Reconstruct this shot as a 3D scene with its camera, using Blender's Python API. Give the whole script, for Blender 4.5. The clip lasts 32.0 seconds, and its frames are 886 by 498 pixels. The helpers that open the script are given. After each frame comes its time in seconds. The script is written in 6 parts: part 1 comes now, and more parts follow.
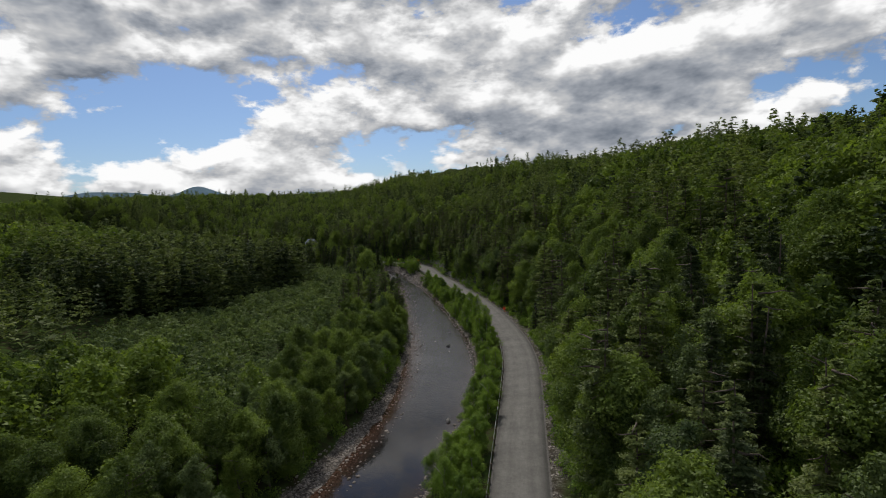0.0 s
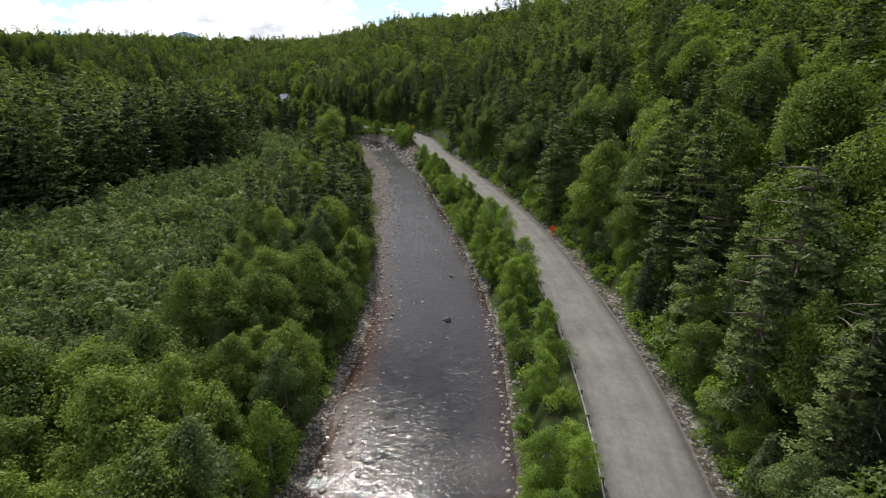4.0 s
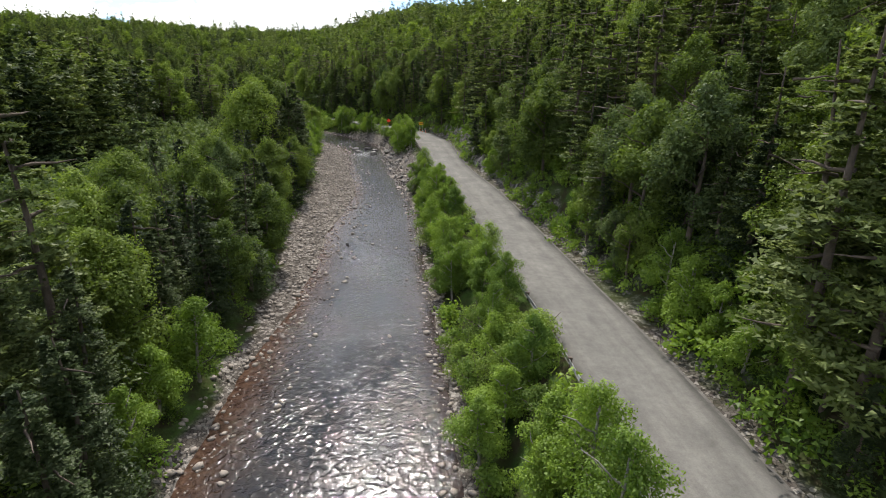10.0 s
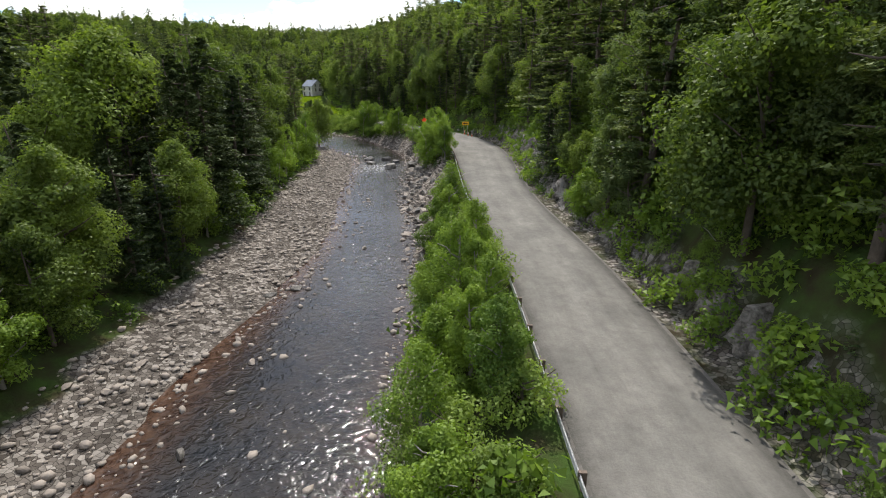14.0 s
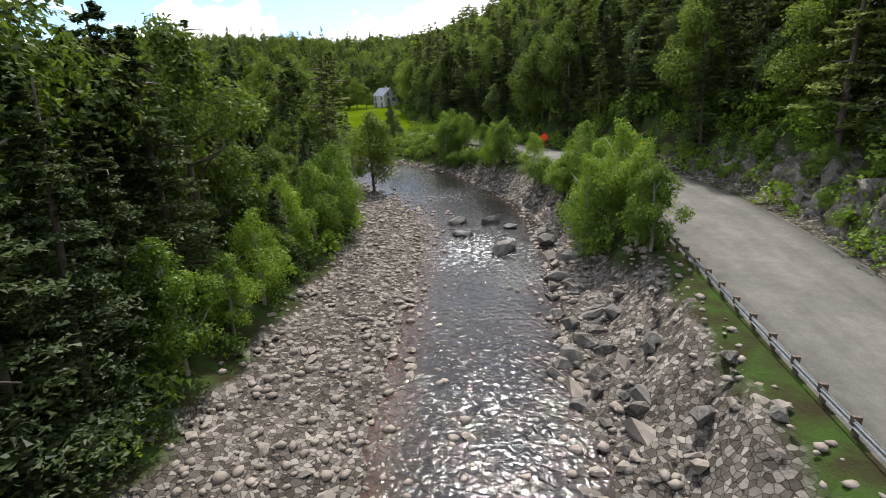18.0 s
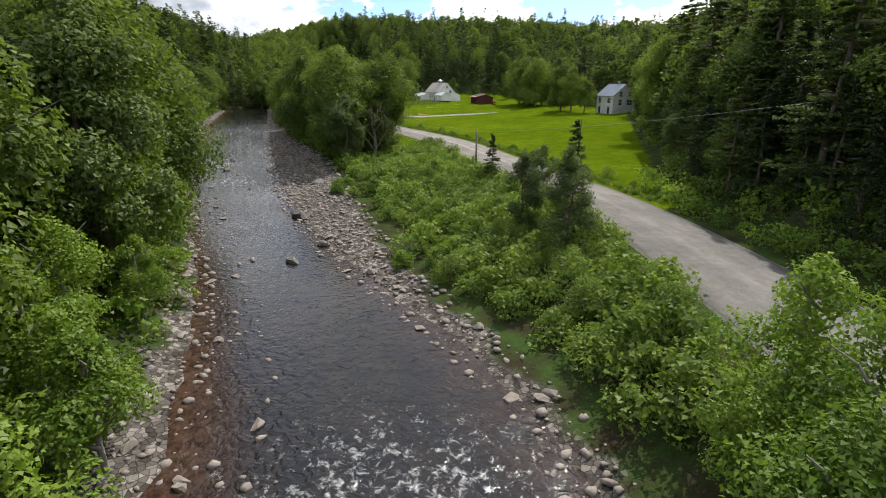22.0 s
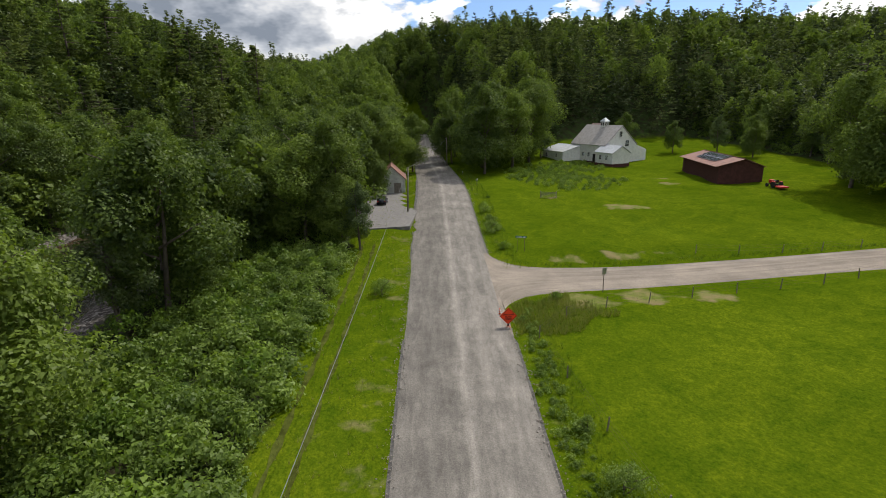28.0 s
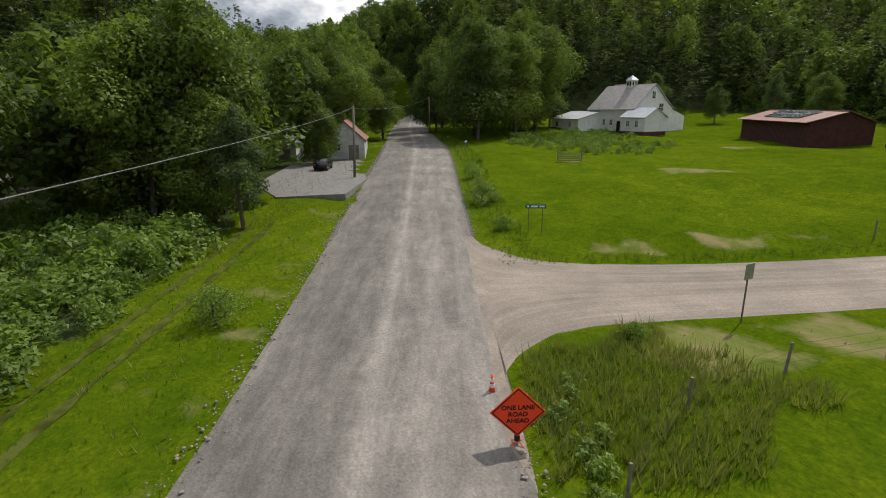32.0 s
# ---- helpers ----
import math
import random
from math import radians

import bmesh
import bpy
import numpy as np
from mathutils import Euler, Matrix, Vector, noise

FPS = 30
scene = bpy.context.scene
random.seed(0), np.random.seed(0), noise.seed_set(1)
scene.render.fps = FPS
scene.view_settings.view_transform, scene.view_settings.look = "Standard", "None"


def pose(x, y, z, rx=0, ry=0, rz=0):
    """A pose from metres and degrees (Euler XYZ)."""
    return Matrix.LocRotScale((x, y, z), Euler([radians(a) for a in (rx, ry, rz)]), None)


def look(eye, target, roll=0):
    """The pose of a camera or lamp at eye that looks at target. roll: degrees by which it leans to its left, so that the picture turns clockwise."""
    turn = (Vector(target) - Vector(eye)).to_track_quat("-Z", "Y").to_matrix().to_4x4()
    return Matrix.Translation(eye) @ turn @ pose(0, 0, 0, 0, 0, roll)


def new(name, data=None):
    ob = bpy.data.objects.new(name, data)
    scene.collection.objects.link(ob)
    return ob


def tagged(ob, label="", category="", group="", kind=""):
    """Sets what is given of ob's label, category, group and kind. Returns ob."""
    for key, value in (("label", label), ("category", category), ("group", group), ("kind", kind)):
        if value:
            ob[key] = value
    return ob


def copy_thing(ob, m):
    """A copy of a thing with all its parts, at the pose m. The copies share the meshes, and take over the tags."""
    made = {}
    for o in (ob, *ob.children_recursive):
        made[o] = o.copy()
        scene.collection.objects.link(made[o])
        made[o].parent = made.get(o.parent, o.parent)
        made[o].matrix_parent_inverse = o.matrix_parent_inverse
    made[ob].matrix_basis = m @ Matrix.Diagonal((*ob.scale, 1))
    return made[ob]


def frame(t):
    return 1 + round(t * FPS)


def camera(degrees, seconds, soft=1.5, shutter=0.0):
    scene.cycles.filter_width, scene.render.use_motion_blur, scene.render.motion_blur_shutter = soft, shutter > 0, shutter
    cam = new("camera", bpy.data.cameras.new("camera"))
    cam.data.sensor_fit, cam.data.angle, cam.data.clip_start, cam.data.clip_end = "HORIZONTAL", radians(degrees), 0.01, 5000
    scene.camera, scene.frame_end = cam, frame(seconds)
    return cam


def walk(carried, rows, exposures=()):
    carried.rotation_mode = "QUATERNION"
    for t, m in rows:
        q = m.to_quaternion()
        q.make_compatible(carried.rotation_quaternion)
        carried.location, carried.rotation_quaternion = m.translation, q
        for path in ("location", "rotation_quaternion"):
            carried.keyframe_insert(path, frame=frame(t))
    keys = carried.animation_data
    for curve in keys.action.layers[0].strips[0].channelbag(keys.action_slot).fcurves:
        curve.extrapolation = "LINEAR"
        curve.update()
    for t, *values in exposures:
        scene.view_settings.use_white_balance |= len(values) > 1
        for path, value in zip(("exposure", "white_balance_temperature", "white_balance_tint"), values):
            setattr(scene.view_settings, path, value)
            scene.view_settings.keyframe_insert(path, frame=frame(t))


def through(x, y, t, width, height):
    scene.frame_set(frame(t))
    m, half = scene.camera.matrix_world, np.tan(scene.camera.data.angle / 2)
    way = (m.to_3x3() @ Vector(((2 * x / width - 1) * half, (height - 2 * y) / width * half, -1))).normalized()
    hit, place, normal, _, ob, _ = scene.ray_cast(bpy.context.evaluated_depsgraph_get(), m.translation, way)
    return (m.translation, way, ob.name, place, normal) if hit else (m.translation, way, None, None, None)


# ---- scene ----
cam = camera(82.28, 32.0, soft=1.0)
PATH = [
    (0, (11.66, -80.39, 43.19), (10.566, -60.475, 41.645), -2.29),
    (0.5, (10.55, -68.81, 42.90), (9.316, -48.962, 40.810), -2.13),
    (1, (9.91, -56.99, 42.50), (8.426, -37.730, 37.328), -2.16),
    (1.5, (9.52, -44.67, 42.18), (8.028, -25.770, 35.816), -2.31),
    (2, (9.11, -32.94, 41.71), (7.711, -14.036, 35.328), -2.24),
    (2.5, (8.92, -21.70, 40.83), (7.562, -2.835, 34.338), -2.13),
    (3, (8.56, -11.17, 39.64), (7.124, 7.623, 32.951), -1.51),
    (3.5, (8.27, -1.96, 38.11), (6.812, 16.836, 31.421), -0.93),
    (5.5, (7.39, 30.58, 34.60), (6.393, 49.327, 27.706), -0.09),
    (6, (7.38, 38.06, 33.31), (6.465, 56.810, 26.409), -0.04),
    (6.5, (7.41, 45.07, 32.09), (6.511, 63.789, 25.098), -0.04),
    (7, (7.33, 51.78, 30.99), (6.471, 70.498, 23.994), -0.00),
    (7.5, (7.25, 58.08, 29.86), (6.432, 76.761, 22.767), -0.03),
    (8, (7.18, 63.96, 28.75), (6.133, 82.652, 21.701), -0.08),
    (8.5, (6.97, 69.93, 27.74), (5.507, 88.720, 21.050), 0.33),
    (9, (6.64, 76.17, 26.96), (4.689, 94.961, 20.398), 0.52),
    (9.5, (6.20, 82.45, 26.34), (3.973, 101.243, 19.855), 0.50),
    (10, (5.65, 89.36, 25.39), (3.260, 108.113, 18.867), 0.68),
    (10.5, (5.13, 96.04, 24.56), (2.585, 114.761, 18.012), 0.76),
    (11, (4.52, 102.58, 23.75), (1.816, 121.272, 17.166), 0.79),
    (11.5, (3.95, 109.02, 22.75), (1.098, 127.701, 16.190), 0.98),
    (12, (3.47, 115.73, 21.87), (0.440, 134.421, 15.430), 0.95),
    (12.5, (2.83, 122.44, 21.11), (-0.392, 141.124, 14.752), 0.91),
    (13, (2.07, 129.39, 20.45), (-1.446, 148.031, 14.105), 0.92),
    (13.5, (1.39, 136.24, 19.84), (-2.632, 154.774, 13.476), 0.63),
    (15.5, (-4.33, 160.21, 18.27), (-11.296, 177.917, 12.118), 1.28),
    (16, (-6.77, 167.39, 17.93), (-14.720, 184.700, 11.827), 2.22),
    (16.5, (-9.52, 174.46, 17.37), (-18.450, 191.333, 11.415), 1.80),
    (17, (-13.15, 181.42, 17.37), (-22.784, 197.890, 11.370), 1.54),
    (17.5, (-16.94, 188.09, 17.21), (-26.595, 204.556, 11.224), -0.02),
    (18, (-21.75, 194.70, 17.50), (-29.405, 212.152, 11.433), -3.04),
    (18.5, (-26.59, 202.09, 18.12), (-29.810, 220.830, 11.918), -6.82),
    (19, (-28.87, 210.38, 18.11), (-32.068, 229.119, 11.903), -1.66),
    (19.5, (-30.31, 219.19, 18.23), (-34.058, 237.772, 11.839), -0.12),
    (20, (-31.35, 228.31, 18.46), (-38.790, 245.659, 11.857), 1.36),
    (20.5, (-34.35, 240.31, 17.88), (-47.435, 254.122, 11.721), 11.20),
    (21, (-40.29, 253.19, 17.61), (-55.044, 265.259, 11.549), 7.22),
    (21.5, (-48.93, 262.43, 17.63), (-63.639, 274.513, 11.489), 2.53),
    (22, (-58.55, 271.13, 18.15), (-72.838, 283.704, 12.003), 0.26),
    (22.5, (-68.45, 279.83, 19.00), (-82.560, 292.612, 12.858), -0.60),
    (23, (-78.99, 288.44, 20.46), (-92.857, 301.525, 14.423), -0.95),
    (23.5, (-88.18, 297.30, 22.19), (-101.673, 310.811, 16.235), -1.91),
    (24, (-98.42, 305.81, 23.80), (-111.614, 319.879, 18.530), -2.13),
    (24.5, (-108.27, 314.11, 24.50), (-121.284, 328.601, 19.956), 0.18),
    (26.5, (-163.11, 347.30, 23.21), (-180.777, 355.049, 17.931), 0.71),
    (27, (-173.26, 352.92, 23.93), (-190.503, 361.550, 18.618), -0.26),
    (27.5, (-182.92, 358.02, 24.66), (-199.875, 367.173, 19.302), -0.56),
    (28, (-191.84, 362.73, 25.46), (-208.555, 372.316, 20.107), -1.27),
    (28.5, (-199.92, 367.27, 26.23), (-216.611, 376.894, 20.883), -1.78),
    (29, (-206.57, 371.44, 26.62), (-224.318, 379.588, 22.295), -14.19),
    (29.5, (-210.15, 374.69, 27.06), (-225.049, 386.916, 21.713), 0.18),
    (30, (-212.61, 376.73, 26.98), (-226.729, 389.823, 21.582), 0.62),
    (30.5, (-214.19, 378.47, 25.64), (-226.335, 393.477, 20.418), 4.96),
    (31, (-215.84, 379.88, 23.01), (-230.206, 392.683, 17.579), 3.17),
    (31.5, (-217.49, 380.79, 18.97), (-234.331, 390.137, 13.572), -0.68),
    (32, (-216.89, 381.48, 15.27), (-233.563, 391.121, 9.868), -0.88),
]
EXPOSURES = [(0.0, -1.0), (0.5, -0.9), (1.0, -0.5), (2.0, -0.25), (3.5, -0.05), (5.5, 0.22), (8.0, 0.32), (13.0, 0.38), (18.0, 0.38), (19.5, 0.58), (20.3, 0.6), (21.3, 0.32), (22.0, 0.18), (24.0, -0.05), (26.0, -0.25), (27.0, -0.38), (29.0, -0.36), (32.0, -0.36)]
walk(cam, [(t, look(eye, target, roll)) for t, eye, target, roll in PATH], EXPOSURES)

# ---- world, sun ----
SUN_AZ, SUN_EL = 16.0, 51.0      # degrees: azimuth to the left of +y, elevation
to_sun = Vector((-math.sin(radians(SUN_AZ)) * math.cos(radians(SUN_EL)), math.cos(radians(SUN_AZ)) * math.cos(radians(SUN_EL)), math.sin(radians(SUN_EL))))
sun = new("sun", bpy.data.lights.new("sun", "SUN"))
sun.data.energy, sun.data.angle, sun.data.color = 5.0, radians(0.6), (1.0, 0.94, 0.85)
sun.matrix_world = look((0, 0, 200), Vector((0, 0, 200)) - to_sun)


class Nodes:
    """A short way to write node trees."""

    def __init__(self, tree):
        self.t = tree
        tree.nodes.clear()

    def n(self, kind, **sets):
        node = self.t.nodes.new(kind)
        for key, value in sets.items():
            if key.startswith("i_"):
                node.inputs[int(key[2:])].default_value = value
            elif key == "blend_type":
                node.blend_type = value
            elif key == "operation":
                node.operation = value
            elif key == "data_type":
                node.data_type = value
            elif key == "attribute_name":
                node.attribute_name = value
            elif key == "sky_type":
                node.sky_type = value
            elif key == "feature":
                node.feature = value
        return node

    def link(self, a, b):
        self.t.links.new(a, b)

    def noise(self, coord, scale, detail=4.0, rough=0.55, distort=0.0):
        node = self.n("ShaderNodeTexNoise")
        node.inputs["Scale"].default_value, node.inputs["Detail"].default_value = scale, detail
        node.inputs["Roughness"].default_value, node.inputs["Distortion"].default_value = rough, distort
        if coord is not None:
            self.link(coord, node.inputs["Vector"])
        return node.outputs["Fac"]

    def ramp(self, value, *stops):
        node = self.n("ShaderNodeValToRGB")
        els = node.color_ramp.elements
        while len(els) < len(stops):
            els.new(0.5)
        for el, (at, col) in zip(els, stops):
            el.position = at
            el.color = (col, col, col, 1) if isinstance(col, (int, float)) else (*col, 1)
        self.link(value, node.inputs[0])
        return node.outputs["Color"]

    def math(self, op, a, b=None, clamp=False):
        node = self.n("ShaderNodeMath", operation=op)
        node.use_clamp = clamp
        for slot, v in ((0, a), (1, b)):
            if v is None:
                continue
            if isinstance(v, (int, float)):
                node.inputs[slot].default_value = v
            else:
                self.link(v, node.inputs[slot])
        return node.outputs[0]

    def mix(self, fac, a, b, mode="MIX"):
        node = self.n("ShaderNodeMix", data_type="RGBA", blend_type=mode)
        for slot, v in ((0, fac), (6, a), (7, b)):
            if isinstance(v, (int, float)):
                node.inputs[slot].default_value = v
            elif isinstance(v, tuple):
                node.inputs[slot].default_value = (*v, 1)
            else:
                self.link(v, node.inputs[slot])
        return node.outputs[2]


world = bpy.data.worlds.new("sky")
scene.world = world
world.use_nodes = True
W = Nodes(world.node_tree)
sky = W.n("ShaderNodeTexSky", sky_type="NISHITA")
sky.sun_disc, sky.sun_elevation, sky.sun_rotation, sky.altitude = False, radians(SUN_EL), radians(-SUN_AZ), 300
coords = W.n("ShaderNodeTexCoord")
parts = W.n("ShaderNodeSeparateXYZ")
W.link(coords.outputs["Generated"], parts.inputs[0])
# puffy clouds: their place by the direction, their light from the side that faces up


def puff(up, detail):
    """How thick the cloud is in a direction a little higher up."""
    v = W.n("ShaderNodeCombineXYZ")
    W.link(parts.outputs[0], v.inputs[0])
    W.link(parts.outputs[1], v.inputs[1])
    W.link(W.math("ADD", W.math("MULTIPLY", parts.outputs[2], 2.0), up), v.inputs[2])
    broad_, fine_ = W.noise(v.outputs[0], 2.3, 3, 0.5), W.noise(v.outputs[0], 8.5, detail, 0.6, 0.1)
    return W.math("ADD", W.math("MULTIPLY", broad_, 0.66), W.math("MULTIPLY", fine_, 0.34))


dense, above = puff(3.7, 9), puff(3.76, 4)
cover = W.ramp(dense, (0.45, 0.0), (0.475, 1.0))
lit = W.math("ADD", W.math("MULTIPLY", W.math("SUBTRACT", dense, above), 4.5), 0.66)
thick = W.math("MULTIPLY", W.math("SUBTRACT", dense, 0.52), 3.2)
body = W.math("SUBTRACT", lit, W.math("MAXIMUM", thick, 0.0), clamp=True)
cloud = W.ramp(body, (0.2, (0.3, 0.345, 0.42)), (0.45, (0.62, 0.66, 0.73)), (0.62, (0.97, 0.98, 1.0)), (0.85, (1.75, 1.75, 1.75)))
blue = W.mix(1.0, sky.outputs[0], (0.1, 0.122, 0.155), "MULTIPLY")
back = W.n("ShaderNodeBackground")
W.link(W.mix(cover, blue, cloud), back.inputs["Color"])
back.inputs["Strength"].default_value = 1.12
W.link(back.outputs[0], W.n("ShaderNodeOutputWorld").inputs[0])


# ---- materials ----
def material(name, build, rough=0.8, metal=0.0, spec=0.3):
    """build(N, coord) returns a colour socket or tuple, and optionally a height socket and its depth in metres."""
    m = bpy.data.materials.new(name)
    m.use_nodes = True
    N = Nodes(m.node_tree)
    out, bsdf = N.n("ShaderNodeOutputMaterial"), N.n("ShaderNodeBsdfPrincipled")
    N.link(bsdf.outputs[0], out.inputs[0])
    bsdf.inputs["Roughness"].default_value, bsdf.inputs["Metallic"].default_value = rough, metal
    bsdf.inputs["Specular IOR Level"].default_value = spec
    made = build(N, N.n("ShaderNodeTexCoord").outputs["Object"])
    colour, height, depth = made if len(made) == 3 and not isinstance(made[0], float) else (made, None, 0)
    if isinstance(colour, tuple):
        bsdf.inputs["Base Color"].default_value = (*colour, 1)
    else:
        N.link(colour, bsdf.inputs["Base Color"])
    if height is not None:
        bump = N.n("ShaderNodeBump")
        bump.inputs["Distance"].default_value, bump.inputs["Strength"].default_value = depth, 1.0
        N.link(height, bump.inputs["Height"])
        N.link(bump.outputs[0], bsdf.inputs["Normal"])
    return m


def worn(name, colour, dark=0.75, scale=3.0, rough=0.7, metal=0.0, spec=0.3, depth=0.01):
    """A surface of one colour with grain and blotches at two scales."""
    def build(N, co):
        a = N.ramp(N.noise(co, scale, 5), (0.3, dark), (0.7, 1.08))
        b = N.ramp(N.noise(co, scale * 9, 3), (0.3, 0.88), (0.7, 1.06))
        c = N.mix(1.0, N.mix(1.0, colour, a, "MULTIPLY"), b, "MULTIPLY")
        return c, N.noise(co, scale * 9, 3), depth
    return material(name, build, rough, metal, spec)


def leafy(name, low, high, through=0.35, lone=True):
    """Leaves: leaf by leaf and tree by tree from a low to a high tone, with light passing through.
    lone: each tree is an object; else the trees of a wood carry their tone with them."""
    m = bpy.data.materials.new(name)
    m.use_nodes = True
    N = Nodes(m.node_tree)
    geo = N.n("ShaderNodeNewGeometry")
    if lone:
        tone = N.n("ShaderNodeObjectInfo").outputs["Random"]
    else:
        tone = N.n("ShaderNodeAttribute", attribute_name="tone").outputs["Fac"]
    patch = N.noise(geo.outputs["Position"], 0.35, 3, 0.6)
    t = N.math("ADD", N.math("MULTIPLY", geo.outputs["Random Per Island"], 0.3), N.math("MULTIPLY", tone, 0.5))
    t = N.math("ADD", t, N.math("MULTIPLY", N.math("SUBTRACT", patch, 0.42), 1.0), clamp=True)
    colour = N.ramp(t, (0.05, low), (0.9, high))
    diffuse, trans, gloss = N.n("ShaderNodeBsdfDiffuse"), N.n("ShaderNodeBsdfTranslucent"), N.n("ShaderNodeBsdfGlossy")
    N.link(colour, diffuse.inputs[0])
    N.link(N.mix(1.0, colour, (1.15, 1.2, 0.6), "MULTIPLY"), trans.inputs[0])
    gloss.inputs["Roughness"].default_value = 0.5
    gloss.inputs[0].default_value = (0.5, 0.5, 0.5, 1)
    one, two = N.n("ShaderNodeMixShader"), N.n("ShaderNodeMixShader")
    one.inputs[0].default_value, two.inputs[0].default_value = through, 0.025
    N.link(diffuse.outputs[0], one.inputs[1])
    N.link(trans.outputs[0], one.inputs[2])
    N.link(one.outputs[0], two.inputs[1])
    N.link(gloss.outputs[0], two.inputs[2])
    N.link(two.outputs[0], N.n("ShaderNodeOutputMaterial").inputs[0])
    return m


TONES = {
    "broad_leaves": ((0.038, 0.066, 0.016), (0.185, 0.255, 0.042), 0.42), "grey_green_leaves": ((0.05, 0.082, 0.032), (0.155, 0.205, 0.065), 0.42),
    "pine_needles": ((0.045, 0.07, 0.028), (0.185, 0.228, 0.07), 0.36), "hemlock_needles": ((0.02, 0.035, 0.017), (0.083, 0.112, 0.04), 0.28),
    "shrub_leaves": ((0.06, 0.115, 0.016), (0.2, 0.295, 0.04), 0.43), "knotweed_leaves": ((0.075, 0.125, 0.024), (0.215, 0.3, 0.058), 0.45)}
LEAF, LEAF_DULL, NEEDLE, NEEDLE_DARK, SHRUB, WEED = [leafy(k, *v) for k, v in TONES.items()]
WOOD_LEAF, WOOD_DULL, WOOD_PINE, WOOD_HEMLOCK, WOOD_SHRUB, WOOD_WEED = [leafy("wood_" + k, *v, False) for k, v in TONES.items()]
BLADE = leafy("grass_blades", (0.05, 0.1, 0.006), (0.13, 0.19, 0.016), 0.4)
SEEDING = leafy("seeding_grass", (0.07, 0.11, 0.012), (0.2, 0.22, 0.05), 0.4)
DRY = leafy("dry_grass_blades", (0.14, 0.16, 0.04), (0.3, 0.28, 0.1), 0.3)
BARK = worn("bark", (0.13, 0.105, 0.085), 0.6, 1.5, 0.95, depth=0.04)
BARK_PALE = worn("pale_bark", (0.3, 0.28, 0.25), 0.6, 1.5, 0.95, depth=0.03)
STONE = worn("river_stone", (0.27, 0.235, 0.205), 0.6, 1.1, 0.85, depth=0.03)
BOULDER = worn("grey_boulder", (0.19, 0.178, 0.165), 0.35, 1.4, 0.7, depth=0.08)


def ledge_build(N, co):
    big, small = N.noise(co, 0.9, 8, 0.7, 0.6), N.noise(co, 4.5, 6, 0.7)
    # crevice shade painted in: colour darkens where the bump height is low
    c = N.ramp(big, (0.36, (0.055, 0.05, 0.043)), (0.47, (0.19, 0.175, 0.158)), (0.62, (0.38, 0.355, 0.33)))
    c = N.mix(1.0, c, N.ramp(small, (0.3, 0.6), (0.7, 1.15)), "MULTIPLY")
    return c, N.math("ADD", big, N.math("MULTIPLY", small, 0.25)), 0.7


LEDGE = material("broken_ledge_rock", ledge_build, 0.92, spec=0.2)
SHOULDER = worn("loose_shoulder_gravel", (0.12, 0.113, 0.104), 0.55, 2.5, 0.95, depth=0.03)
CONCRETE = worn("concrete", (0.42, 0.41, 0.39), 0.8, 2.0, 0.9)
STEEL = worn("galvanised_steel", (0.42, 0.43, 0.44), 0.7, 4.0, 0.45, 0.7, 0.4, 0.002)
RUST = worn("weathered_steel", (0.17, 0.13, 0.105), 0.6, 4.0, 0.75, 0.3, 0.3, 0.003)
WOOD_GREY = worn("weathered_wood", (0.2, 0.175, 0.145), 0.65, 2.5, 0.9, depth=0.01)
# far woods: the blue of distance haze is put into the base colour
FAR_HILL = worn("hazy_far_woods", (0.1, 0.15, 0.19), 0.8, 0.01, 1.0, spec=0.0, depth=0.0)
WHITE = worn("white_clapboard", (0.72, 0.72, 0.69), 0.88, 1.2, 0.7, depth=0.006)
WHITE_OLD = worn("weathered_white_board", (0.5, 0.5, 0.47), 0.72, 1.2, 0.8, depth=0.008)
RED_BOARD = worn("dark_red_board", (0.085, 0.032, 0.026), 0.6, 1.5, 0.85, depth=0.01)
RED_ROOF = worn("rusty_red_metal_roof", (0.26, 0.13, 0.1), 0.6, 0.9, 0.6, 0.1)
ROOF_GREY = worn("pale_grey_shingles", (0.36, 0.34, 0.32), 0.78, 1.0, 0.85, depth=0.015)
ROOF_METAL = worn("grey_metal_roof", (0.46, 0.48, 0.5), 0.8, 0.8, 0.45, 0.3)
ROOF_DARK = worn("blue_grey_slates", (0.16, 0.19, 0.24), 0.7, 1.4, 0.6, depth=0.012)
ROOF_PINK = worn("faded_red_shingles", (0.3, 0.2, 0.18), 0.75, 1.0, 0.85, depth=0.012)
DARK_GLASS = material("window_glass", lambda N, co: (0.015, 0.018, 0.022), 0.06, 0.0, 0.6)
SOLAR = material("solar_glass", lambda N, co: (0.02, 0.028, 0.05), 0.08, 0.0, 0.6)
BLACK = worn("black_rubber", (0.02, 0.02, 0.02), 0.7, 5.0, 0.85)
BLACK_PAINT = material("black_car_paint", lambda N, co: (0.012, 0.013, 0.016), 0.15, 0.3, 0.6)
ORANGE = worn("orange_vinyl", (0.88, 0.07, 0.02), 0.9, 1.5, 0.6, depth=0.002)
ORANGE_CONE = worn("orange_plastic", (0.8, 0.1, 0.02), 0.85, 3.0, 0.5, depth=0.002)
YELLOW = worn("yellow_sheeting", (0.8, 0.42, 0.01), 0.9, 3.0, 0.45, depth=0.001)
INK = material("black_ink", lambda N, co: (0.01, 0.01, 0.01), 0.6)
SIGN_GREEN = worn("green_sheeting", (0.01, 0.12, 0.08), 0.85, 3.0, 0.5, depth=0.001)
SIGN_WHITE = worn("white_sheeting", (0.75, 0.75, 0.74), 0.85, 3.0, 0.5, depth=0.001)
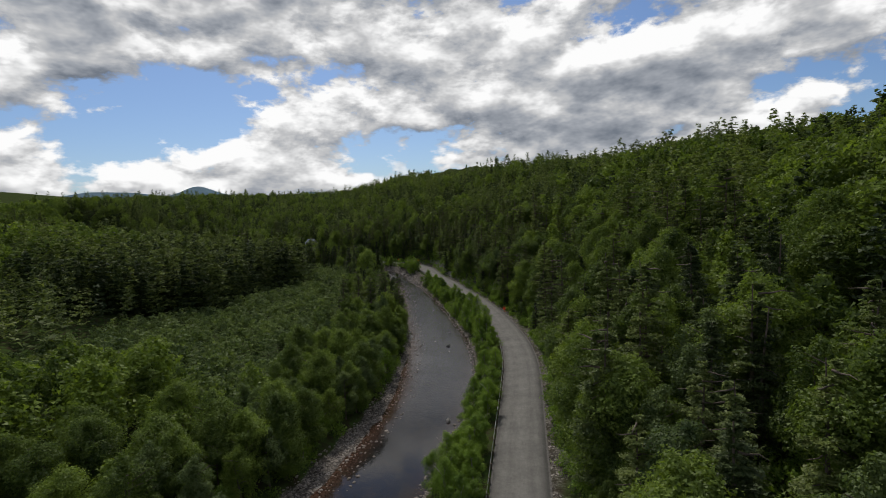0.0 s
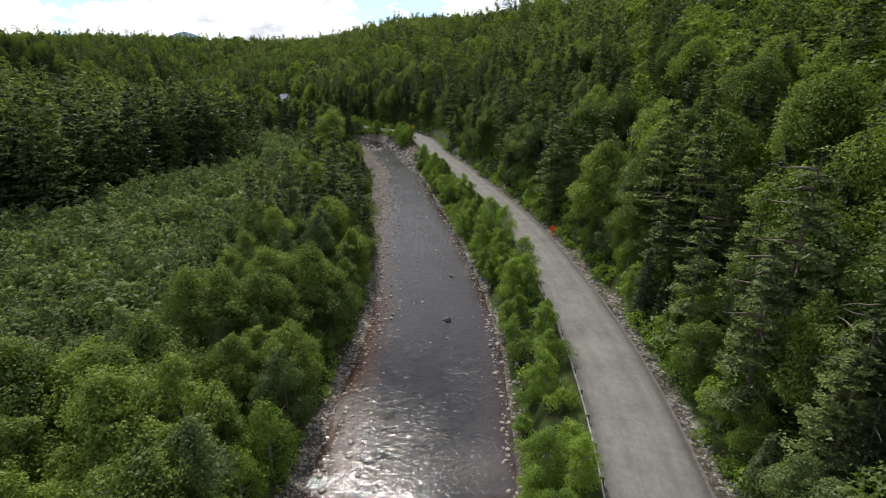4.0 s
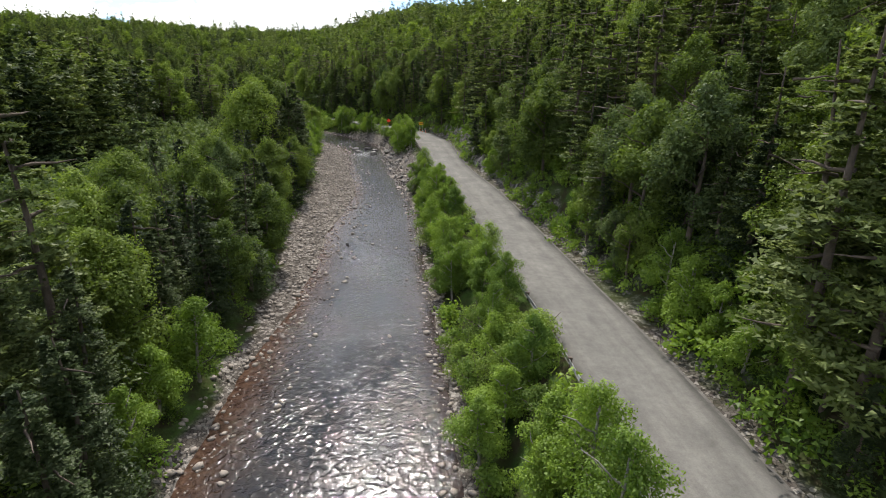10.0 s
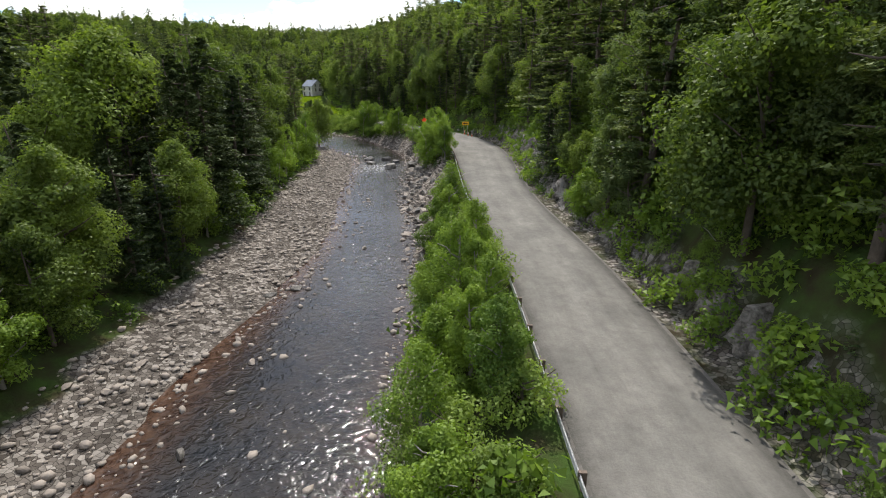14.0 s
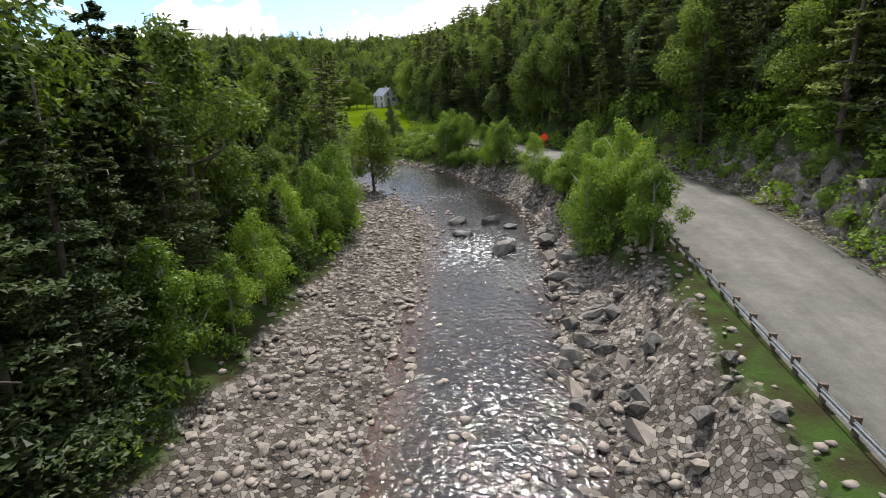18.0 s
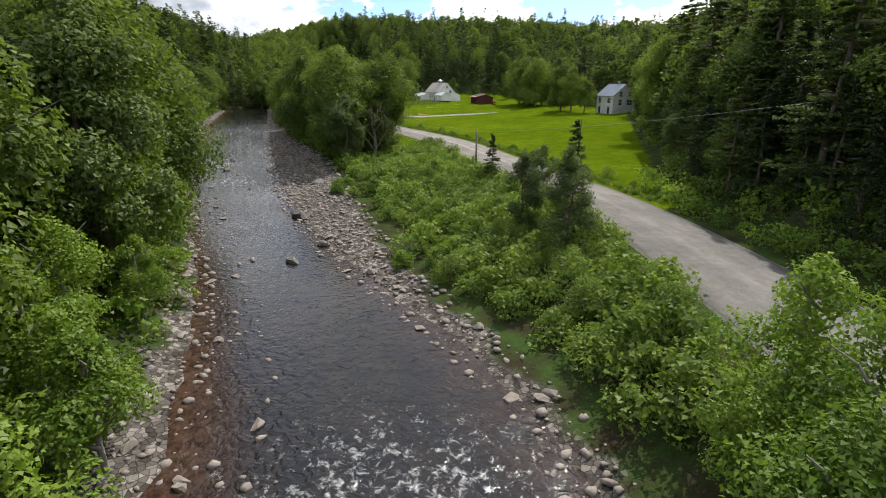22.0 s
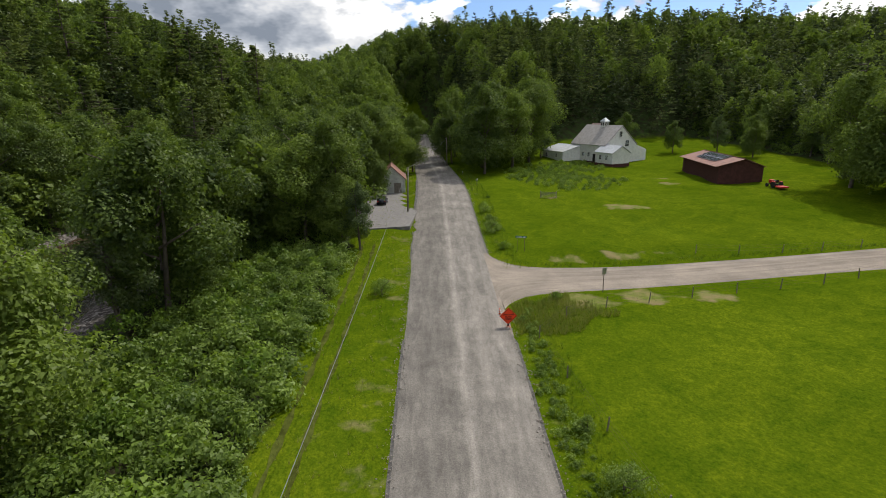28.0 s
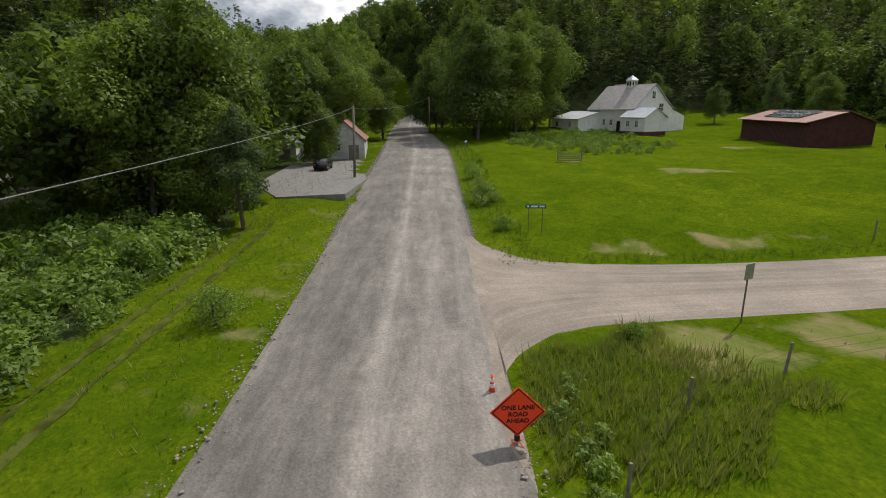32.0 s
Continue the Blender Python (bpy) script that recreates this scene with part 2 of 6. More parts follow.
RED_PAINT = worn("red_machine_paint", (0.5, 0.03, 0.02), 0.7, 2.0, 0.4)
CABLE = material("cable", lambda N, co: (0.16, 0.16, 0.155), 0.6)


def ground_build(N, co):
    att = N.n("ShaderNodeAttribute", attribute_name="cover")
    sep = N.n("ShaderNodeSeparateColor")
    N.link(att.outputs["Color"], sep.inputs[0])
    big, mid, fine = N.noise(co, 0.05, 4), N.noise(co, 0.6, 5), N.noise(co, 6.0, 4)
    def edge(socket):
        v = N.math("ADD", socket, N.math("MULTIPLY", N.math("SUBTRACT", mid, 0.5), 0.7))
        return N.ramp(v, (0.38, 0.0), (0.62, 1.0))
    floor_ = N.mix(N.ramp(mid, (0.35, 0.0), (0.65, 1.0)), (0.035, 0.03, 0.018), (0.04, 0.07, 0.018))
    grass = N.mix(N.ramp(big, (0.35, 0.0), (0.65, 1.0)), (0.078, 0.115, 0.004), (0.118, 0.158, 0.007))
    grass = N.mix(N.ramp(N.noise(co, 2.2, 6, 0.7), (0.3, 0.75), (0.6, 0.0)), grass, (0.04, 0.08, 0.003))
    grass = N.mix(N.ramp(fine, (0.25, 0.7), (0.62, 0.0)), grass, (0.03, 0.062, 0.003))
    grass = N.mix(1.0, grass, N.ramp(N.noise(co, 0.35, 6, 0.65, 0.8), (0.32, (0.7, 0.78, 0.8)), (0.68, (1.22, 1.12, 1.1))), "MULTIPLY")
    dry = N.mix(N.ramp(mid, (0.35, 0.0), (0.65, 1.0)), (0.12, 0.15, 0.03), (0.2, 0.17, 0.08))
    cell, line = N.n("ShaderNodeTexVoronoi"), N.n("ShaderNodeTexVoronoi", feature="DISTANCE_TO_EDGE")
    for v in (cell, line):
        v.inputs["Scale"].default_value = 3.2
        N.link(co, v.inputs["Vector"])
    shade = N.n("ShaderNodeSeparateColor")
    N.link(cell.outputs["Color"], shade.inputs[0])
    gravel = N.ramp(shade.outputs[0], (0.0, (0.06, 0.052, 0.046)), (0.6, (0.14, 0.125, 0.112)), (1.0, (0.3, 0.275, 0.25)))
    gravel = N.mix(1.0, gravel, N.ramp(line.outputs["Distance"], (0.0, 0.25), (0.09, 1.0)), "MULTIPLY")
    gravel = N.mix(1.0, gravel, N.ramp(N.noise(co, 0.35, 5, 0.6), (0.35, 0.62), (0.65, 1.1)), "MULTIPLY")
    c = N.mix(edge(sep.outputs[0]), floor_, grass)
    c = N.mix(edge(sep.outputs[2]), c, dry)
    c = N.mix(edge(sep.outputs[1]), c, gravel)
    return c, N.noise(co, 3.0, 6, 0.7), 0.12


GROUND = material("ground_cover", ground_build, 1.0, spec=0.0)


def road_build(N, co):
    att = N.n("ShaderNodeAttribute", attribute_name="lane")
    sep = N.n("ShaderNodeSeparateColor")
    N.link(att.outputs["Color"], sep.inputs[0])
    mid, fine = N.noise(co, 0.25, 5), N.noise(co, 9.0, 4, 0.7)
    run = N.n("ShaderNodeCombineXYZ")
    N.link(N.math("MULTIPLY", sep.outputs[0], 14.0), run.inputs[0])
    N.link(N.math("MULTIPLY", sep.outputs[2], 22.0), run.inputs[1])
    streak = N.noise(run.outputs[0], 1.0, 6, 0.66, 0.4)
    base = N.mix(N.ramp(mid, (0.35, 0.0), (0.65, 1.0)), N.mix(sep.outputs[1], (0.128, 0.124, 0.115), (0.165, 0.152, 0.135)), N.mix(sep.outputs[1], (0.165, 0.158, 0.146), (0.222, 0.204, 0.181)))
    wob = N.math("ADD", sep.outputs[0], N.math("MULTIPLY", N.math("SUBTRACT", N.noise(co, 0.5, 6, 0.7), 0.5), 0.1))
    packed = N.ramp(wob, (0.0, 0.55), (0.07, 0.84), (0.2, 0.98), (0.3, 0.9), (0.45, 1.03), (0.6, 0.98), (0.7, 0.86), (0.8, 0.98), (0.9, 0.78), (0.97, 0.5))
    ridged = N.ramp(wob, (0.0, 1.0), (0.06, 0.9), (0.2, 0.8), (0.34, 0.82), (0.45, 0.94), (0.51, 1.42), (0.555, 1.08), (0.62, 0.98), (0.7, 1.2), (0.78, 1.0), (0.9, 1.08), (1.0, 0.95))
    c = N.mix(1.0, base, N.mix(sep.outputs[1], packed, ridged), "MULTIPLY")
    loose = N.math("ADD", N.math("MULTIPLY", sep.outputs[1], 0.6), 0.4)
    c = N.mix(loose, c, N.ramp(streak, (0.32, 0.74), (0.68, 1.22)), "MULTIPLY")
    c = N.mix(loose, c, N.ramp(fine, (0.3, 0.72), (0.7, 1.2)), "MULTIPLY")
    c = N.mix(1.0, c, N.ramp(N.noise(co, 1.4, 7, 0.72), (0.32, 0.84), (0.68, 1.12)), "MULTIPLY")
    return c, N.math("ADD", fine, N.math("MULTIPLY", streak, 0.6)), 0.035


ROAD = material("graded_gravel_road", road_build, 0.95, spec=0.15)


def lane_build(N, co):
    att = N.n("ShaderNodeAttribute", attribute_name="lane")
    sep = N.n("ShaderNodeSeparateColor")
    N.link(att.outputs["Color"], sep.inputs[0])
    run = N.n("ShaderNodeCombineXYZ")
    N.link(N.math("MULTIPLY", sep.outputs[0], 12.0), run.inputs[0])
    N.link(N.math("MULTIPLY", sep.outputs[1], 9.0), run.inputs[1])
    streak, fine = N.noise(run.outputs[0], 1.0, 6, 0.66, 0.5), N.noise(co, 8.0, 5, 0.7)
    c = N.mix(N.ramp(N.noise(co, 0.3, 6, 0.65), (0.35, 0.0), (0.65, 1.0)), (0.21, 0.18, 0.149), (0.28, 0.238, 0.196))
    c = N.mix(1.0, c, N.ramp(streak, (0.34, 0.78), (0.64, 1.14)), "MULTIPLY")
    c = N.mix(1.0, c, N.ramp(fine, (0.3, 0.76), (0.7, 1.18)), "MULTIPLY")
    return c, N.math("ADD", fine, streak), 0.03


LANE = material("pale_gravel_lane", lane_build, 0.95, spec=0.15)
LOT = worn("grey_gravel_lot", (0.19, 0.18, 0.17), 0.75, 1.5, 0.95, depth=0.03)


def water_material():
    m = bpy.data.materials.new("river_water")
    m.use_nodes = True
    N = Nodes(m.node_tree)
    co = N.n("ShaderNodeTexCoord").outputs["Object"]
    att = N.n("ShaderNodeAttribute", attribute_name="flow")
    sep = N.n("ShaderNodeSeparateColor")
    N.link(att.outputs["Color"], sep.inputs[0])
    rapid, shallow, stir = sep.outputs[0], sep.outputs[1], sep.outputs[2]
    deep = N.mix(N.ramp(N.noise(co, 0.5, 5), (0.35, 0.0), (0.65, 1.0)), (0.008, 0.009, 0.012), (0.018, 0.015, 0.014))
    bed = N.mix(N.ramp(N.noise(co, 1.8, 6, 0.7), (0.4, 0.0), (0.62, 1.0)), (0.03, 0.015, 0.01), (0.085, 0.05, 0.034))
    base = N.mix(shallow, deep, bed)
    foam_at = N.math("ADD", N.noise(co, 2.2, 9, 0.72, 0.5), N.math("MULTIPLY", rapid, 0.3))
    foam = N.ramp(foam_at, (0.76, 0.0), (0.98, 1.0))
    bsdf = N.n("ShaderNodeBsdfPrincipled")
    N.link(N.mix(foam, base, (0.5, 0.51, 0.52)), bsdf.inputs["Base Color"])
    calm = N.ramp(N.noise(co, 0.09, 5, 0.65), (0.38, 0.55), (0.58, 1.0))
    churn = N.math("MULTIPLY", stir, calm)
    rough = N.math("ADD", N.math("MULTIPLY", churn, 0.05), 0.035)
    N.link(N.math("ADD", N.math("MULTIPLY", foam, 0.4), rough), bsdf.inputs["Roughness"])
    bsdf.inputs["IOR"].default_value = 1.33
    ripple = N.math("ADD", N.noise(co, 1.8, 2, 0.5, 0.9), N.math("MULTIPLY", N.noise(co, 5.5, 2, 0.5, 0.7), 0.16))
    swell = N.math("ADD", N.math("MULTIPLY", rapid, 1.0), N.math("ADD", N.math("MULTIPLY", churn, 0.75), 0.008))
    wave = N.math("MULTIPLY", ripple, swell)
    bump = N.n("ShaderNodeBump")
    bump.inputs["Distance"].default_value = 0.1
    N.link(wave, bump.inputs["Height"])
    N.link(bump.outputs[0], bsdf.inputs["Normal"])
    N.link(bsdf.outputs[0], N.n("ShaderNodeOutputMaterial").inputs[0])
    return m


WATER = water_material()

PLAN_RIVER = [
    (-40, -120, -0.3, 9, 3, 1), (-14, -40, -0.2, 8.5, 4, 1), (-4, 0, 0, 8.2, 4, 1), (2, 34, 0, 9, 3, 1), (2, 52, 0, 10, 1.5, 1), (0.5, 82, 0, 9.2, 1.5, 1),
    (-7.5, 125.5, 0.2, 8.8, 1.5, 1), (-11.5, 150, 0.5, 6.8, 5, 1), (-15, 163, 0.7, 7.3, 6, 1), (-21, 194, 1.0, 5, 10, 1.5), (-30, 217, 1.4, 5, 9, 3),
    (-37, 240, 2.0, 5.6, 8, 4), (-44.5, 256, 2.4, 6.6, 7, 3), (-70, 279, 2.9, 8.5, 5, 1), (-95, 286, 3.2, 5.9, 0.6, 3.5), (-120, 292.5, 3.4, 5.8, 0.6, 8),
    (-155, 303, 3.6, 8, 0.8, 9), (-209, 323.5, 3.9, 9.5, 3, 5), (-335, 376, 4.8, 10, 3, 4), (-480, 440, 6, 10, 3, 3)]
PLAN_ROAD = [
    (6, -120, 4.6, 4), (18, -6.5, 4.6, 4), (23.5, 48, 4.6, 4.1), (22, 80, 4.6, 4), (18.5, 108, 4.6, 3.9), (13.5, 132, 4.7, 3.8), (8, 152, 4.7, 4), (-0.5, 186, 4.7, 4.2), (-7.5, 205, 4.8, 4.2), (-15, 235, 5.6, 5), (-20.5, 252, 6.3, 5.4), (-29, 265, 6.6, 5), (-44.2, 281.3, 6.56, 4.5), (-61.5, 300.6, 6.08, 4.3), (-91.7, 325.2, 5.55, 4.4), (-112, 333.5, 5.73, 4.6), (-123.8, 339.3, 5.88, 4.9), (-139.6, 347, 5.98, 5), (-166.8, 357.8, 5.84, 4.7), (-191.9, 365.4, 5.57, 4.3), (-207.3, 373.3, 5.38, 4.6), (-221.8, 381.5, 5.25, 4.9), (-244.5, 394.1, 5.74, 5.2), (-266.5, 406, 7.18, 5.2), (-290.6, 419.4, 8.7, 5.2), (-340, 443, 10, 4.5), (-450, 500, 12, 4)]
PLAN_LANE = [(-237.5, 391.5, 5.3, 9.0), (-236.0, 396, 5.45, 6.0), (-234.6, 402, 5.55, 4.6), (-228.5, 413.4, 5.75, 4.4), (-220.7, 429.5, 6.4, 3.9), (-210, 451.5, 7.2, 3.6), (-202, 468, 8.2, 3.0), (-192, 486, 9.8, 2.5), (-176, 502, 12, 2)]
# the lane's two edges, from the road outwards
LANE_FAR = [(-253.5, 400.8), (-249.6, 402.0), (-245.3, 401.1), (-242.7, 401.6), (-240.5, 402.8), (-237.7, 406.7), (-232.4, 415.3), (-224, 431.2), (-213.5, 453.9), (-205, 470), (-194, 488), (-177, 504)]
LANE_NEAR = [(-223.5, 386.4), (-225.6, 389.4), (-228.5, 390.8), (-230.9, 392.4), (-232.0, 395.2), (-231.7, 398.4), (-226.9, 408.5), (-217.6, 427.6), (-206.8, 449.5), (-199, 466), (-190, 484), (-175, 500)]
PLAN_FOOT_R = [
    (18, -220), (25, -6), (29.5, 48), (28, 80), (24.5, 108), (20, 130), (15, 147), (12, 160), (5.5, 186), (-2, 207), (-9, 235), (-13, 252), (-22, 266), (-38, 288),
    (-60, 312), (-80, 328), (-97, 352), (-118, 385), (-135, 412), (-152, 436), (-195, 474), (-250, 512), (-330, 560), (-450, 630), (-900, 900)]
PLAN_FOOT_L = [
    (-125, -220), (-118, 50), (-112, 110), (-118, 160), (-126, 205), (-122, 238), (-106, 258), (-108, 271), (-130, 280), (-165, 289), (-215, 306), (-340, 358), (-480, 420), (-800, 560), (-1300, 760)]
RAPIDS = [(-38, 240, 10, 1.0), (-50, 261, 9, 0.8), (-70, 279, 12, 0.9), (-30, 217, 10, 0.7), (-20, 190, 12, 0.6), (-12, 155, 14, 0.6), (-7, 125, 18, 0.35), (0, 100, 18, 0.3),
          (-120, 292, 15, 0.4), (-140, 298, 12, 0.9), (-160, 304, 14, 0.9), (-190, 314, 15, 0.8), (-230, 329, 20, 0.8)]
CLEAR = [(-297, 484, 19), (-265, 478, 19), (-149, 424, 12), (-278, 402, 14), (-299, 410, 8), (-303, 401, 6), (-255, 445, 34)]
PLAN_FOOT_E = [(-335, 200), (-352, 330), (-362, 410), (-352, 470), (-330, 530), (-300, 590), (-260, 680)]
LAWNS = [(-265, 455, 26), (-285, 470, 22)]
BARE = [(-253.5, 434.6, 5.2), (-250.6, 436.5, 3.6), (-240.4, 407.4, 2.2), (-238.6, 410.7, 2.3), (-236.7, 414.3, 2.3), (-235.1, 417.7, 2.4), (-232.3, 421.9, 2.4), (-266.5, 431, 2.6), (-227.8, 400.2, 5.0), (-225, 406.3, 4.6), (-221, 412, 4.0), (-263, 461, 3.5), (-270, 468, 3.5)]
LOT_Z = 7.4


# ---- plan ----
# River: centre x, y, water z, half width, width of the gravel on its left bank, on its right bank
RIVER = np.array(PLAN_RIVER)
# Road: centre x, y, z, half width
ROADLINE = np.array(PLAN_ROAD)
# Side lane
LANELINE = np.array(PLAN_LANE)
# Foot of the slope on the road's far side, and of the slope across the river
FOOT_R = np.array(PLAN_FOOT_R)
FOOT_L = np.array(PLAN_FOOT_L)


def smooth(pts, step=4.0):
    """A rounded polyline (Catmull-Rom) with all its columns, at even steps."""
    p = np.vstack([2 * pts[0] - pts[1], pts, 2 * pts[-1] - pts[-2]])
    out = []
    for i in range(1, len(p) - 2):
        n = max(2, int(np.linalg.norm(p[i + 1, :2] - p[i, :2]) / step))
        for t in np.arange(n) / n:
            out.append(0.5 * (2 * p[i] + (p[i + 1] - p[i - 1]) * t + (2 * p[i - 1] - 5 * p[i] + 4 * p[i + 1] - p[i + 2]) * t**2 + (3 * p[i] - p[i - 1] - 3 * p[i + 1] + p[i + 2]) * t**3))
    out.append(pts[-1])
    return np.array(out)


def relaxed(line, n):
    """The same line with its kinks rubbed out."""
    p = np.vstack([np.repeat(line[:1], n, 0), line, np.repeat(line[-1:], n, 0)])
    k = np.hanning(2 * n + 3)[1:-1]
    return np.stack([np.convolve(c, k / k.sum(), "valid") for c in p.T], 1)


RIV, RD, LN = relaxed(smooth(RIVER), 3), relaxed(smooth(ROADLINE), 5), smooth(LANELINE)
FR, FL, FE = smooth(FOOT_R, 10.0), smooth(FOOT_L, 10.0), smooth(np.array(PLAN_FOOT_E), 10.0)


def along(X, Y, line):
    """For points: the distance to a line (positive on its right) and the line's other columns there."""
    P = np.stack([np.ravel(X), np.ravel(Y)], 1).astype(float)
    best, sign, cols = np.full(len(P), 1e18), np.ones(len(P)), np.zeros((len(P), line.shape[1] - 2))
    for a, b in zip(line[:-1], line[1:]):
        d = b[:2] - a[:2]
        o = P - a[:2]
        t = np.clip(o @ d / (d @ d), 0, 1)
        far = ((o - t[:, None] * d) ** 2).sum(1)
        m = far < best
        best[m] = far[m]
        sign[m] = np.where(o[m, 0] * d[1] - o[m, 1] * d[0] >= 0, 1, -1)
        if cols.shape[1]:
            cols[m] = a[2:] + t[m, None] * (b[2:] - a[2:])
    return np.sqrt(best) * sign, cols


def ease(v, a, b):
    t = np.clip((v - a) / (b - a), 0, 1)
    return t * t * (3 - 2 * t)


def waves(X, Y, size, seed):
    """Smooth hills and hollows between about -1 and 1."""
    r = np.random.RandomState(seed)
    out = np.zeros(np.shape(X))
    for k in range(7):
        a, f, p = r.uniform(0, 6.28), r.uniform(0.6, 1.7) / size, r.uniform(0, 6.28)
        out += np.sin((np.cos(a) * X + np.sin(a) * Y) * f * 6.28 + p)
    return out / 3.2


def lane_level(road_z, out, own_z):
    """Height of the lane: it leaves the road level with it."""
    k = ease(out, 0.0, 12.0)
    return (road_z - 0.02) * (1 - k) + own_z * k


def land(X, Y):
    """Height of the ground, and its cover: grass, gravel, dry grass."""
    X, Y = np.ravel(X).astype(float), np.ravel(Y).astype(float)
    dv, rc = along(X, Y, RIV)
    dr, oc = along(X, Y, RD)
    dl, lc = along(X, Y, LN)
    fr, fl, fe = along(X, Y, FR)[0], -along(X, Y, FL)[0], -along(X, Y, FE)[0]
    wz, hw, barl, barr = rc.T
    rz, rw = oc.T
    off = np.abs(dv) - hw
    bar = np.where(dv < 0, barl, barr)
    right = (dv > 0) & (dr < 0)
    # banks
    up = 0.12 * np.minimum(off, bar) + 0.55 * np.clip(off - bar, 0, 5) + 0.02 * np.clip(off - bar - 5, 0, 60)
    z = wz + np.clip(up, 0, None)
    shore = np.clip(np.abs(dr) - rw - 1.2, 0, None)
    t = np.clip(shore / np.maximum(shore + np.maximum(off - bar, 0), 0.1), 0, 1)
    between = rz * (1 - ease(t, 0.0, 0.85)) + np.minimum(z, wz + 0.12 * np.minimum(off, bar) + 0.3) * ease(t, 0.0, 0.85)
    z = np.where(right & (off > 0), between, z)
    z = np.where((dr >= 0) & (off > 0), rz + (0.02 + 0.045 * ease(X, -225, -190)) * np.clip(dr - rw, 0, 70), z)
    z = np.where(off <= 0, wz - 0.12 - 0.6 * (1 - (np.abs(dv) / np.maximum(hw, 0.1)) ** 2), z)
    # slopes
    far = np.hypot(X + 60, Y - 250)
    hr = np.clip(fr, 0, None)
    steep = 82 + 12 * waves(X, Y, 260, 3)
    steep = steep * (1 - 0.34 * ease(Y, 400, 560) * ease(-X, 80, 230)) * (1 - 0.3 * ease(-X, 450, 850)) * (1 - 0.18 * ease(X, 150, 280))
    hill = np.where(hr > 0, steep * (1 - np.exp(-hr / 165.0)), 0)
    z = z + np.where(hr > 0, hill + 2.0 * waves(X, Y, 40, 8) * ease(hr, 5, 40), 0)
    cut = ease(Y, 120, 160) * (1 - ease(Y, 300, 330))
    z = z + np.where(hr > 0, (2.6 * cut + 1.0) * ease(hr, 0.3, 3.0), 0)
    hl = np.clip(fl, 0, None)
    lofty = (29 + 14 * ease(-X, 110, 250) * (1 - ease(-X, 300, 420)) * ease(Y, 60, 300)) * (1 + 0.15 * waves(X, Y, 200, 5))
    z = z + np.where(hl > 0, lofty * (1 - np.exp(-hl / 130.0)), 0)
    knoll = 40 - 10 * ease(Y, 385, 430) + 22 * ease(Y, 445, 520)
    rise = knoll * (1 - np.exp(-np.clip(fe, 0, None) / 60.0)) * ease(np.abs(dr), 4, 30) * (1 - 0.5 * ease(-X, 450, 850))
    z = z + np.clip(rise - hill, 0, None)
    # far country
    z = z + 45 * ease(far, 500, 1400) * (0.6 + 0.5 * waves(X, Y, 1500, 11)) + 150 * ease(far, 1700, 3600) * np.clip(0.5 + 0.7 * waves(X, Y, 2300, 21), 0, 2)
    z = z + 0.25 * waves(X, Y, 17, 2) * ease(np.minimum(off - bar, np.abs(dr) - rw), 3, 12)
    z = z - 1.9 * np.exp(-((X + 284) ** 2 + (Y - 482) ** 2) / 34.0**2)
    # the road and the lane lie on it
    k = ease(np.abs(dr), rw + 2.3, rw + 5.5)
    z = np.where(off > 0, (rz - 0.14) * (1 - k) + z * k, z)
    k = ease(np.abs(dl), lc[:, 1] + 2.0, lc[:, 1] + 5.0)
    z = (lane_level(rz, dr - rw, lc[:, 0]) - 0.07) * (1 - k) + z * k
    k = np.maximum(ease(np.hypot((X + 279) / 1.3, Y - 401), 15, 25), ease(dr, -rw - 2.5, -rw - 0.5))
    k = np.maximum(k, 1 - ease(-X, 259, 266))
    z = (LOT_Z - 0.05) * (1 - k) + z * k
    # cover
    road_off = np.abs(dr) - rw
    open_r = ease(dr - rw, -2.0, -1.0) * ease(-fr, 0.0, 4.0) * ease(-X, 78, 86) * ease(-fe, -6, 4)
    verge = ease(10.5 - road_off, 0, 3) * ease(-X, 118, 135) * (dr < 0) * ease(road_off, -2.0, -1.0)
    grass = np.maximum(open_r, verge)
    for cx, cy, rad in LAWNS:
        grass = np.maximum(grass, ease(-np.hypot(X - cx, Y - cy), -rad, -rad + 4))
    dry = np.maximum(0.28 * verge, 0.5 * ease(-np.abs(road_off - 1.6), -1.6, 0.0) * ease(-X, 70, 90))
    for cx, cy, rad in BARE:
        dry = np.maximum(dry, ease(-np.hypot(X - cx, Y - cy), -rad, 0))
    gravel = ease(bar + 0.9 - off, 0, 1.8) * (1 - ease(fe, -30, 0))
    gravel = np.maximum(gravel, np.where(right, 1, 0) * ease(bar + 5 - off, 0, 3) * ease(Y, 192, 200) * (1 - ease(Y, 228, 238)))
    rock = ease(fr, -4.0, -2.0) * (1 - ease(fr, 2.0, 4.5)) * ease(Y, 110, 150) * (1 - ease(Y, 262, 285))
    gravel = np.maximum(gravel, rock * 0.56)
    gravel = np.maximum(gravel, 0.6 * (dr > 0) * ease(3.6 - road_off, 0, 1.5) * (1 - ease(Y, 130, 150)))
    return z, np.stack([grass, gravel, dry], 1), dict(dv=dv, off=off, bar=bar, dr=dr, rw=rw, fr=fr, fl=fl, fe=fe, dl=dl, lw=lc[:, 1], wz=wz, rz=rz)


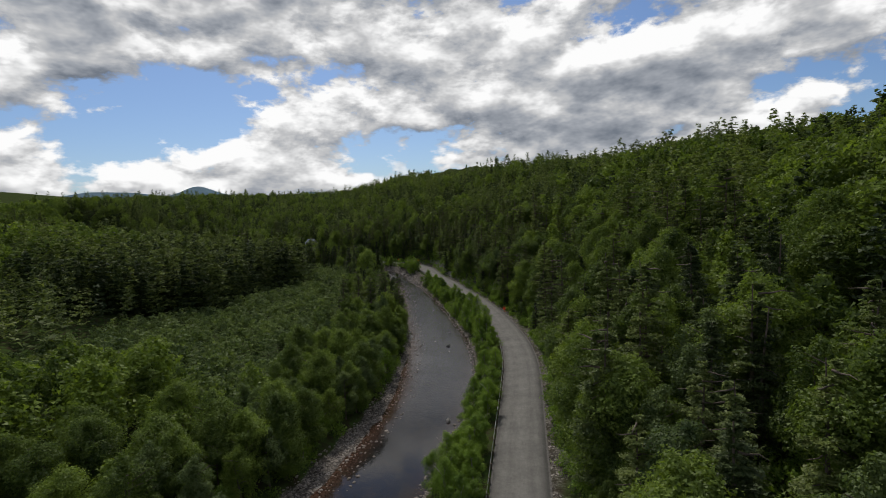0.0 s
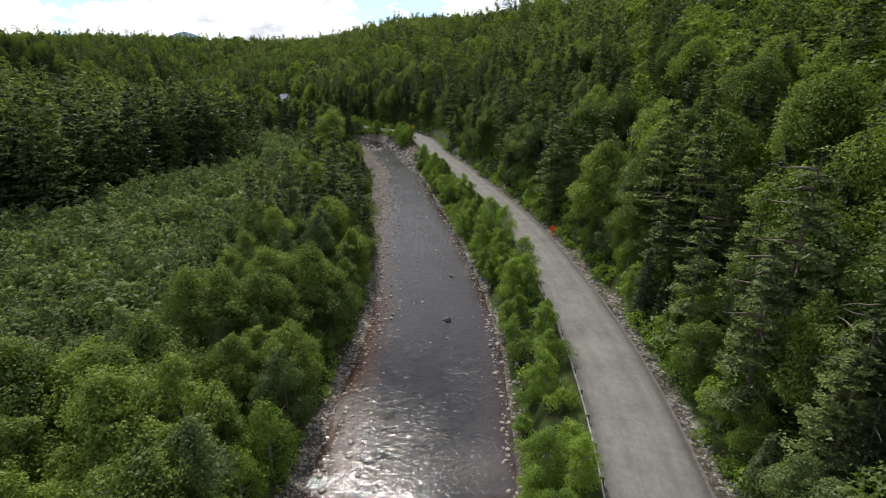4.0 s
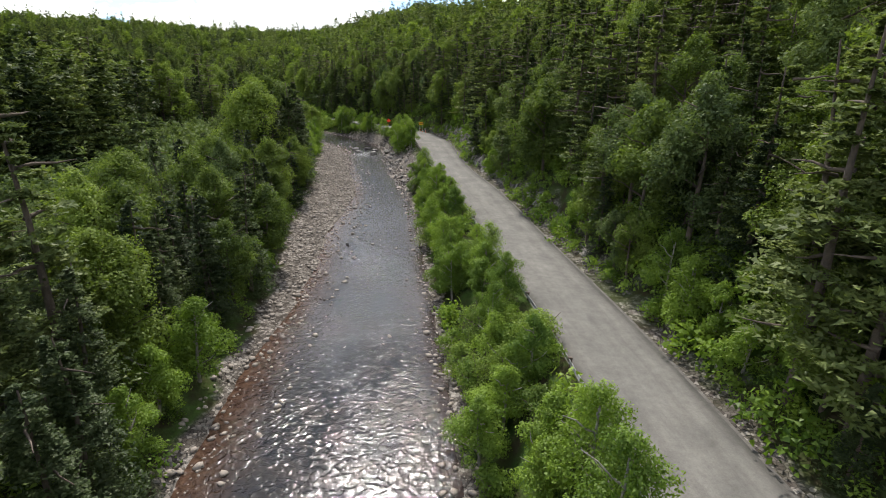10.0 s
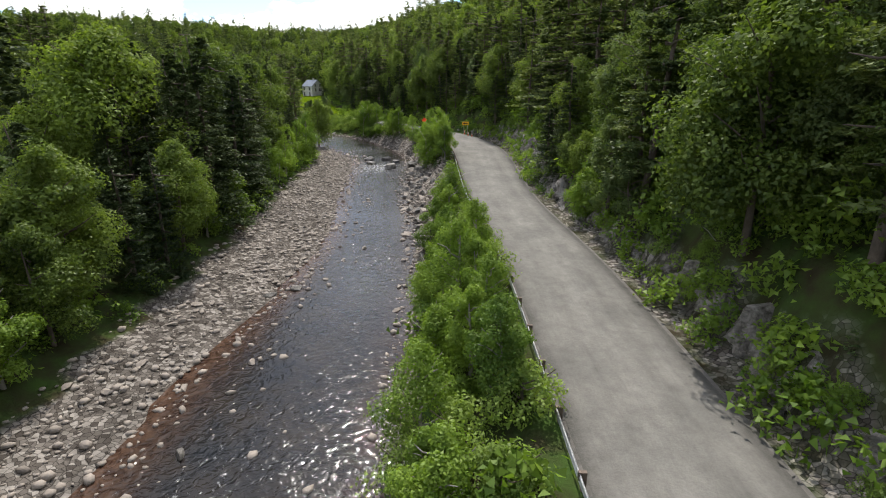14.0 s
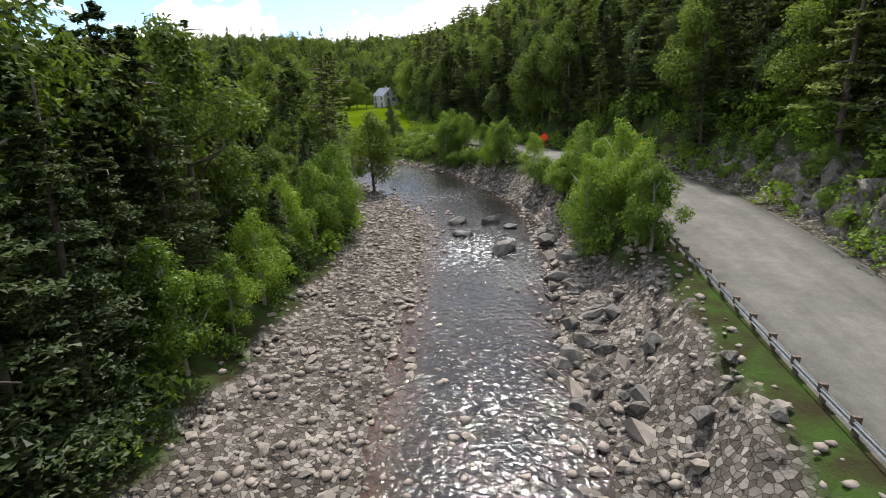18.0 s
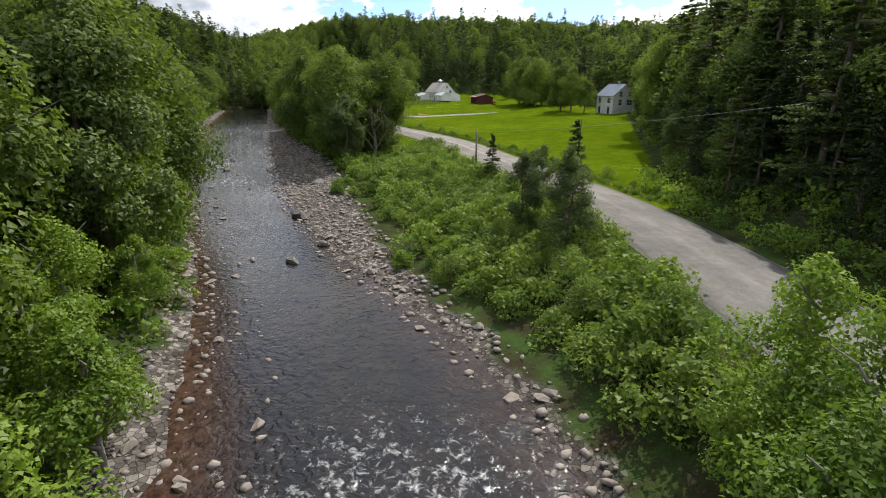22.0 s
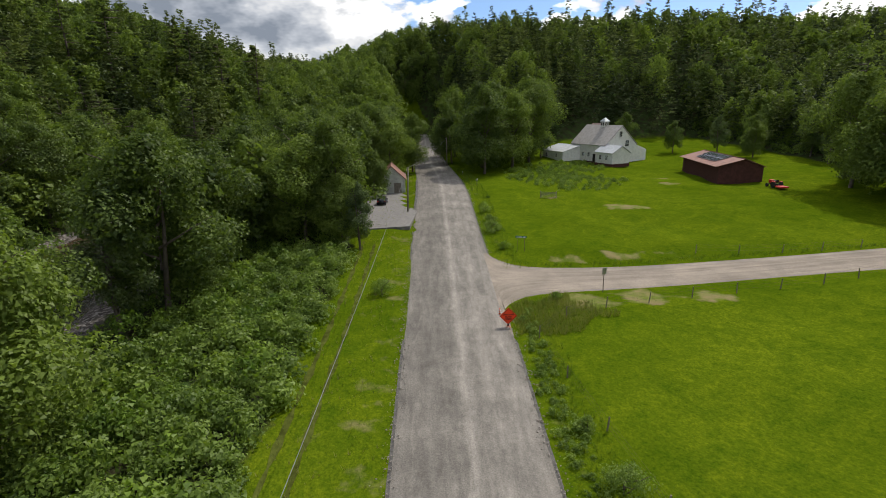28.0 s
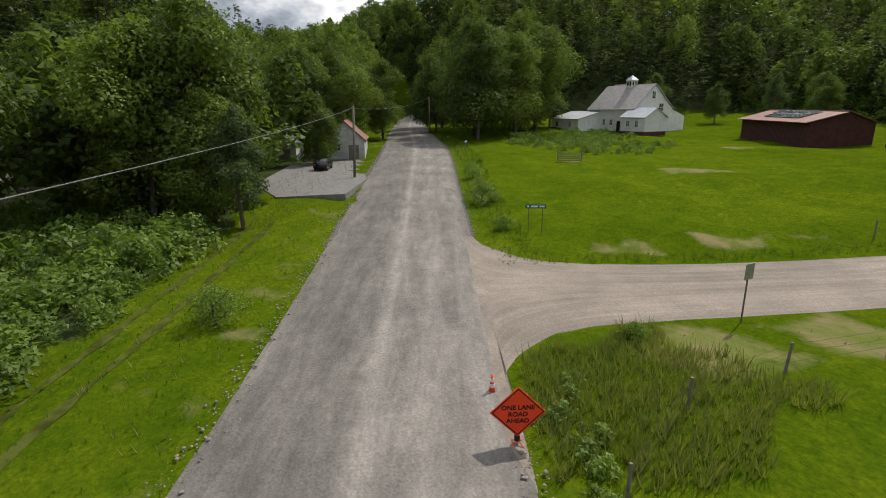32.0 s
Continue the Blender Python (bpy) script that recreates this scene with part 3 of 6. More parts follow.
def mesh_of(name, verts, faces, mats, smooth_=False, mat_index=None):
    """A mesh from numpy arrays; faces is one array of triangles or quads."""
    me = bpy.data.meshes.new(name)
    verts, faces = np.asarray(verts, np.float32), np.asarray(faces, np.int32)
    k = faces.shape[1]
    me.vertices.add(len(verts))
    me.vertices.foreach_set("co", verts.ravel())
    me.loops.add(faces.size)
    me.loops.foreach_set("vertex_index", faces.ravel())
    me.polygons.add(len(faces))
    me.polygons.foreach_set("loop_start", np.arange(0, faces.size, k, dtype=np.int32))
    me.polygons.foreach_set("loop_total", np.full(len(faces), k, np.int32))
    for m in mats:
        me.materials.append(m)
    if mat_index is not None:
        me.polygons.foreach_set("material_index", np.asarray(mat_index, np.int32))
    if smooth_:
        me.polygons.foreach_set("use_smooth", np.ones(len(faces), bool))
    me.update(calc_edges=True)
    return me


def paint(me, name, rgb):
    a = me.color_attributes.new(name, "FLOAT_COLOR", "POINT")
    a.data.foreach_set("color", np.concatenate([rgb, np.ones((len(rgb), 1))], 1).astype(np.float32).ravel())


def spread(lo, hi, step, reach_lo, reach_hi):
    mid = list(np.arange(lo, hi, step))
    out, s, v = [], step, hi
    while v < reach_hi:
        out.append(v)
        s = min(s * 1.14, 160)
        v += s
    left, s, v = [], step, lo
    while v > reach_lo:
        s = min(s * 1.14, 160)
        v -= s
        left.append(v)
    return np.array(left[::-1] + mid + out)


gx, gy = spread(-330, 60, 2.2, -4600, 4600), spread(-120, 540, 2.2, -2500, 4800)
GX, GY = np.meshgrid(gx, gy)
gz, gcover, _ = land(GX, GY)
nx, ny = len(gx), len(gy)
idx = np.arange(nx * ny).reshape(ny, nx)
gfaces = np.stack([idx[:-1, :-1], idx[:-1, 1:], idx[1:, 1:], idx[1:, :-1]], -1).reshape(-1, 4)
gme = mesh_of("ground", np.stack([GX.ravel(), GY.ravel(), gz], 1), gfaces, [GROUND], True)
paint(gme, "cover", gcover)
FIELDS = ("dv", "off", "bar", "dr", "rw", "fr", "fl", "fe", "dl", "lw", "wz", "rz")
qx, qy = np.arange(-345.0, 75.0, 2.0), np.arange(-132.0, 566.0, 2.0)
_z, _c, _d = land(*np.meshgrid(qx, qy))
TABLE = np.concatenate([_z[:, None], _c, np.stack([_d[k] for k in FIELDS], 1)], 1).reshape(len(qy), len(qx), -1)


def quick(X, Y):
    """land(), read from a table where it reaches."""
    X, Y = np.ravel(X).astype(float), np.ravel(Y).astype(float)
    inside = (X > qx[0]) & (X < qx[-1]) & (Y > qy[0]) & (Y < qy[-1])
    out = np.zeros((len(X), TABLE.shape[2]))
    i, j = (X[inside] - qx[0]) / 2.0, (Y[inside] - qy[0]) / 2.0
    a, b = i.astype(int), j.astype(int)
    u, v = (i - a)[:, None], (j - b)[:, None]
    out[inside] = (TABLE[b, a] * (1 - u) + TABLE[b, a + 1] * u) * (1 - v) + (TABLE[b + 1, a] * (1 - u) + TABLE[b + 1, a + 1] * u) * v
    if (~inside).any():
        z, c, d = land(X[~inside], Y[~inside])
        out[~inside] = np.concatenate([z[:, None], c, np.stack([d[k] for k in FIELDS], 1)], 1)
    return out[:, 0], out[:, 1:4], {k: out[:, 4 + n] for n, k in enumerate(FIELDS)}




def blue_hills():
    """Two rounded hills on the horizon, with haze painted into their colour."""
    a = np.radians(np.linspace(100, 150, 120))
    deg = np.degrees(a)
    top = 205 + 62 * np.exp(-(((deg - 127.5) / 3.6) ** 2)) + 82 * np.exp(-(((deg - 119.2) / 2.0) ** 2)) + 24 * waves(deg, 0 * deg, 9, 4)
    rim = np.stack([np.cos(a) * 4150, np.sin(a) * 4150], 1)
    v = np.concatenate([np.concatenate([rim * f, z[:, None]], 1) for f, z in ((0.9, 0 * a), (0.94, top * 0.6), (1.0, top), (1.1, top * 0.5))])
    i = np.arange(4 * 120).reshape(4, 120)
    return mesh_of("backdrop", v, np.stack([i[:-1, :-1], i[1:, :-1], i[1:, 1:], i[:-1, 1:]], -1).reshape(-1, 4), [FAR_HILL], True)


tagged(new("backdrop", blue_hills()), "far horizon hills tinted blue in place of haze", "hills", kind="structure")
ground = tagged(new("ground", gme), "wooded valley ground with meadow, verges and gravel banks", "ground", kind="structure")


def strip(name, line, half, across, lift, mat, attr=None, shade=None):
    """A ribbon along a line, with a number of points across."""
    tan = np.gradient(line[:, :2], axis=0)
    tan /= np.linalg.norm(tan, axis=1)[:, None]
    nor = np.stack([tan[:, 1], -tan[:, 0]], 1)
    u = np.linspace(-1, 1, across)
    xy = line[:, None, :2] + nor[:, None] * (u[None, :, None] * half[:, None, None])
    z = np.repeat(line[:, 2:3], across, 1) + lift(u)[None]
    n, v = len(line), np.concatenate([xy, z[..., None]], -1).reshape(-1, 3)
    i = np.arange(n * across).reshape(n, across)
    me = mesh_of(name, v, np.stack([i[:-1, :-1], i[:-1, 1:], i[1:, 1:], i[1:, :-1]], -1).reshape(-1, 4), [mat], True)
    if attr:
        paint(me, attr, shade(np.repeat(np.arange(n), across), np.tile(u, n), v))
    return new(name, me)


RUN = np.r_[0, np.cumsum(np.linalg.norm(np.diff(RD[:, :2], axis=0), axis=1))]
shoulder = strip("road_shoulder", np.concatenate([RD[:, :2], RD[:, 2:3] - 0.06, RD[:, 3:]], 1), RD[:, 3] + 0.5, 9, lambda u: -0.1 * (np.abs(u) > 0.99), SHOULDER)
tagged(shoulder, "grey gravel shoulder along the road", "shoulder", kind="structure")
road = strip("road", RD, RD[:, 3], 13, lambda u: 0.10 * (1 - u**2) - 0.1 * (np.abs(u) > 0.99), ROAD, "lane", lambda i, u, v: np.stack([u / 2 + 0.5, ease(-v[:, 0], 40, 150), RUN[i] / 100.0], 1))
tagged(road, "graded grey gravel road with pale wheel tracks", "road", kind="structure")


def side_lane():
    """The lane between its two edges, flared where it meets the road."""
    far, near = smooth(np.array(LANE_FAR, float), 1.2), smooth(np.array(LANE_NEAR, float), 1.2)
    n, w = 110, 11
    a, b = [np.stack([np.interp(np.linspace(0, 1, n), np.linspace(0, 1, len(e)), e[:, k]) for k in (0, 1)], 1) for e in (far, near)]
    u = np.linspace(0, 1, w)[None, :, None]
    xy = (a[:, None] * (1 - u) + b[:, None] * u).reshape(-1, 2)
    dr, oc = along(xy[:, 0], xy[:, 1], RD)
    z = lane_level(oc[:, 0], dr - oc[:, 1], along(xy[:, 0], xy[:, 1], LN)[1][:, 0])
    z -= 0.09 * (np.abs(np.tile(u.ravel(), n) - 0.5) > 0.49)
    i = np.arange(n * w).reshape(n, w)
    me = mesh_of("side_lane", np.concatenate([xy, z[:, None]], 1), np.stack([i[:-1, :-1], i[1:, :-1], i[1:, 1:], i[:-1, 1:]], -1).reshape(-1, 4), [LANE], True)
    paint(me, "lane", np.stack([np.tile(u.ravel(), n), np.repeat(np.arange(n) / n, w), np.zeros(n * w)], 1))
    return new("side_lane", me)


lane = side_lane()
tagged(lane, "pale dirt side lane joining the road", "lane", kind="structure")


def rapids(i, u, v):
    y, x = v[:, 1], v[:, 0]
    r = np.zeros(len(v)) + 0.03
    for cx, cy, size, k in RAPIDS:
        r = np.maximum(r, k * np.exp(-((x - cx) ** 2 + (y - cy) ** 2) / size**2))
    shallow = np.clip((np.abs(u) - 0.45) / 0.5, 0, 1) * np.where(u < 0, 1.0, 0.4)
    stir = np.maximum(0.06 + 0.94 * ease(y, 12, 52) * (1 - 0.2 * ease(-x, 98, 135)), np.clip(r, 0, 1))
    return np.stack([np.clip(r, 0, 1), shallow, stir], 1)


river = strip("river", RIV, RIV[:, 3] + 1.0, 17, lambda u: 0 * u, WATER, "flow", rapids)
tagged(river, "dark rippling river with glints and white riffles", "river", kind="structure")


# ---- helpers for things ----
def box(bm, sx, sy, sz, at=(0, 0, 0), turn=(0, 0, 0), bevel=0.0):
    """A block with its base centre at `at`, with softened edges where bevel is given."""
    m = Matrix.LocRotScale(at, Euler([radians(a) for a in turn]), None) @ Matrix.Translation((0, 0, sz / 2)) @ Matrix.Diagonal((sx, sy, sz, 1))
    made = bmesh.ops.create_cube(bm, size=1.0, matrix=m)["verts"]
    if bevel:
        edges = list({e for v in made for e in v.link_edges})
        bmesh.ops.bevel(bm, geom=edges, offset=bevel, segments=1, affect="EDGES")


def tube(bm, a, b, ra, rb=None, sides=8):
    """A capped tapered rod from a to b."""
    a, b = Vector(a), Vector(b)
    d = b - a
    m = Matrix.Translation((a + b) / 2) @ d.to_track_quat("Z", "Y").to_matrix().to_4x4()
    bmesh.ops.create_cone(bm, cap_ends=True, segments=sides, radius1=ra, radius2=ra if rb is None else rb, depth=d.length, matrix=m)


def prism(bm, outline, y0, y1, m=Matrix()):
    """An outline in x and z pushed along y."""
    lo = [bm.verts.new(m @ Vector((x, y0, z))) for x, z in outline]
    hi = [bm.verts.new(m @ Vector((x, y1, z))) for x, z in outline]
    bm.faces.new(lo)
    bm.faces.new(hi[::-1])
    for i in range(len(outline)):
        j = (i + 1) % len(outline)
        bm.faces.new((lo[j], lo[i], hi[i], hi[j]))


def piece(name, build, mat, parent, label="", smooth_=False):
    """One mesh object from a bmesh that build fills, under a parent."""
    bm = bmesh.new()
    build(bm)
    bmesh.ops.recalc_face_normals(bm, faces=bm.faces)
    me = bpy.data.meshes.new(name)
    bm.to_mesh(me)
    bm.free()
    me.materials.append(mat)
    if smooth_:
        me.polygons.foreach_set("use_smooth", [True] * len(me.polygons))
    return part(name, me, parent, label)


def again(ob, m, parent):
    """Another object on the same mesh."""
    o = new(ob.name.split(".")[0], ob.data)
    o.parent = parent
    o.matrix_basis = m
    if "label" in ob:
        o["label"] = ob["label"]
    return o


def top_level(name, label, category, group="", kind=""):
    ob = new(name)
    ob.empty_display_size = 0.3
    return tagged(ob, label, category, group, kind)


def part(name, me, parent, label=""):
    ob = new(name, me)
    ob.parent = parent
    if label:
        ob["label"] = label
    return ob


def zat(x, y):
    return float(quick(np.array([x]), np.array([y]))[0][0])


def window_(house, w, h, at, face, mat_frame=WHITE, bars=1):
    """A sash window set in a wall: frame, pane, sill. face: degrees that its outward side is turned from -y."""
    ob = piece("window", lambda bm: [box(bm, w + 0.2, 0.1, 0.1, (0, 0, -0.1)), box(bm, w + 0.2, 0.1, 0.1, (0, 0, h)), box(bm, 0.1, 0.1, h, (-w / 2 - 0.05, 0, 0)), box(bm, 0.1, 0.1, h, (w / 2 + 0.05, 0, 0)), box(bm, w, 0.05, 0.06, (0, 0, h / 2 - 0.03))] + [box(bm, 0.05, 0.05, h, (w * (k + 1) / (bars + 1) - w / 2, 0, 0)) for k in range(bars)], mat_frame, house)
    ob.matrix_basis = pose(*at, 0, 0, face)
    piece("pane", lambda bm: box(bm, w, 0.03, h, (0, 0.02, 0)), DARK_GLASS, ob)
    piece("sill", lambda bm: box(bm, w + 0.3, 0.16, 0.07, (0, -0.06, -0.17)), mat_frame, ob)
    return ob


def gable_house(name, label, category, at, turn, lx, ly, eave, ridge, wall, roof, over=0.35, boards=True):
    """A house with its ridge along x: walls with clapboard courses, two roof slopes. Base at the origin."""
    ob = top_level(name, label, category)
    ob.matrix_basis = pose(*at, 0, 0, turn)

    def walls(bm):
        out = [(-ly / 2, 0), (ly / 2, 0), (ly / 2, eave), (0, ridge), (-ly / 2, eave)]
        prism(bm, out, -lx / 2, lx / 2, Matrix.Rotation(radians(90), 4, "Z"))
    piece("wall", walls, wall, ob)
    if boards:
        z = 0.25
        while z < ridge - 0.3:
            if z < eave:
                piece("clapboard", lambda bm, z=z: box(bm, lx + 0.05, 0.03, 0.03, (0, -ly / 2 - 0.012, z)), wall, ob)
            wide = ly + 0.05 if z < eave else ly * (ridge - z) / (ridge - eave)
            piece("clapboard", lambda bm, z=z, wide=wide: box(bm, 0.03, wide, 0.03, (lx / 2 + 0.012, 0, z)), wall, ob)
            z += 0.3
    rise, run = ridge - eave, ly / 2
    a = math.degrees(math.atan2(rise, run))
    ln = math.hypot(rise, run) + over
    for s in (-1, 1):
        r = piece("roof", lambda bm: box(bm, lx + 2 * over, ln, 0.14, (0, 0, 0)), roof, ob)
        mid = ln / 2 - 0.02
        r.matrix_basis = pose(0, s * mid * math.cos(radians(a)), ridge - mid * math.sin(radians(a)) + 0.02, -s * a, 0, 0)
    piece("ridge_cap", lambda bm: tube(bm, (-lx / 2 - over, 0, ridge + 0.1), (lx / 2 + over, 0, ridge + 0.1), 0.11), roof, ob)
    return ob


# ---- buildings ----
def white_farmhouse():
    x, y = FARM
    z = zat(x, y) - 0.2
    lx, ly, eave, ridge = 15.0, 11.5, 5.2, 10.4
    ob = gable_house("farmhouse", "white clapboard barn-style farmhouse with grey roof and cupola on the lawn", "house", (x, y, z), FARM_TURN, lx, ly, eave, ridge, WHITE, ROOF_GREY)
    piece("roof_patch", lambda bm: box(bm, 6.8, 0.1, 7.5, (-4.0, -3.1, 5.35), (-42.0, 0, 0)), ROOF_PINK, ob, "faded reddish shingle patch")
    cup = piece("cupola", lambda bm: [box(bm, 1.7, 1.7, 1.7, (0.3, 0, ridge - 0.5), bevel=0.03), box(bm, 2.0, 2.0, 0.12, (0.3, 0, ridge + 1.15))], WHITE, ob)
    piece("cupola_roof", lambda bm: bmesh.ops.create_cone(bm, cap_ends=True, segments=4, radius1=1.55, radius2=0.04, depth=1.1, matrix=pose(0.3, 0, ridge + 1.8, 0, 0, 45)), ROOF_METAL, cup)
    for k, (dx, dy, f) in enumerate(((0, -0.87, 0), (0.87, 0, 90), (0, 0.87, 180), (-0.87, 0, 270))):
        for o in (-0.38, 0.38):
            px, py = (dx + o, dy) if f in (0, 180) else (dx, dy + o)
            piece("louvre", lambda bm, px=px, py=py, f=f: box(bm, 0.45, 0.06, 0.9, (0.3 + px, py, ridge + 0.05), (0, 0, f)), INK, cup)
    # windows and door of the long side and of the gable
    for wx in (-1.8, 0.6):
        window_(ob, 0.9, 1.2, (wx, -ly / 2 - 0.03, 1.6), 0)
    door = piece("door", lambda bm: box(bm, 1.2, 0.1, 2.3, (3.1, -ly / 2 - 0.03, 0.2)), INK, ob, "dark plank door")
    piece("door_frame", lambda bm: [box(bm, 0.14, 0.14, 2.45, (2.43, -ly / 2 - 0.03, 0.2)), box(bm, 0.14, 0.14, 2.45, (3.77, -ly / 2 - 0.03, 0.2)), box(bm, 1.48, 0.14, 0.14, (3.1, -ly / 2 - 0.03, 2.62))], WHITE, door)
    window_(ob, 0.95, 1.5, (lx / 2 + 0.03, -0.2, 7.4), 90)
    window_(ob, 1.3, 1.7, (lx / 2 + 0.03, 2.3, 4.6), 90)
    # shed roof along the gable's far side
    shed = piece("shed_wing", lambda bm: prism(bm, [(0, 0), (4.2, 0), (4.2, 3.4), (0, 5.0)], -lx / 2, lx / 2 - 0.4, Matrix.Translation((0, ly / 2, 0)) @ Matrix.Rotation(radians(90), 4, "Z") @ Matrix.Scale(1, 4)), WHITE, ob)
    # low wing before the gable
    w = gable_house("porch_wing", "", "", (0, 0, 0), 0, 7.0, 6.0, 3.5, 5.3, WHITE, ROOF_METAL)
    for key in list(w.keys()):
        del w[key]
    kids = list(w.children)
    for c in kids:
        c.parent = ob
        c.matrix_basis = pose(lx / 2 + 2.4, -ly / 2 + 0.6, 0) @ c.matrix_basis
        c.name = "wing_" + c.name.split(".")[0]
    bpy.data.objects.remove(w)
    for wx in (1.0, 3.6):
        window_(ob, 0.85, 1.2, (lx / 2 + wx, -ly / 2 - 2.43, 1.5), 0)
    piece("skirting", lambda bm: [box(bm, 7.1, 0.12, 0.9, (lx / 2 + 2.4, -ly / 2 - 2.48, -0.4)), box(bm, 0.12, 6.1, 0.9, (lx / 2 + 5.95, -ly / 2 + 0.6, -0.4)), box(bm, 7.0, 0.12, 0.7, (2.5, -ly / 2 - 0.1, -0.4))], RED_BOARD, ob, "dark red skirting boards")
    # lean-to on the long side
    lean = piece("lean_to", lambda bm: prism(bm, [(0, 0), (6.4, 0), (6.4, 3.0), (0, 4.6)], -5.5, 5.0, Matrix.Translation((-8.5, -ly / 2, 0)) @ Matrix.Rotation(radians(-90), 4, "Z") @ Matrix.Scale(1, 4)), WHITE, ob)
    a = math.degrees(math.atan2(1.6, 6.4))
    piece("lean_to_roof", lambda bm: [box(bm, 11.3, 7.0, 0.12, (-8.75, -ly / 2 - 3.25, 3.76), (a, 0, 0))], ROOF_METAL, ob)
    for wx in (-11.5, -6.5):
        window_(ob, 0.9, 1.1, (wx, -ly / 2 - 6.45, 1.2), 0)
    return ob


def grey_house():
    x, y = GREY
    z = zat(x, y) - 0.3
    lx, ly, eave, ridge = 9.0, 8.0, 5.6, 8.9
    ob = gable_house("grey_house", "old weathered white two-storey house with slate-blue roof beside dark trees", "house", (x, y, z), GREY_TURN, lx, ly, eave, ridge, WHITE_OLD, ROOF_DARK)
    for wx in (-2.6, 2.3):
        window_(ob, 1.5, 1.6, (wx, -ly / 2 - 0.03, 3.4), 0, WHITE_OLD)
    for wx in (-2.6, 2.3):
        d = piece("door", lambda bm, wx=wx: box(bm, 1.0, 0.1, 2.2, (wx, -ly / 2 - 0.03, 0.1)), INK, ob, "dark boarded doorway")
    for wy in (-1.5, 1.8):
        window_(ob, 1.0, 1.6, (lx / 2 + 0.03, wy, 5.3), 90, WHITE_OLD)
        window_(ob, 1.1 if wy < 0 else 1.9, 1.6, (lx / 2 + 0.03, wy, 2.8), 90, WHITE_OLD)
    piece("chimney", lambda bm: [box(bm, 0.7, 0.7, 2.0, (0.6, 0.3, ridge - 0.9), bevel=0.03), box(bm, 0.85, 0.85, 0.15, (0.6, 0.3, ridge + 1.0))], CONCRETE, ob)
    return ob


def red_barn():
    x, y = BARN
    z = zat(x, y) - 0.15
    L, D = 23.0, 9.0
    ob = top_level("barn", "long dark red barn with rusty roof and solar panels", "barn")
    ob.matrix_basis = pose(x, y, z, 0, 0, BARN_TURN)
    piece("wall", lambda bm: prism(bm, [(0, -2.5), (D, -2.5), (D, 3.6), (D * 0.55, 5.2), (0, 3.9)], -L, 0, Matrix.Rotation(radians(90), 4, "Z")), RED_BOARD, ob)
    batten = piece("batten", lambda bm: box(bm, 0.05, 0.04, 3.7, (0, -0.02, 0.1)), RED_BOARD, ob)
    batten.matrix_basis = pose(0.2, 0, 0)
    for k in range(1, int(L / 0.42)):
        again(batten, pose(0.2 + 0.42 * k, 0, 0), ob)
    a = math.degrees(math.atan2(1.3, D * 0.55))
    front = piece("roof", lambda bm: box(bm, L + 1.0, 5.9, 0.1, (L / 2, 0, 0)), RED_ROOF, ob)
    front.matrix_basis = pose(0, 2.0, 4.42, a, 0, 0)
    back = piece("roof", lambda bm: box(bm, L + 1.0, 4.9, 0.1, (L / 2, 0, 0)), RED_ROOF, ob)
    back.matrix_basis = pose(0, D * 0.55 + 2.15, 4.45, -22, 0, 0)
    lean = piece("side_shed", lambda bm: [box(bm, 4.5, 5.5, 3.3, (-2.3, 5.2, 0)), box(bm, 5.4, 6.4, 0.12, (-2.5, 5.2, 3.5), (4, 0, 0))], RED_ROOF, ob, "rusty open side shed")
    proto = piece("solar_panel", lambda bm: box(bm, 1.0, 1.75, 0.05, (0, 0, 0), bevel=0.01), SOLAR, ob, "dark blue glass solar panel")
    edge = piece("panel_frame", lambda bm: [box(bm, 1.04, 0.04, 0.06, (0, s * 0.87, 0)) for s in (-1, 1)] + [box(bm, 0.04, 1.75, 0.06, (s * 0.5, 0, 0)) for s in (-1, 1)], STEEL, proto)
    n = 0
    for row, (first, count) in enumerate(((4, 11), (3, 12))):
        for k in range(count):
            m = Matrix.Translation((0, 2.0, 4.42)) @ pose(0, 0, 0, a) @ Matrix.Translation((2.5 + 1.06 * (k + first), -0.2 + 1.85 * row, 0.22))
            if n == 0:
                proto.matrix_basis = m
            else:
                p = again(proto, m, ob)
                again(edge, Matrix(), p)
            n += 1
    return ob


def garages():
    for (x, y, turn, lx, ly, ev, rg, roof, label) in (
            (GARAGE[0], GARAGE[1], -25, 9.0, 6.0, 3.0, 5.8, RED_ROOF, "old white garage with a rusty red roof by the road"),
            (GARAGE2[0], GARAGE2[1], -25, 7.0, 6.0, 2.8, 5.0, ROOF_DARK, "weathered white shed with dark roof among trees")):
        z = zat(x, y) - 0.2
        ob = gable_house("garage", label, "garage", (x, y, z), turn, lx, ly, ev, rg, WHITE_OLD, roof)
        window_(ob, 0.8, 1.0, (lx / 2 + 0.03, -1.2, 1.4), 90, WHITE_OLD)
        piece("door", lambda bm, lx=lx: box(bm, 0.1, 1.6, 2.2, (lx / 2 + 0.03, 1.3, 0)), WOOD_GREY, ob, "grey plank door")


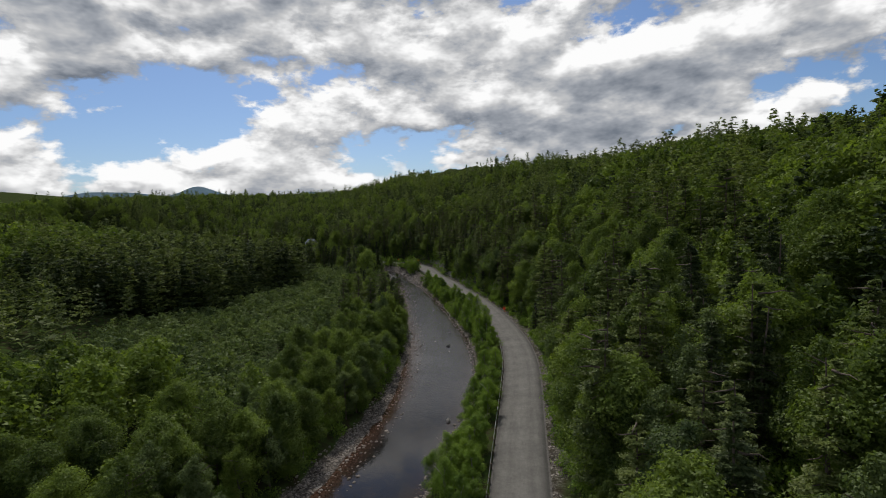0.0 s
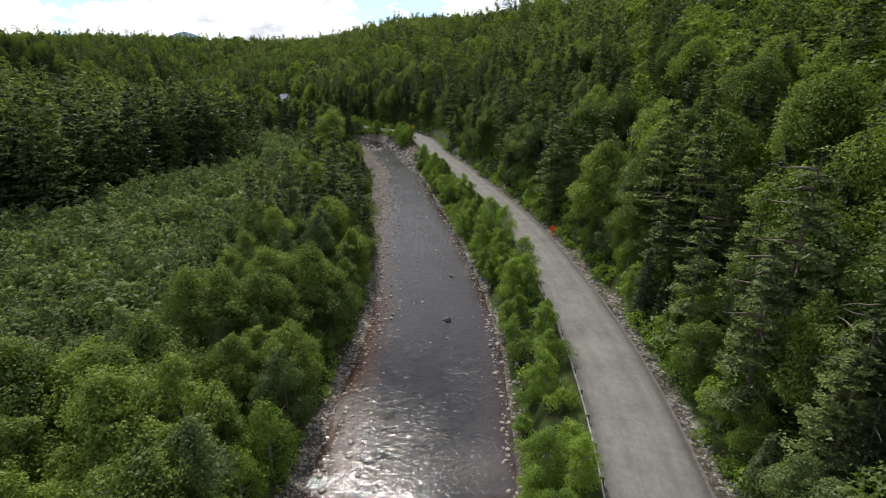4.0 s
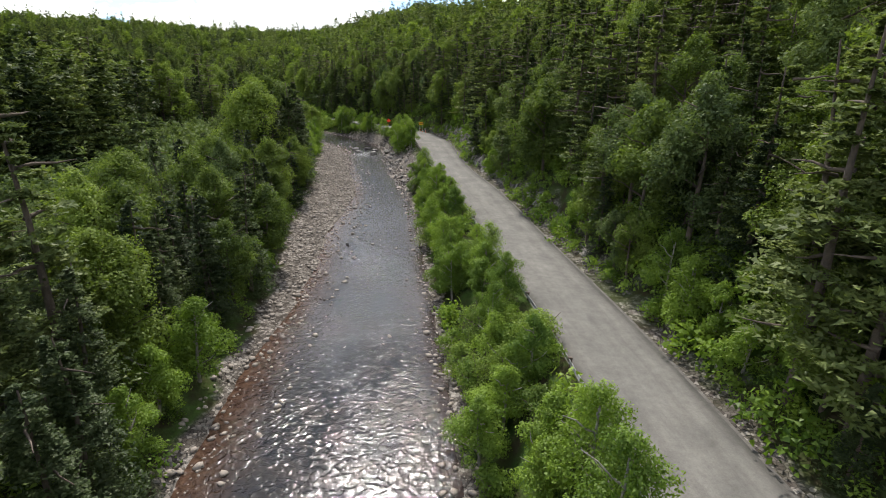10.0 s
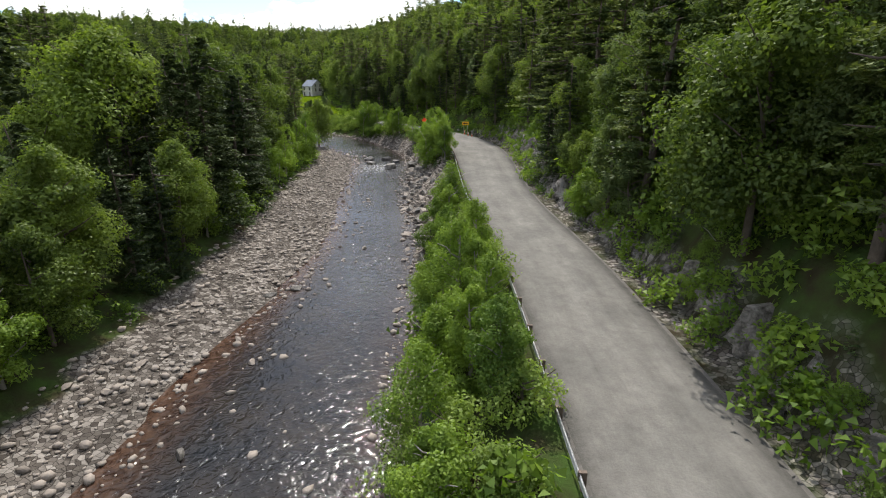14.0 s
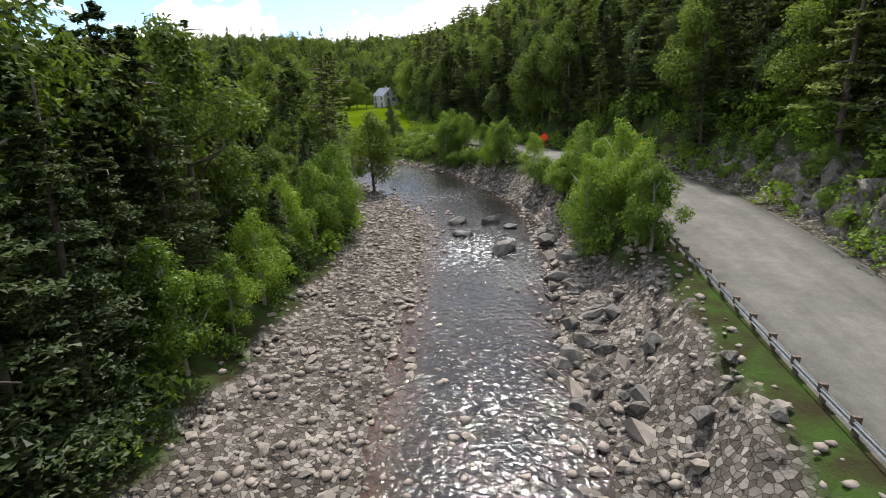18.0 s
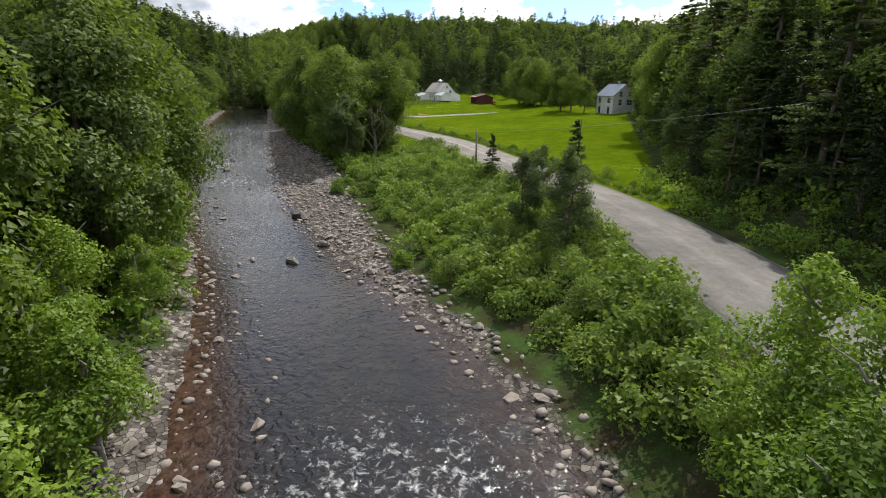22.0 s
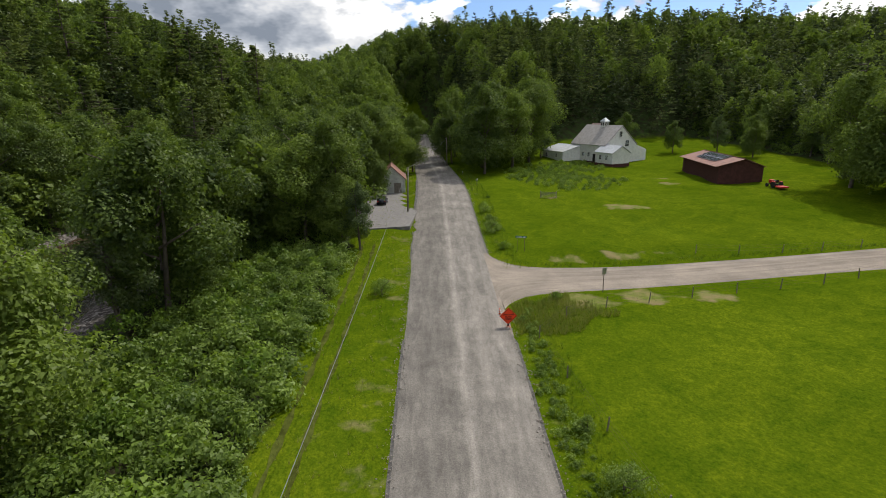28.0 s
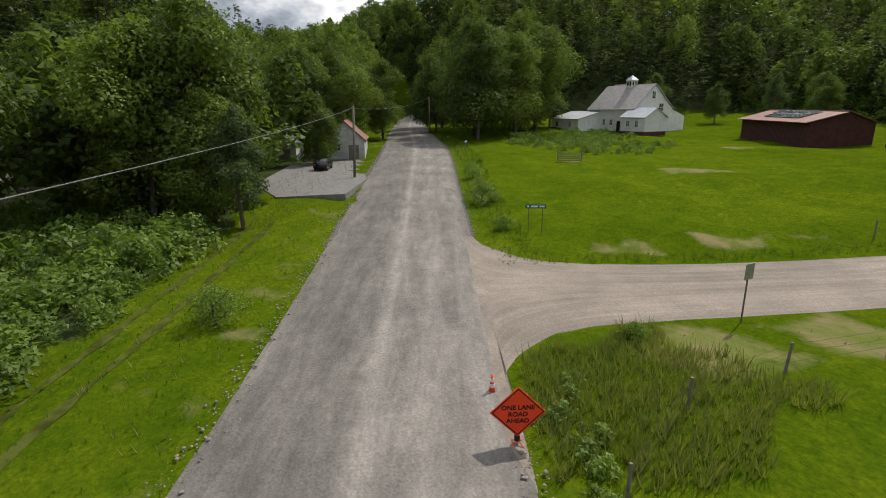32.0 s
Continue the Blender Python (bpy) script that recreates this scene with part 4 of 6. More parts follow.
# ---- signs, poles, fences ----
def diamond_sign(x, y, z, turn, text):
    ob = top_level("roadwork_sign", "orange diamond roadwork sign on a folding stand beside the road", "sign", "roadwork signs")
    ob.matrix_basis = pose(x, y, z, 0, 0, turn)
    s = 1.2

    def board(bm):
        box(bm, s, 0.02, s, (0, 0, -s / 2))
        bmesh.ops.rotate(bm, verts=bm.verts, cent=(0, 0, 0), matrix=Matrix.Rotation(radians(45), 3, "Y"))
        bmesh.ops.translate(bm, verts=bm.verts, vec=(0, 0, 1.45))
    b = piece("board", board, ORANGE, ob)

    def rim(bm):
        for k in range(4):
            box(bm, 1.12, 0.01, 0.03, (0, -0.014, 0.53))
            bm.verts.ensure_lookup_table()
            side = bm.verts[8 * k:8 * k + 8]
            bmesh.ops.rotate(bm, verts=side, cent=(0, 0, 0), matrix=Matrix.Rotation(radians(45 + 90 * k), 3, "Y"))
        bmesh.ops.translate(bm, verts=bm.verts, vec=(0, 0, 1.45))
    piece("border", rim, INK, b)
    if text:
        for k, line in enumerate(text):
            cu = bpy.data.curves.new("lettering", "FONT")
            cu.body, cu.size, cu.align_x, cu.align_y, cu.extrude, cu.offset = line, 0.21, "CENTER", "CENTER", 0.002, 0.006
            t = new("lettering", cu)
            dg = bpy.context.evaluated_depsgraph_get()
            me = bpy.data.meshes.new_from_object(t.evaluated_get(dg))
            bpy.data.objects.remove(t)
            me.materials.clear()
            me.materials.append(INK)
            o = part("lettering", me, b)
            o.matrix_basis = pose(0, -0.016, 1.6 - 0.225 * k, 90, 0, 0)
    piece("brace", lambda bm: [tube(bm, (0, 0.02, 0.5), (0, 0.02, 2.2), 0.015), tube(bm, (-0.75, 0.02, 1.45), (0.75, 0.02, 1.45), 0.012)], INK, ob)
    piece("hub", lambda bm: box(bm, 0.16, 0.14, 0.22, (0, 0.02, 0.42), bevel=0.02), BLACK, ob)
    leg = piece("leg", lambda bm: tube(bm, (0, 0, 0.5), (0.55, -0.6, 0.02), 0.018), ORANGE_CONE, ob, "striped orange leg")
    for k in (1, 2, 3):
        again(leg, pose(0, 0, 0, 0, 0, 90 * k), ob)
    return ob


def arrow_sign(x, y, z, turn):
    ob = top_level("arrow_sign", "yellow sign with a black arrow on two posts", "sign")
    ob.matrix_basis = pose(x, y, z, 0, 0, turn)
    b = piece("board", lambda bm: box(bm, 1.5, 0.03, 0.75, (0, 0, 2.0), bevel=0.01), YELLOW, ob)

    def arrow(bm):
        box(bm, 0.8, 0.01, 0.16, (0.15, -0.022, 2.295))
        prism(bm, [(-0.6, 2.375), (-0.2, 2.6), (-0.2, 2.15)], -0.027, -0.017)
    piece("arrow", arrow, INK, b)
    for s in (-0.5, 0.5):
        piece("post", lambda bm, s=s: box(bm, 0.06, 0.05, 2.8, (s, 0.05, 0)), STEEL, ob)


def cone(x, y, z):
    ob = top_level("traffic_cone", "orange traffic cone with white collars on the road edge", "cone", "traffic cones")
    ob.matrix_basis = pose(x, y, z)
    piece("base", lambda bm: box(bm, 0.4, 0.4, 0.05, bevel=0.02), BLACK, ob)
    b = piece("body", lambda bm: tube(bm, (0, 0, 0.05), (0, 0, 0.9), 0.15, 0.035, 12), ORANGE_CONE, ob, smooth_=True)
    for z0, r in ((0.42, 0.108), (0.63, 0.079)):
        piece("collar", lambda bm, z0=z0, r=r: tube(bm, (0, 0, z0), (0, 0, z0 + 0.13), r, r - 0.017, 12), SIGN_WHITE, b)
    return ob


def pole(x, y, h, lean_x=0.0, lean_y=0.0, label="grey wooden utility pole carrying a cable"):
    z = zat(x, y)
    ob = top_level("utility_pole", label, "pole", "roadside poles")
    ob.matrix_basis = pose(x, y, z)
    piece("shaft", lambda bm: tube(bm, (0, 0, -0.5), (lean_x, lean_y, h), 0.17, 0.11, 10), WOOD_GREY, ob, smooth_=True)
    piece("insulator", lambda bm: [tube(bm, (lean_x, lean_y, h - 0.35), (lean_x - 0.25, lean_y - 0.1, h - 0.3), 0.03), tube(bm, (lean_x - 0.25, lean_y - 0.1, h - 0.34), (lean_x - 0.25, lean_y - 0.1, h - 0.18), 0.05)], STEEL, ob)
    return Vector((x + lean_x - 0.25, y + lean_y - 0.1, z + h - 0.3))


def wire(name, pts, sag, label):
    def build(bm):
        for a, b in zip(pts[:-1], pts[1:]):
            last = Vector(a)
            for k in range(1, 13):
                t = k / 12
                p = Vector(a).lerp(Vector(b), t) - Vector((0, 0, sag * 4 * t * (1 - t)))
                tube(bm, last, p, 0.015, 0.015, 5)
                last = p
    bm = bmesh.new()
    build(bm)
    me = bpy.data.meshes.new(name)
    bm.to_mesh(me)
    bm.free()
    me.materials.append(CABLE)
    tagged(new(name, me), label, "cable")


def offset_line(line, off):
    tan = np.gradient(line[:, :2], axis=0)
    tan /= np.linalg.norm(tan, axis=1)[:, None]
    return line[:, :2] + np.stack([tan[:, 1], -tan[:, 0]], 1) * np.asarray(off).reshape(-1, 1)


def even(pts, step):
    """Points at even distances along a polyline, with their headings."""
    d = np.r_[0, np.cumsum(np.linalg.norm(np.diff(pts[:, :2], axis=0), axis=1))]
    s = np.arange(0, d[-1], step)
    p = np.stack([np.interp(s, d, pts[:, k]) for k in range(pts.shape[1])], 1)
    a = np.degrees(np.arctan2(*np.gradient(p[:, :2], axis=0).T[::-1]))
    return p, a


def guard_rail():
    ob = top_level("guard_rail", "weathered steel guard rail on posts between road and river", "guard rail")
    line = np.concatenate([offset_line(RD, -(RD[:, 3] + 0.5)), RD[:, 2:3]], 1)
    line = line[(line[:, 1] > -60) & (line[:, 1] < 292)]
    p, ang = even(line, 2.0)
    post = piece("post", lambda bm: [box(bm, 0.17, 0.2, 1.15, (0, -0.2, -0.4), bevel=0.015), box(bm, 0.15, 0.12, 0.36, (0, -0.04, 0.4))], RUST, ob)
    prof = [(0.0, 0.36), (0.06, 0.41), (0.06, 0.46), (0.0, 0.51), (0.0, 0.56), (0.06, 0.61), (0.06, 0.66), (0.0, 0.71), (-0.012, 0.71), (0.045, 0.66), (0.045, 0.61), (-0.012, 0.56), (-0.012, 0.51), (0.045, 0.46), (0.045, 0.41), (-0.012, 0.36)]
    rail = piece("rail", lambda bm: prism(bm, prof, -1.03, 1.03, Matrix.Rotation(radians(90), 4, "Z") @ Matrix.Scale(-1, 4, (1, 0, 0))), STEEL, ob)
    for k, ((x, y, z), a) in enumerate(zip(p, ang)):
        m = pose(x, y, z - 0.03, 0, 0, a)
        nxt = p[min(k + 1, len(p) - 1)]
        slope = math.degrees(math.atan2(nxt[2] - z, 2.0))
        r = pose(*(np.array((x, y, z - 0.03)) + (nxt - (x, y, z)) / 2), 0, -slope, a)
        if k == 0:
            post.matrix_basis, rail.matrix_basis = m, r
        else:
            again(rail, r, ob)
            if k % 2 == 0 or y > 190:
                again(post, m, ob)


def wire_fence(name, label, pts, step, h=1.2):
    ob = top_level(name, label, "fence")
    p, a = even(np.array(pts, float), step)
    post = None
    rnd = random.Random(3)
    zs = [zat(x, y) for x, y in p]
    for (x, y), z in zip(p, zs):
        m = pose(x, y, z - 0.1, rnd.uniform(-5, 5), rnd.uniform(-5, 5), rnd.uniform(0, 90))
        if post is None:
            post = piece("post", lambda bm: tube(bm, (0, 0, -0.3), (0, 0, h + 0.1), 0.06, 0.05, 7), WOOD_GREY, ob)
            post.matrix_basis = m
        else:
            again(post, m, ob)
    for k in range(len(p) - 1):
        A, B = (*p[k], zs[k]), (*p[k + 1], zs[k + 1])
        piece("wire", lambda bm, A=A, B=B: [tube(bm, (A[0], A[1], A[2] + f * h), (B[0], B[1], B[2] + f * h), 0.006, 0.006, 3) for f in (0.35, 0.65, 0.95)], RUST, ob)


# ---- vehicles and yard ----
def car(x, y, turn):
    z = LOT_Z + 0.04
    ob = top_level("car", "black hatchback car parked on the gravel lot", "car")
    ob.matrix_basis = pose(x, y, z, 0, 0, turn)
    side = [(-2.15, 0.35), (-2.2, 0.75), (-2.0, 0.98), (-1.9, 1.05), (-1.3, 1.45), (0.3, 1.48), (1.05, 1.0), (1.95, 0.82), (2.2, 0.6), (2.15, 0.3), (1.7, 0.25), (-1.7, 0.25)]

    def body(bm):
        prism(bm, side, -0.86, 0.86)
        bmesh.ops.bevel(bm, geom=[e for e in bm.edges], offset=0.06, segments=2, affect="EDGES")
        for v in bm.verts:
            if v.co.z > 1.05:
                v.co.y *= 0.82
    b = piece("body", body, BLACK_PAINT, ob, smooth_=True)
    piece("windscreen", lambda bm: box(bm, 0.03, 1.3, 0.72, (0.74, 0, 1.0), (0, -52, 0)), DARK_GLASS, b)
    piece("rear_window", lambda bm: box(bm, 0.03, 1.2, 0.55, (-1.66, 0, 1.1), (0, 52, 0)), DARK_GLASS, b)
    for s in (-1, 1):
        piece("side_window", lambda bm, s=s: prism(bm, [(-1.4, 1.08), (-1.1, 1.38), (0.2, 1.4), (0.75, 1.06)], s * 0.8 - 0.02, s * 0.8 + 0.02), DARK_GLASS, b)
        piece("headlight", lambda bm, s=s: box(bm, 0.08, 0.36, 0.14, (2.12, s * 0.6, 0.62), bevel=0.03), SIGN_WHITE, b)
        piece("tail_light", lambda bm, s=s: box(bm, 0.08, 0.26, 0.2, (-2.14, s * 0.66, 0.72), bevel=0.03), RED_PAINT, b)
    for wx in (-1.35, 1.35):
        for s in (-1, 1):
            w = piece("wheel", lambda bm, wx=wx, s=s: tube(bm, (wx, s * 0.66, 0.32), (wx, s * 0.88, 0.32), 0.32, 0.32, 20), BLACK, ob)
            piece("rim", lambda bm, wx=wx, s=s: tube(bm, (wx, s * 0.86, 0.32), (wx, s * 0.895, 0.32), 0.2, 0.18, 12), STEEL, w)


def tractor(x, y, turn):
    z = zat(x, y)
    ob = top_level("tractor", "small red tractor with a mower beside the barn", "tractor")
    ob.matrix_basis = pose(x, y, z, 0, 0, turn)
    piece("bonnet", lambda bm: box(bm, 1.5, 0.7, 0.7, (0.9, 0, 0.7), bevel=0.08), RED_PAINT, ob)
    piece("chassis", lambda bm: box(bm, 2.6, 0.5, 0.4, (0.2, 0, 0.4), bevel=0.04), INK, ob)
    piece("seat", lambda bm: [box(bm, 0.5, 0.5, 0.12, (-0.4, 0, 1.0), bevel=0.04), box(bm, 0.12, 0.5, 0.5, (-0.65, 0, 1.1), bevel=0.04)], BLACK, ob)
    piece("fender", lambda bm: box(bm, 0.9, 0.35, 0.12, (-0.6, -0.75, 1.15), bevel=0.05), RED_PAINT, ob)
    piece("fender", lambda bm: box(bm, 0.9, 0.35, 0.12, (-0.6, 0.75, 1.15), bevel=0.05), RED_PAINT, ob)
    piece("deck", lambda bm: box(bm, 1.9, 1.7, 0.3, (-2.2, 0, 0.25), bevel=0.08), RED_PAINT, ob, "red mower deck")
    for wx, r in ((-0.6, 0.6), (1.3, 0.36)):
        for s in (-1, 1):
            piece("wheel", lambda bm, wx=wx, s=s, r=r: tube(bm, (wx, s * 0.6, r), (wx, s * 0.9, r), r, r, 18), BLACK, ob)
    piece("steering_wheel", lambda bm: tube(bm, (0.1, 0, 1.3), (0.06, 0, 1.36), 0.2, 0.2, 14), INK, ob)


def small_signs():
    # green street sign on two posts
    x, y = STREET
    ob = top_level("street_sign", "green street name sign on two thin posts in the grass", "sign")
    ob.matrix_basis = pose(x, y, zat(x, y), 0, 0, 52)
    b = piece("board", lambda bm: box(bm, 1.5, 0.03, 0.3, (0, 0, 1.9), bevel=0.01), SIGN_GREEN, ob)
    for bx, bw in ((-0.55, 0.16), (-0.1, 0.5), (0.45, 0.36)):
        piece("bar", lambda bm, bx=bx, bw=bw: box(bm, bw, 0.01, 0.12, (bx, -0.022, 1.99)), SIGN_WHITE, b)
    for s in (-0.5, 0.5):
        piece("post", lambda bm, s=s: box(bm, 0.05, 0.05, 2.0, (s, 0.04, -0.1)), RUST, ob)
    # sign on the lane, seen edge-on and from behind
    x, y = LANESIGN
    ob = top_level("lane_sign", "grey-backed rectangular sign on a single post by the lane", "sign")
    ob.matrix_basis = pose(x, y, zat(x, y), 0, 0, 86)
    piece("board", lambda bm: box(bm, 0.6, 0.03, 0.75, (0, 0, 2.1), bevel=0.01), STEEL, ob)
    piece("post", lambda bm: box(bm, 0.06, 0.05, 2.95, (0, 0.04, -0.1)), RUST, ob)
    # garden gate
    x, y = GATE
    ob = top_level("garden_gate", "grey wooden gate at the edge of the garden", "gate")
    ob.matrix_basis = pose(x, y, zat(x, y), 0, 0, 40)
    for s in (-1.5, 1.5):
        piece("post", lambda bm, s=s: box(bm, 0.16, 0.16, 1.6, (s, 0, -0.2), bevel=0.02), WOOD_GREY, ob)
    for k in range(5):
        piece("bar", lambda bm, k=k: box(bm, 2.8, 0.05, 0.1, (0, 0, 0.15 + 0.24 * k)), WOOD_GREY, ob)
    # mailbox
    x, y = MAILBOX
    ob = top_level("mailbox", "grey mailbox on a wooden post by the road", "mailbox")
    ob.matrix_basis = pose(x, y, zat(x, y), 0, 0, 30)
    piece("post", lambda bm: box(bm, 0.1, 0.1, 1.2, (0, 0, -0.1), bevel=0.01), WOOD_GREY, ob)
    piece("box", lambda bm: [box(bm, 0.28, 0.55, 0.2, (0, 0, 1.1)), tube(bm, (0, -0.275, 1.3), (0, 0.275, 1.3), 0.14, 0.14, 14)], STEEL, ob)
    # white road markers
    for x, y in MARKERS:
        ob = top_level("road_marker", "thin roadside marker stake with a white top", "marker", "road markers")
        ob.matrix_basis = pose(x, y, zat(x, y))
        piece("stake", lambda bm: box(bm, 0.06, 0.06, 1.1, (0, 0, -0.1)), RUST, ob)
        piece("cap", lambda bm: box(bm, 0.1, 0.03, 0.25, (0, -0.04, 0.8)), SIGN_WHITE, ob)


def parking_lot():
    pts = LOTPOLY
    me = bpy.data.meshes.new("parking_lot")
    bm = bmesh.new()
    top = [bm.verts.new((x, y, LOT_Z + 0.03)) for x, y in pts]
    low = [bm.verts.new((x, y, LOT_Z - 1.2)) for x, y in pts]
    bm.faces.new(top)
    for i in range(len(pts)):
        j = (i + 1) % len(pts)
        bm.faces.new((top[j], top[i], low[i], low[j]))
    bmesh.ops.recalc_face_normals(bm, faces=bm.faces)
    bm.to_mesh(me)
    bm.free()
    me.materials.append(LOT)
    tagged(new("parking_lot", me), "grey gravel parking lot beside the road", "parking lot", kind="structure")


FARM, FARM_TURN = (-303.2, 483.4), -6.0
GREY, GREY_TURN = (-149.0, 424.0), 65.0 - 90.0
BARN, BARN_TURN = (-274.9, 482.2), -37.4
GARAGE, GARAGE2 = (-299.0, 411.0), (-303.0, 401.0)
STREET, LANESIGN, GATE, MAILBOX = (-245.0, 405.6), (-228.6, 404.0), (-266.5, 429.5), (-287.0, 426.5)
POLE_A = (-111.2, 323.8)
MARKERS = [(-89.7, 332.0), (-137.0, 349.5), (-300.0, 431.0)]
LOTPOLY = [(-263, 397.5), (-265, 391.5), (-275, 391.5), (-293, 400), (-297, 409.5), (-290, 413), (-276, 406)]

white_farmhouse()
grey_house()
red_barn()
garages()
parking_lot()
car(-284.0, 402.0, 150)
tractor(-246.0, 470.5, 150)
diamond_sign(23.4, 107.1, 4.3, 0, ())
diamond_sign(-40.7, 284.2, 6.9, 20, ())
diamond_sign(-227.3, 390.0, 5.0, 62, ("ONE LANE", "ROAD", "AHEAD"))
arrow_sign(-24.3, 262.0, 7.2, 20)
for cx, cy in ((-25.6, 267.3), (-24.1, 264.4), (-22.9, 263.0)):
    cone(cx, cy, zat(cx, cy) + 0.14)
cone(-230.0, 391.0, 5.2)
heads = [pole(-318.0, 437.0, 8.0), pole(-274.0, 402.6, 8.2, 0.4, 0.2), pole(-197.6, 360.2, 8.4, -0.35, 0.1), pole(POLE_A[0], POLE_A[1], 6.5, label="short grey pole beside the road carrying a cable"), pole(-58.0, 322.0, 7.0)]
wire("cable", heads, 0.8, "grey cable slung along the road between poles")
small_signs()
guard_rail()
wire_fence("pasture_fence", "wooden posts and sagging wire round the pasture corner", [(-224.0, 391.0), (-226.0, 397.0), (-223.0, 408.0), (-216.0, 424.0), (-212.0, 440.0)], 5.0)
wire_fence("field_fence", "old post and wire fence along the field edge", [(-224.0, 391.0), (-205.0, 383.0), (-180.0, 371.0), (-150.0, 356.0), (-125.0, 346.0)], 7.0, 1.0)
wire_fence("lawn_fence", "wooden fence posts along the lawn beside the lane", [(-231.2, 424.0), (-227.5, 428.6), (-224.5, 432.6), (-219.0, 443.5)], 5.3)


# ---- plants ----
import collections


def unit(v):
    return v / np.maximum(np.linalg.norm(v, axis=-1, keepdims=True), 1e-6)


def leaves(centre, normal, size, rnd, aspect=0.62, tri=False):
    """One lozenge-shaped leaf spray at each centre: vertices and faces."""
    n = len(centre)
    side = unit(np.cross(normal, unit(rnd.normal(size=(n, 3)))))
    other = np.cross(unit(normal), side)
    s = np.asarray(size).reshape(-1, 1) * np.ones((n, 1))
    bend = unit(normal) * s * 0.18
    if tri:
        v = np.stack([centre + side * s * 1.15 - bend, centre - side * s * 0.7 + other * s * aspect * 1.15, centre - side * s * 0.7 - other * s * aspect * 1.15 + bend], 1)
        return v.reshape(-1, 3), np.arange(3 * n).reshape(-1, 3)
    v = np.stack([centre + side * s - bend, centre + other * s * aspect + bend * 0.4, centre - side * s - bend, centre - other * s * aspect + bend * 0.4], 1)
    return v.reshape(-1, 3), np.arange(4 * n).reshape(-1, 4)


def broad_crown(seed, h, r, n, size, base=0.25, tri=False):
    """Foliage of a broad-leaved tree: lobes of leaf sprays round a crown, thinner inside."""
    rnd = np.random.RandomState(seed)
    k = max(16, int(18 + 2.2 * r))
    ang, up = rnd.uniform(0, 6.28, k), np.linspace(0.02, 1.0, k) ** 0.8
    width = np.sin(np.clip(up * 0.86 + 0.16, 0, 1) * np.pi) ** 0.7
    rad = width * r * rnd.uniform(0.3, 0.86, k)
    c = np.stack([np.cos(ang) * rad, np.sin(ang) * rad, h * (base + (1 - base) * (up * 0.84 + 0.08))], 1)
    lr = r * rnd.uniform(0.18, 0.42, k) * (0.65 + 0.5 * width)
    which = rnd.choice(k, n, p=lr**2 / (lr**2).sum())
    d = unit(rnd.normal(size=(n, 3)) + (0, 0, 0.25))
    shell = np.where(rnd.rand(n) < 0.82, rnd.uniform(0.7, 1.2, n), rnd.uniform(0.2, 0.8, n))
    p = c[which] + d * (lr[which] * shell)[:, None] * (1, 1, 0.82)
    p += 0.12 * r * np.stack([np.sin(p[:, 2] * 2.1 + seed), np.sin(p[:, 0] * 2.3), np.sin(p[:, 1] * 2.2)], 1) * 0.5
    nor = unit(d * 0.8 + (0, 0, 0.5) + rnd.normal(size=(n, 3)) * 0.5)
    return leaves(p, nor, size * rnd.uniform(0.6, 1.25, n), rnd, 0.62, tri)


def pine_crown(seed, h, r, n, size, base=0.28, droop=0.05, gap=1.0, tri=False, boughs=6):
    """Foliage of a conifer: tiers of flat needle sprays on uneven branches."""
    rnd = np.random.RandomState(seed)
    tiers = max(5, int(h / (1.5 * gap)))
    ps, per = [], max(4, int(n / (tiers * boughs)))
    for k in range(tiers):
        f = (k + rnd.uniform(-0.25, 0.25)) / tiers
        z = h * (base + (1 - base) * f)
        for b in range(boughs):
            if rnd.rand() < 0.14:
                continue
            a = rnd.uniform(0, 6.28)
            reach = r * ((1 - f) ** 0.75 * 0.92 + 0.06) * rnd.uniform(0.6, 1.15)
            t = rnd.uniform(0.25, 1.0, per) ** 0.8
            side = rnd.normal(0, 0.19, per) * reach * (0.4 + t)
            x, y = np.cos(a) * t * reach - np.sin(a) * side, np.sin(a) * t * reach + np.cos(a) * side
            zb = z + rnd.uniform(-0.55, 0.55) * h * (1 - base) / tiers
            ps.append(np.stack([x, y, zb + reach * (0.22 * t**2 - droop * 6 * t) + rnd.normal(0, 0.07, per)], 1))
    p = np.concatenate(ps)
    nor = unit(rnd.normal(size=p.shape) * 0.35 + (0, 0, 1))
    return leaves(p, nor, size * rnd.uniform(0.65, 1.25, len(p)), rnd, 0.42, tri)


def limb(a, b, ra, rb, sides=6, bend=0.0, seed=0):
    """A tapered round limb from a to b."""
    a, b = np.array(a, float), np.array(b, float)
    d = unit(b - a)
    u = unit(np.cross(d, (0.31, 0.77, 0.13)))
    w = np.cross(d, u)
    rings, n = [], 4
    rnd = np.random.RandomState(seed)
    for i in range(n):
        t = i / (n - 1)
        c = a + (b - a) * t + (u * rnd.normal() + w * rnd.normal()) * bend * np.sin(t * np.pi)
        ang = np.arange(sides) * 2 * np.pi / sides
        rings.append(c + (np.cos(ang)[:, None] * u + np.sin(ang)[:, None] * w) * (ra + (rb - ra) * t))
    i = np.arange(n * sides).reshape(n, sides)
    f = np.stack([i[:-1], np.roll(i, -1, 1)[:-1], np.roll(i, -1, 1)[1:], i[1:]], -1).reshape(-1, 4)
    return np.concatenate(rings), f


def joined(pieces):
    vs, fs, at = [], [], 0
    for v, f in pieces:
        vs.append(v)
        fs.append(f + at)
        at += len(v)
    return np.concatenate(vs), np.concatenate(fs)


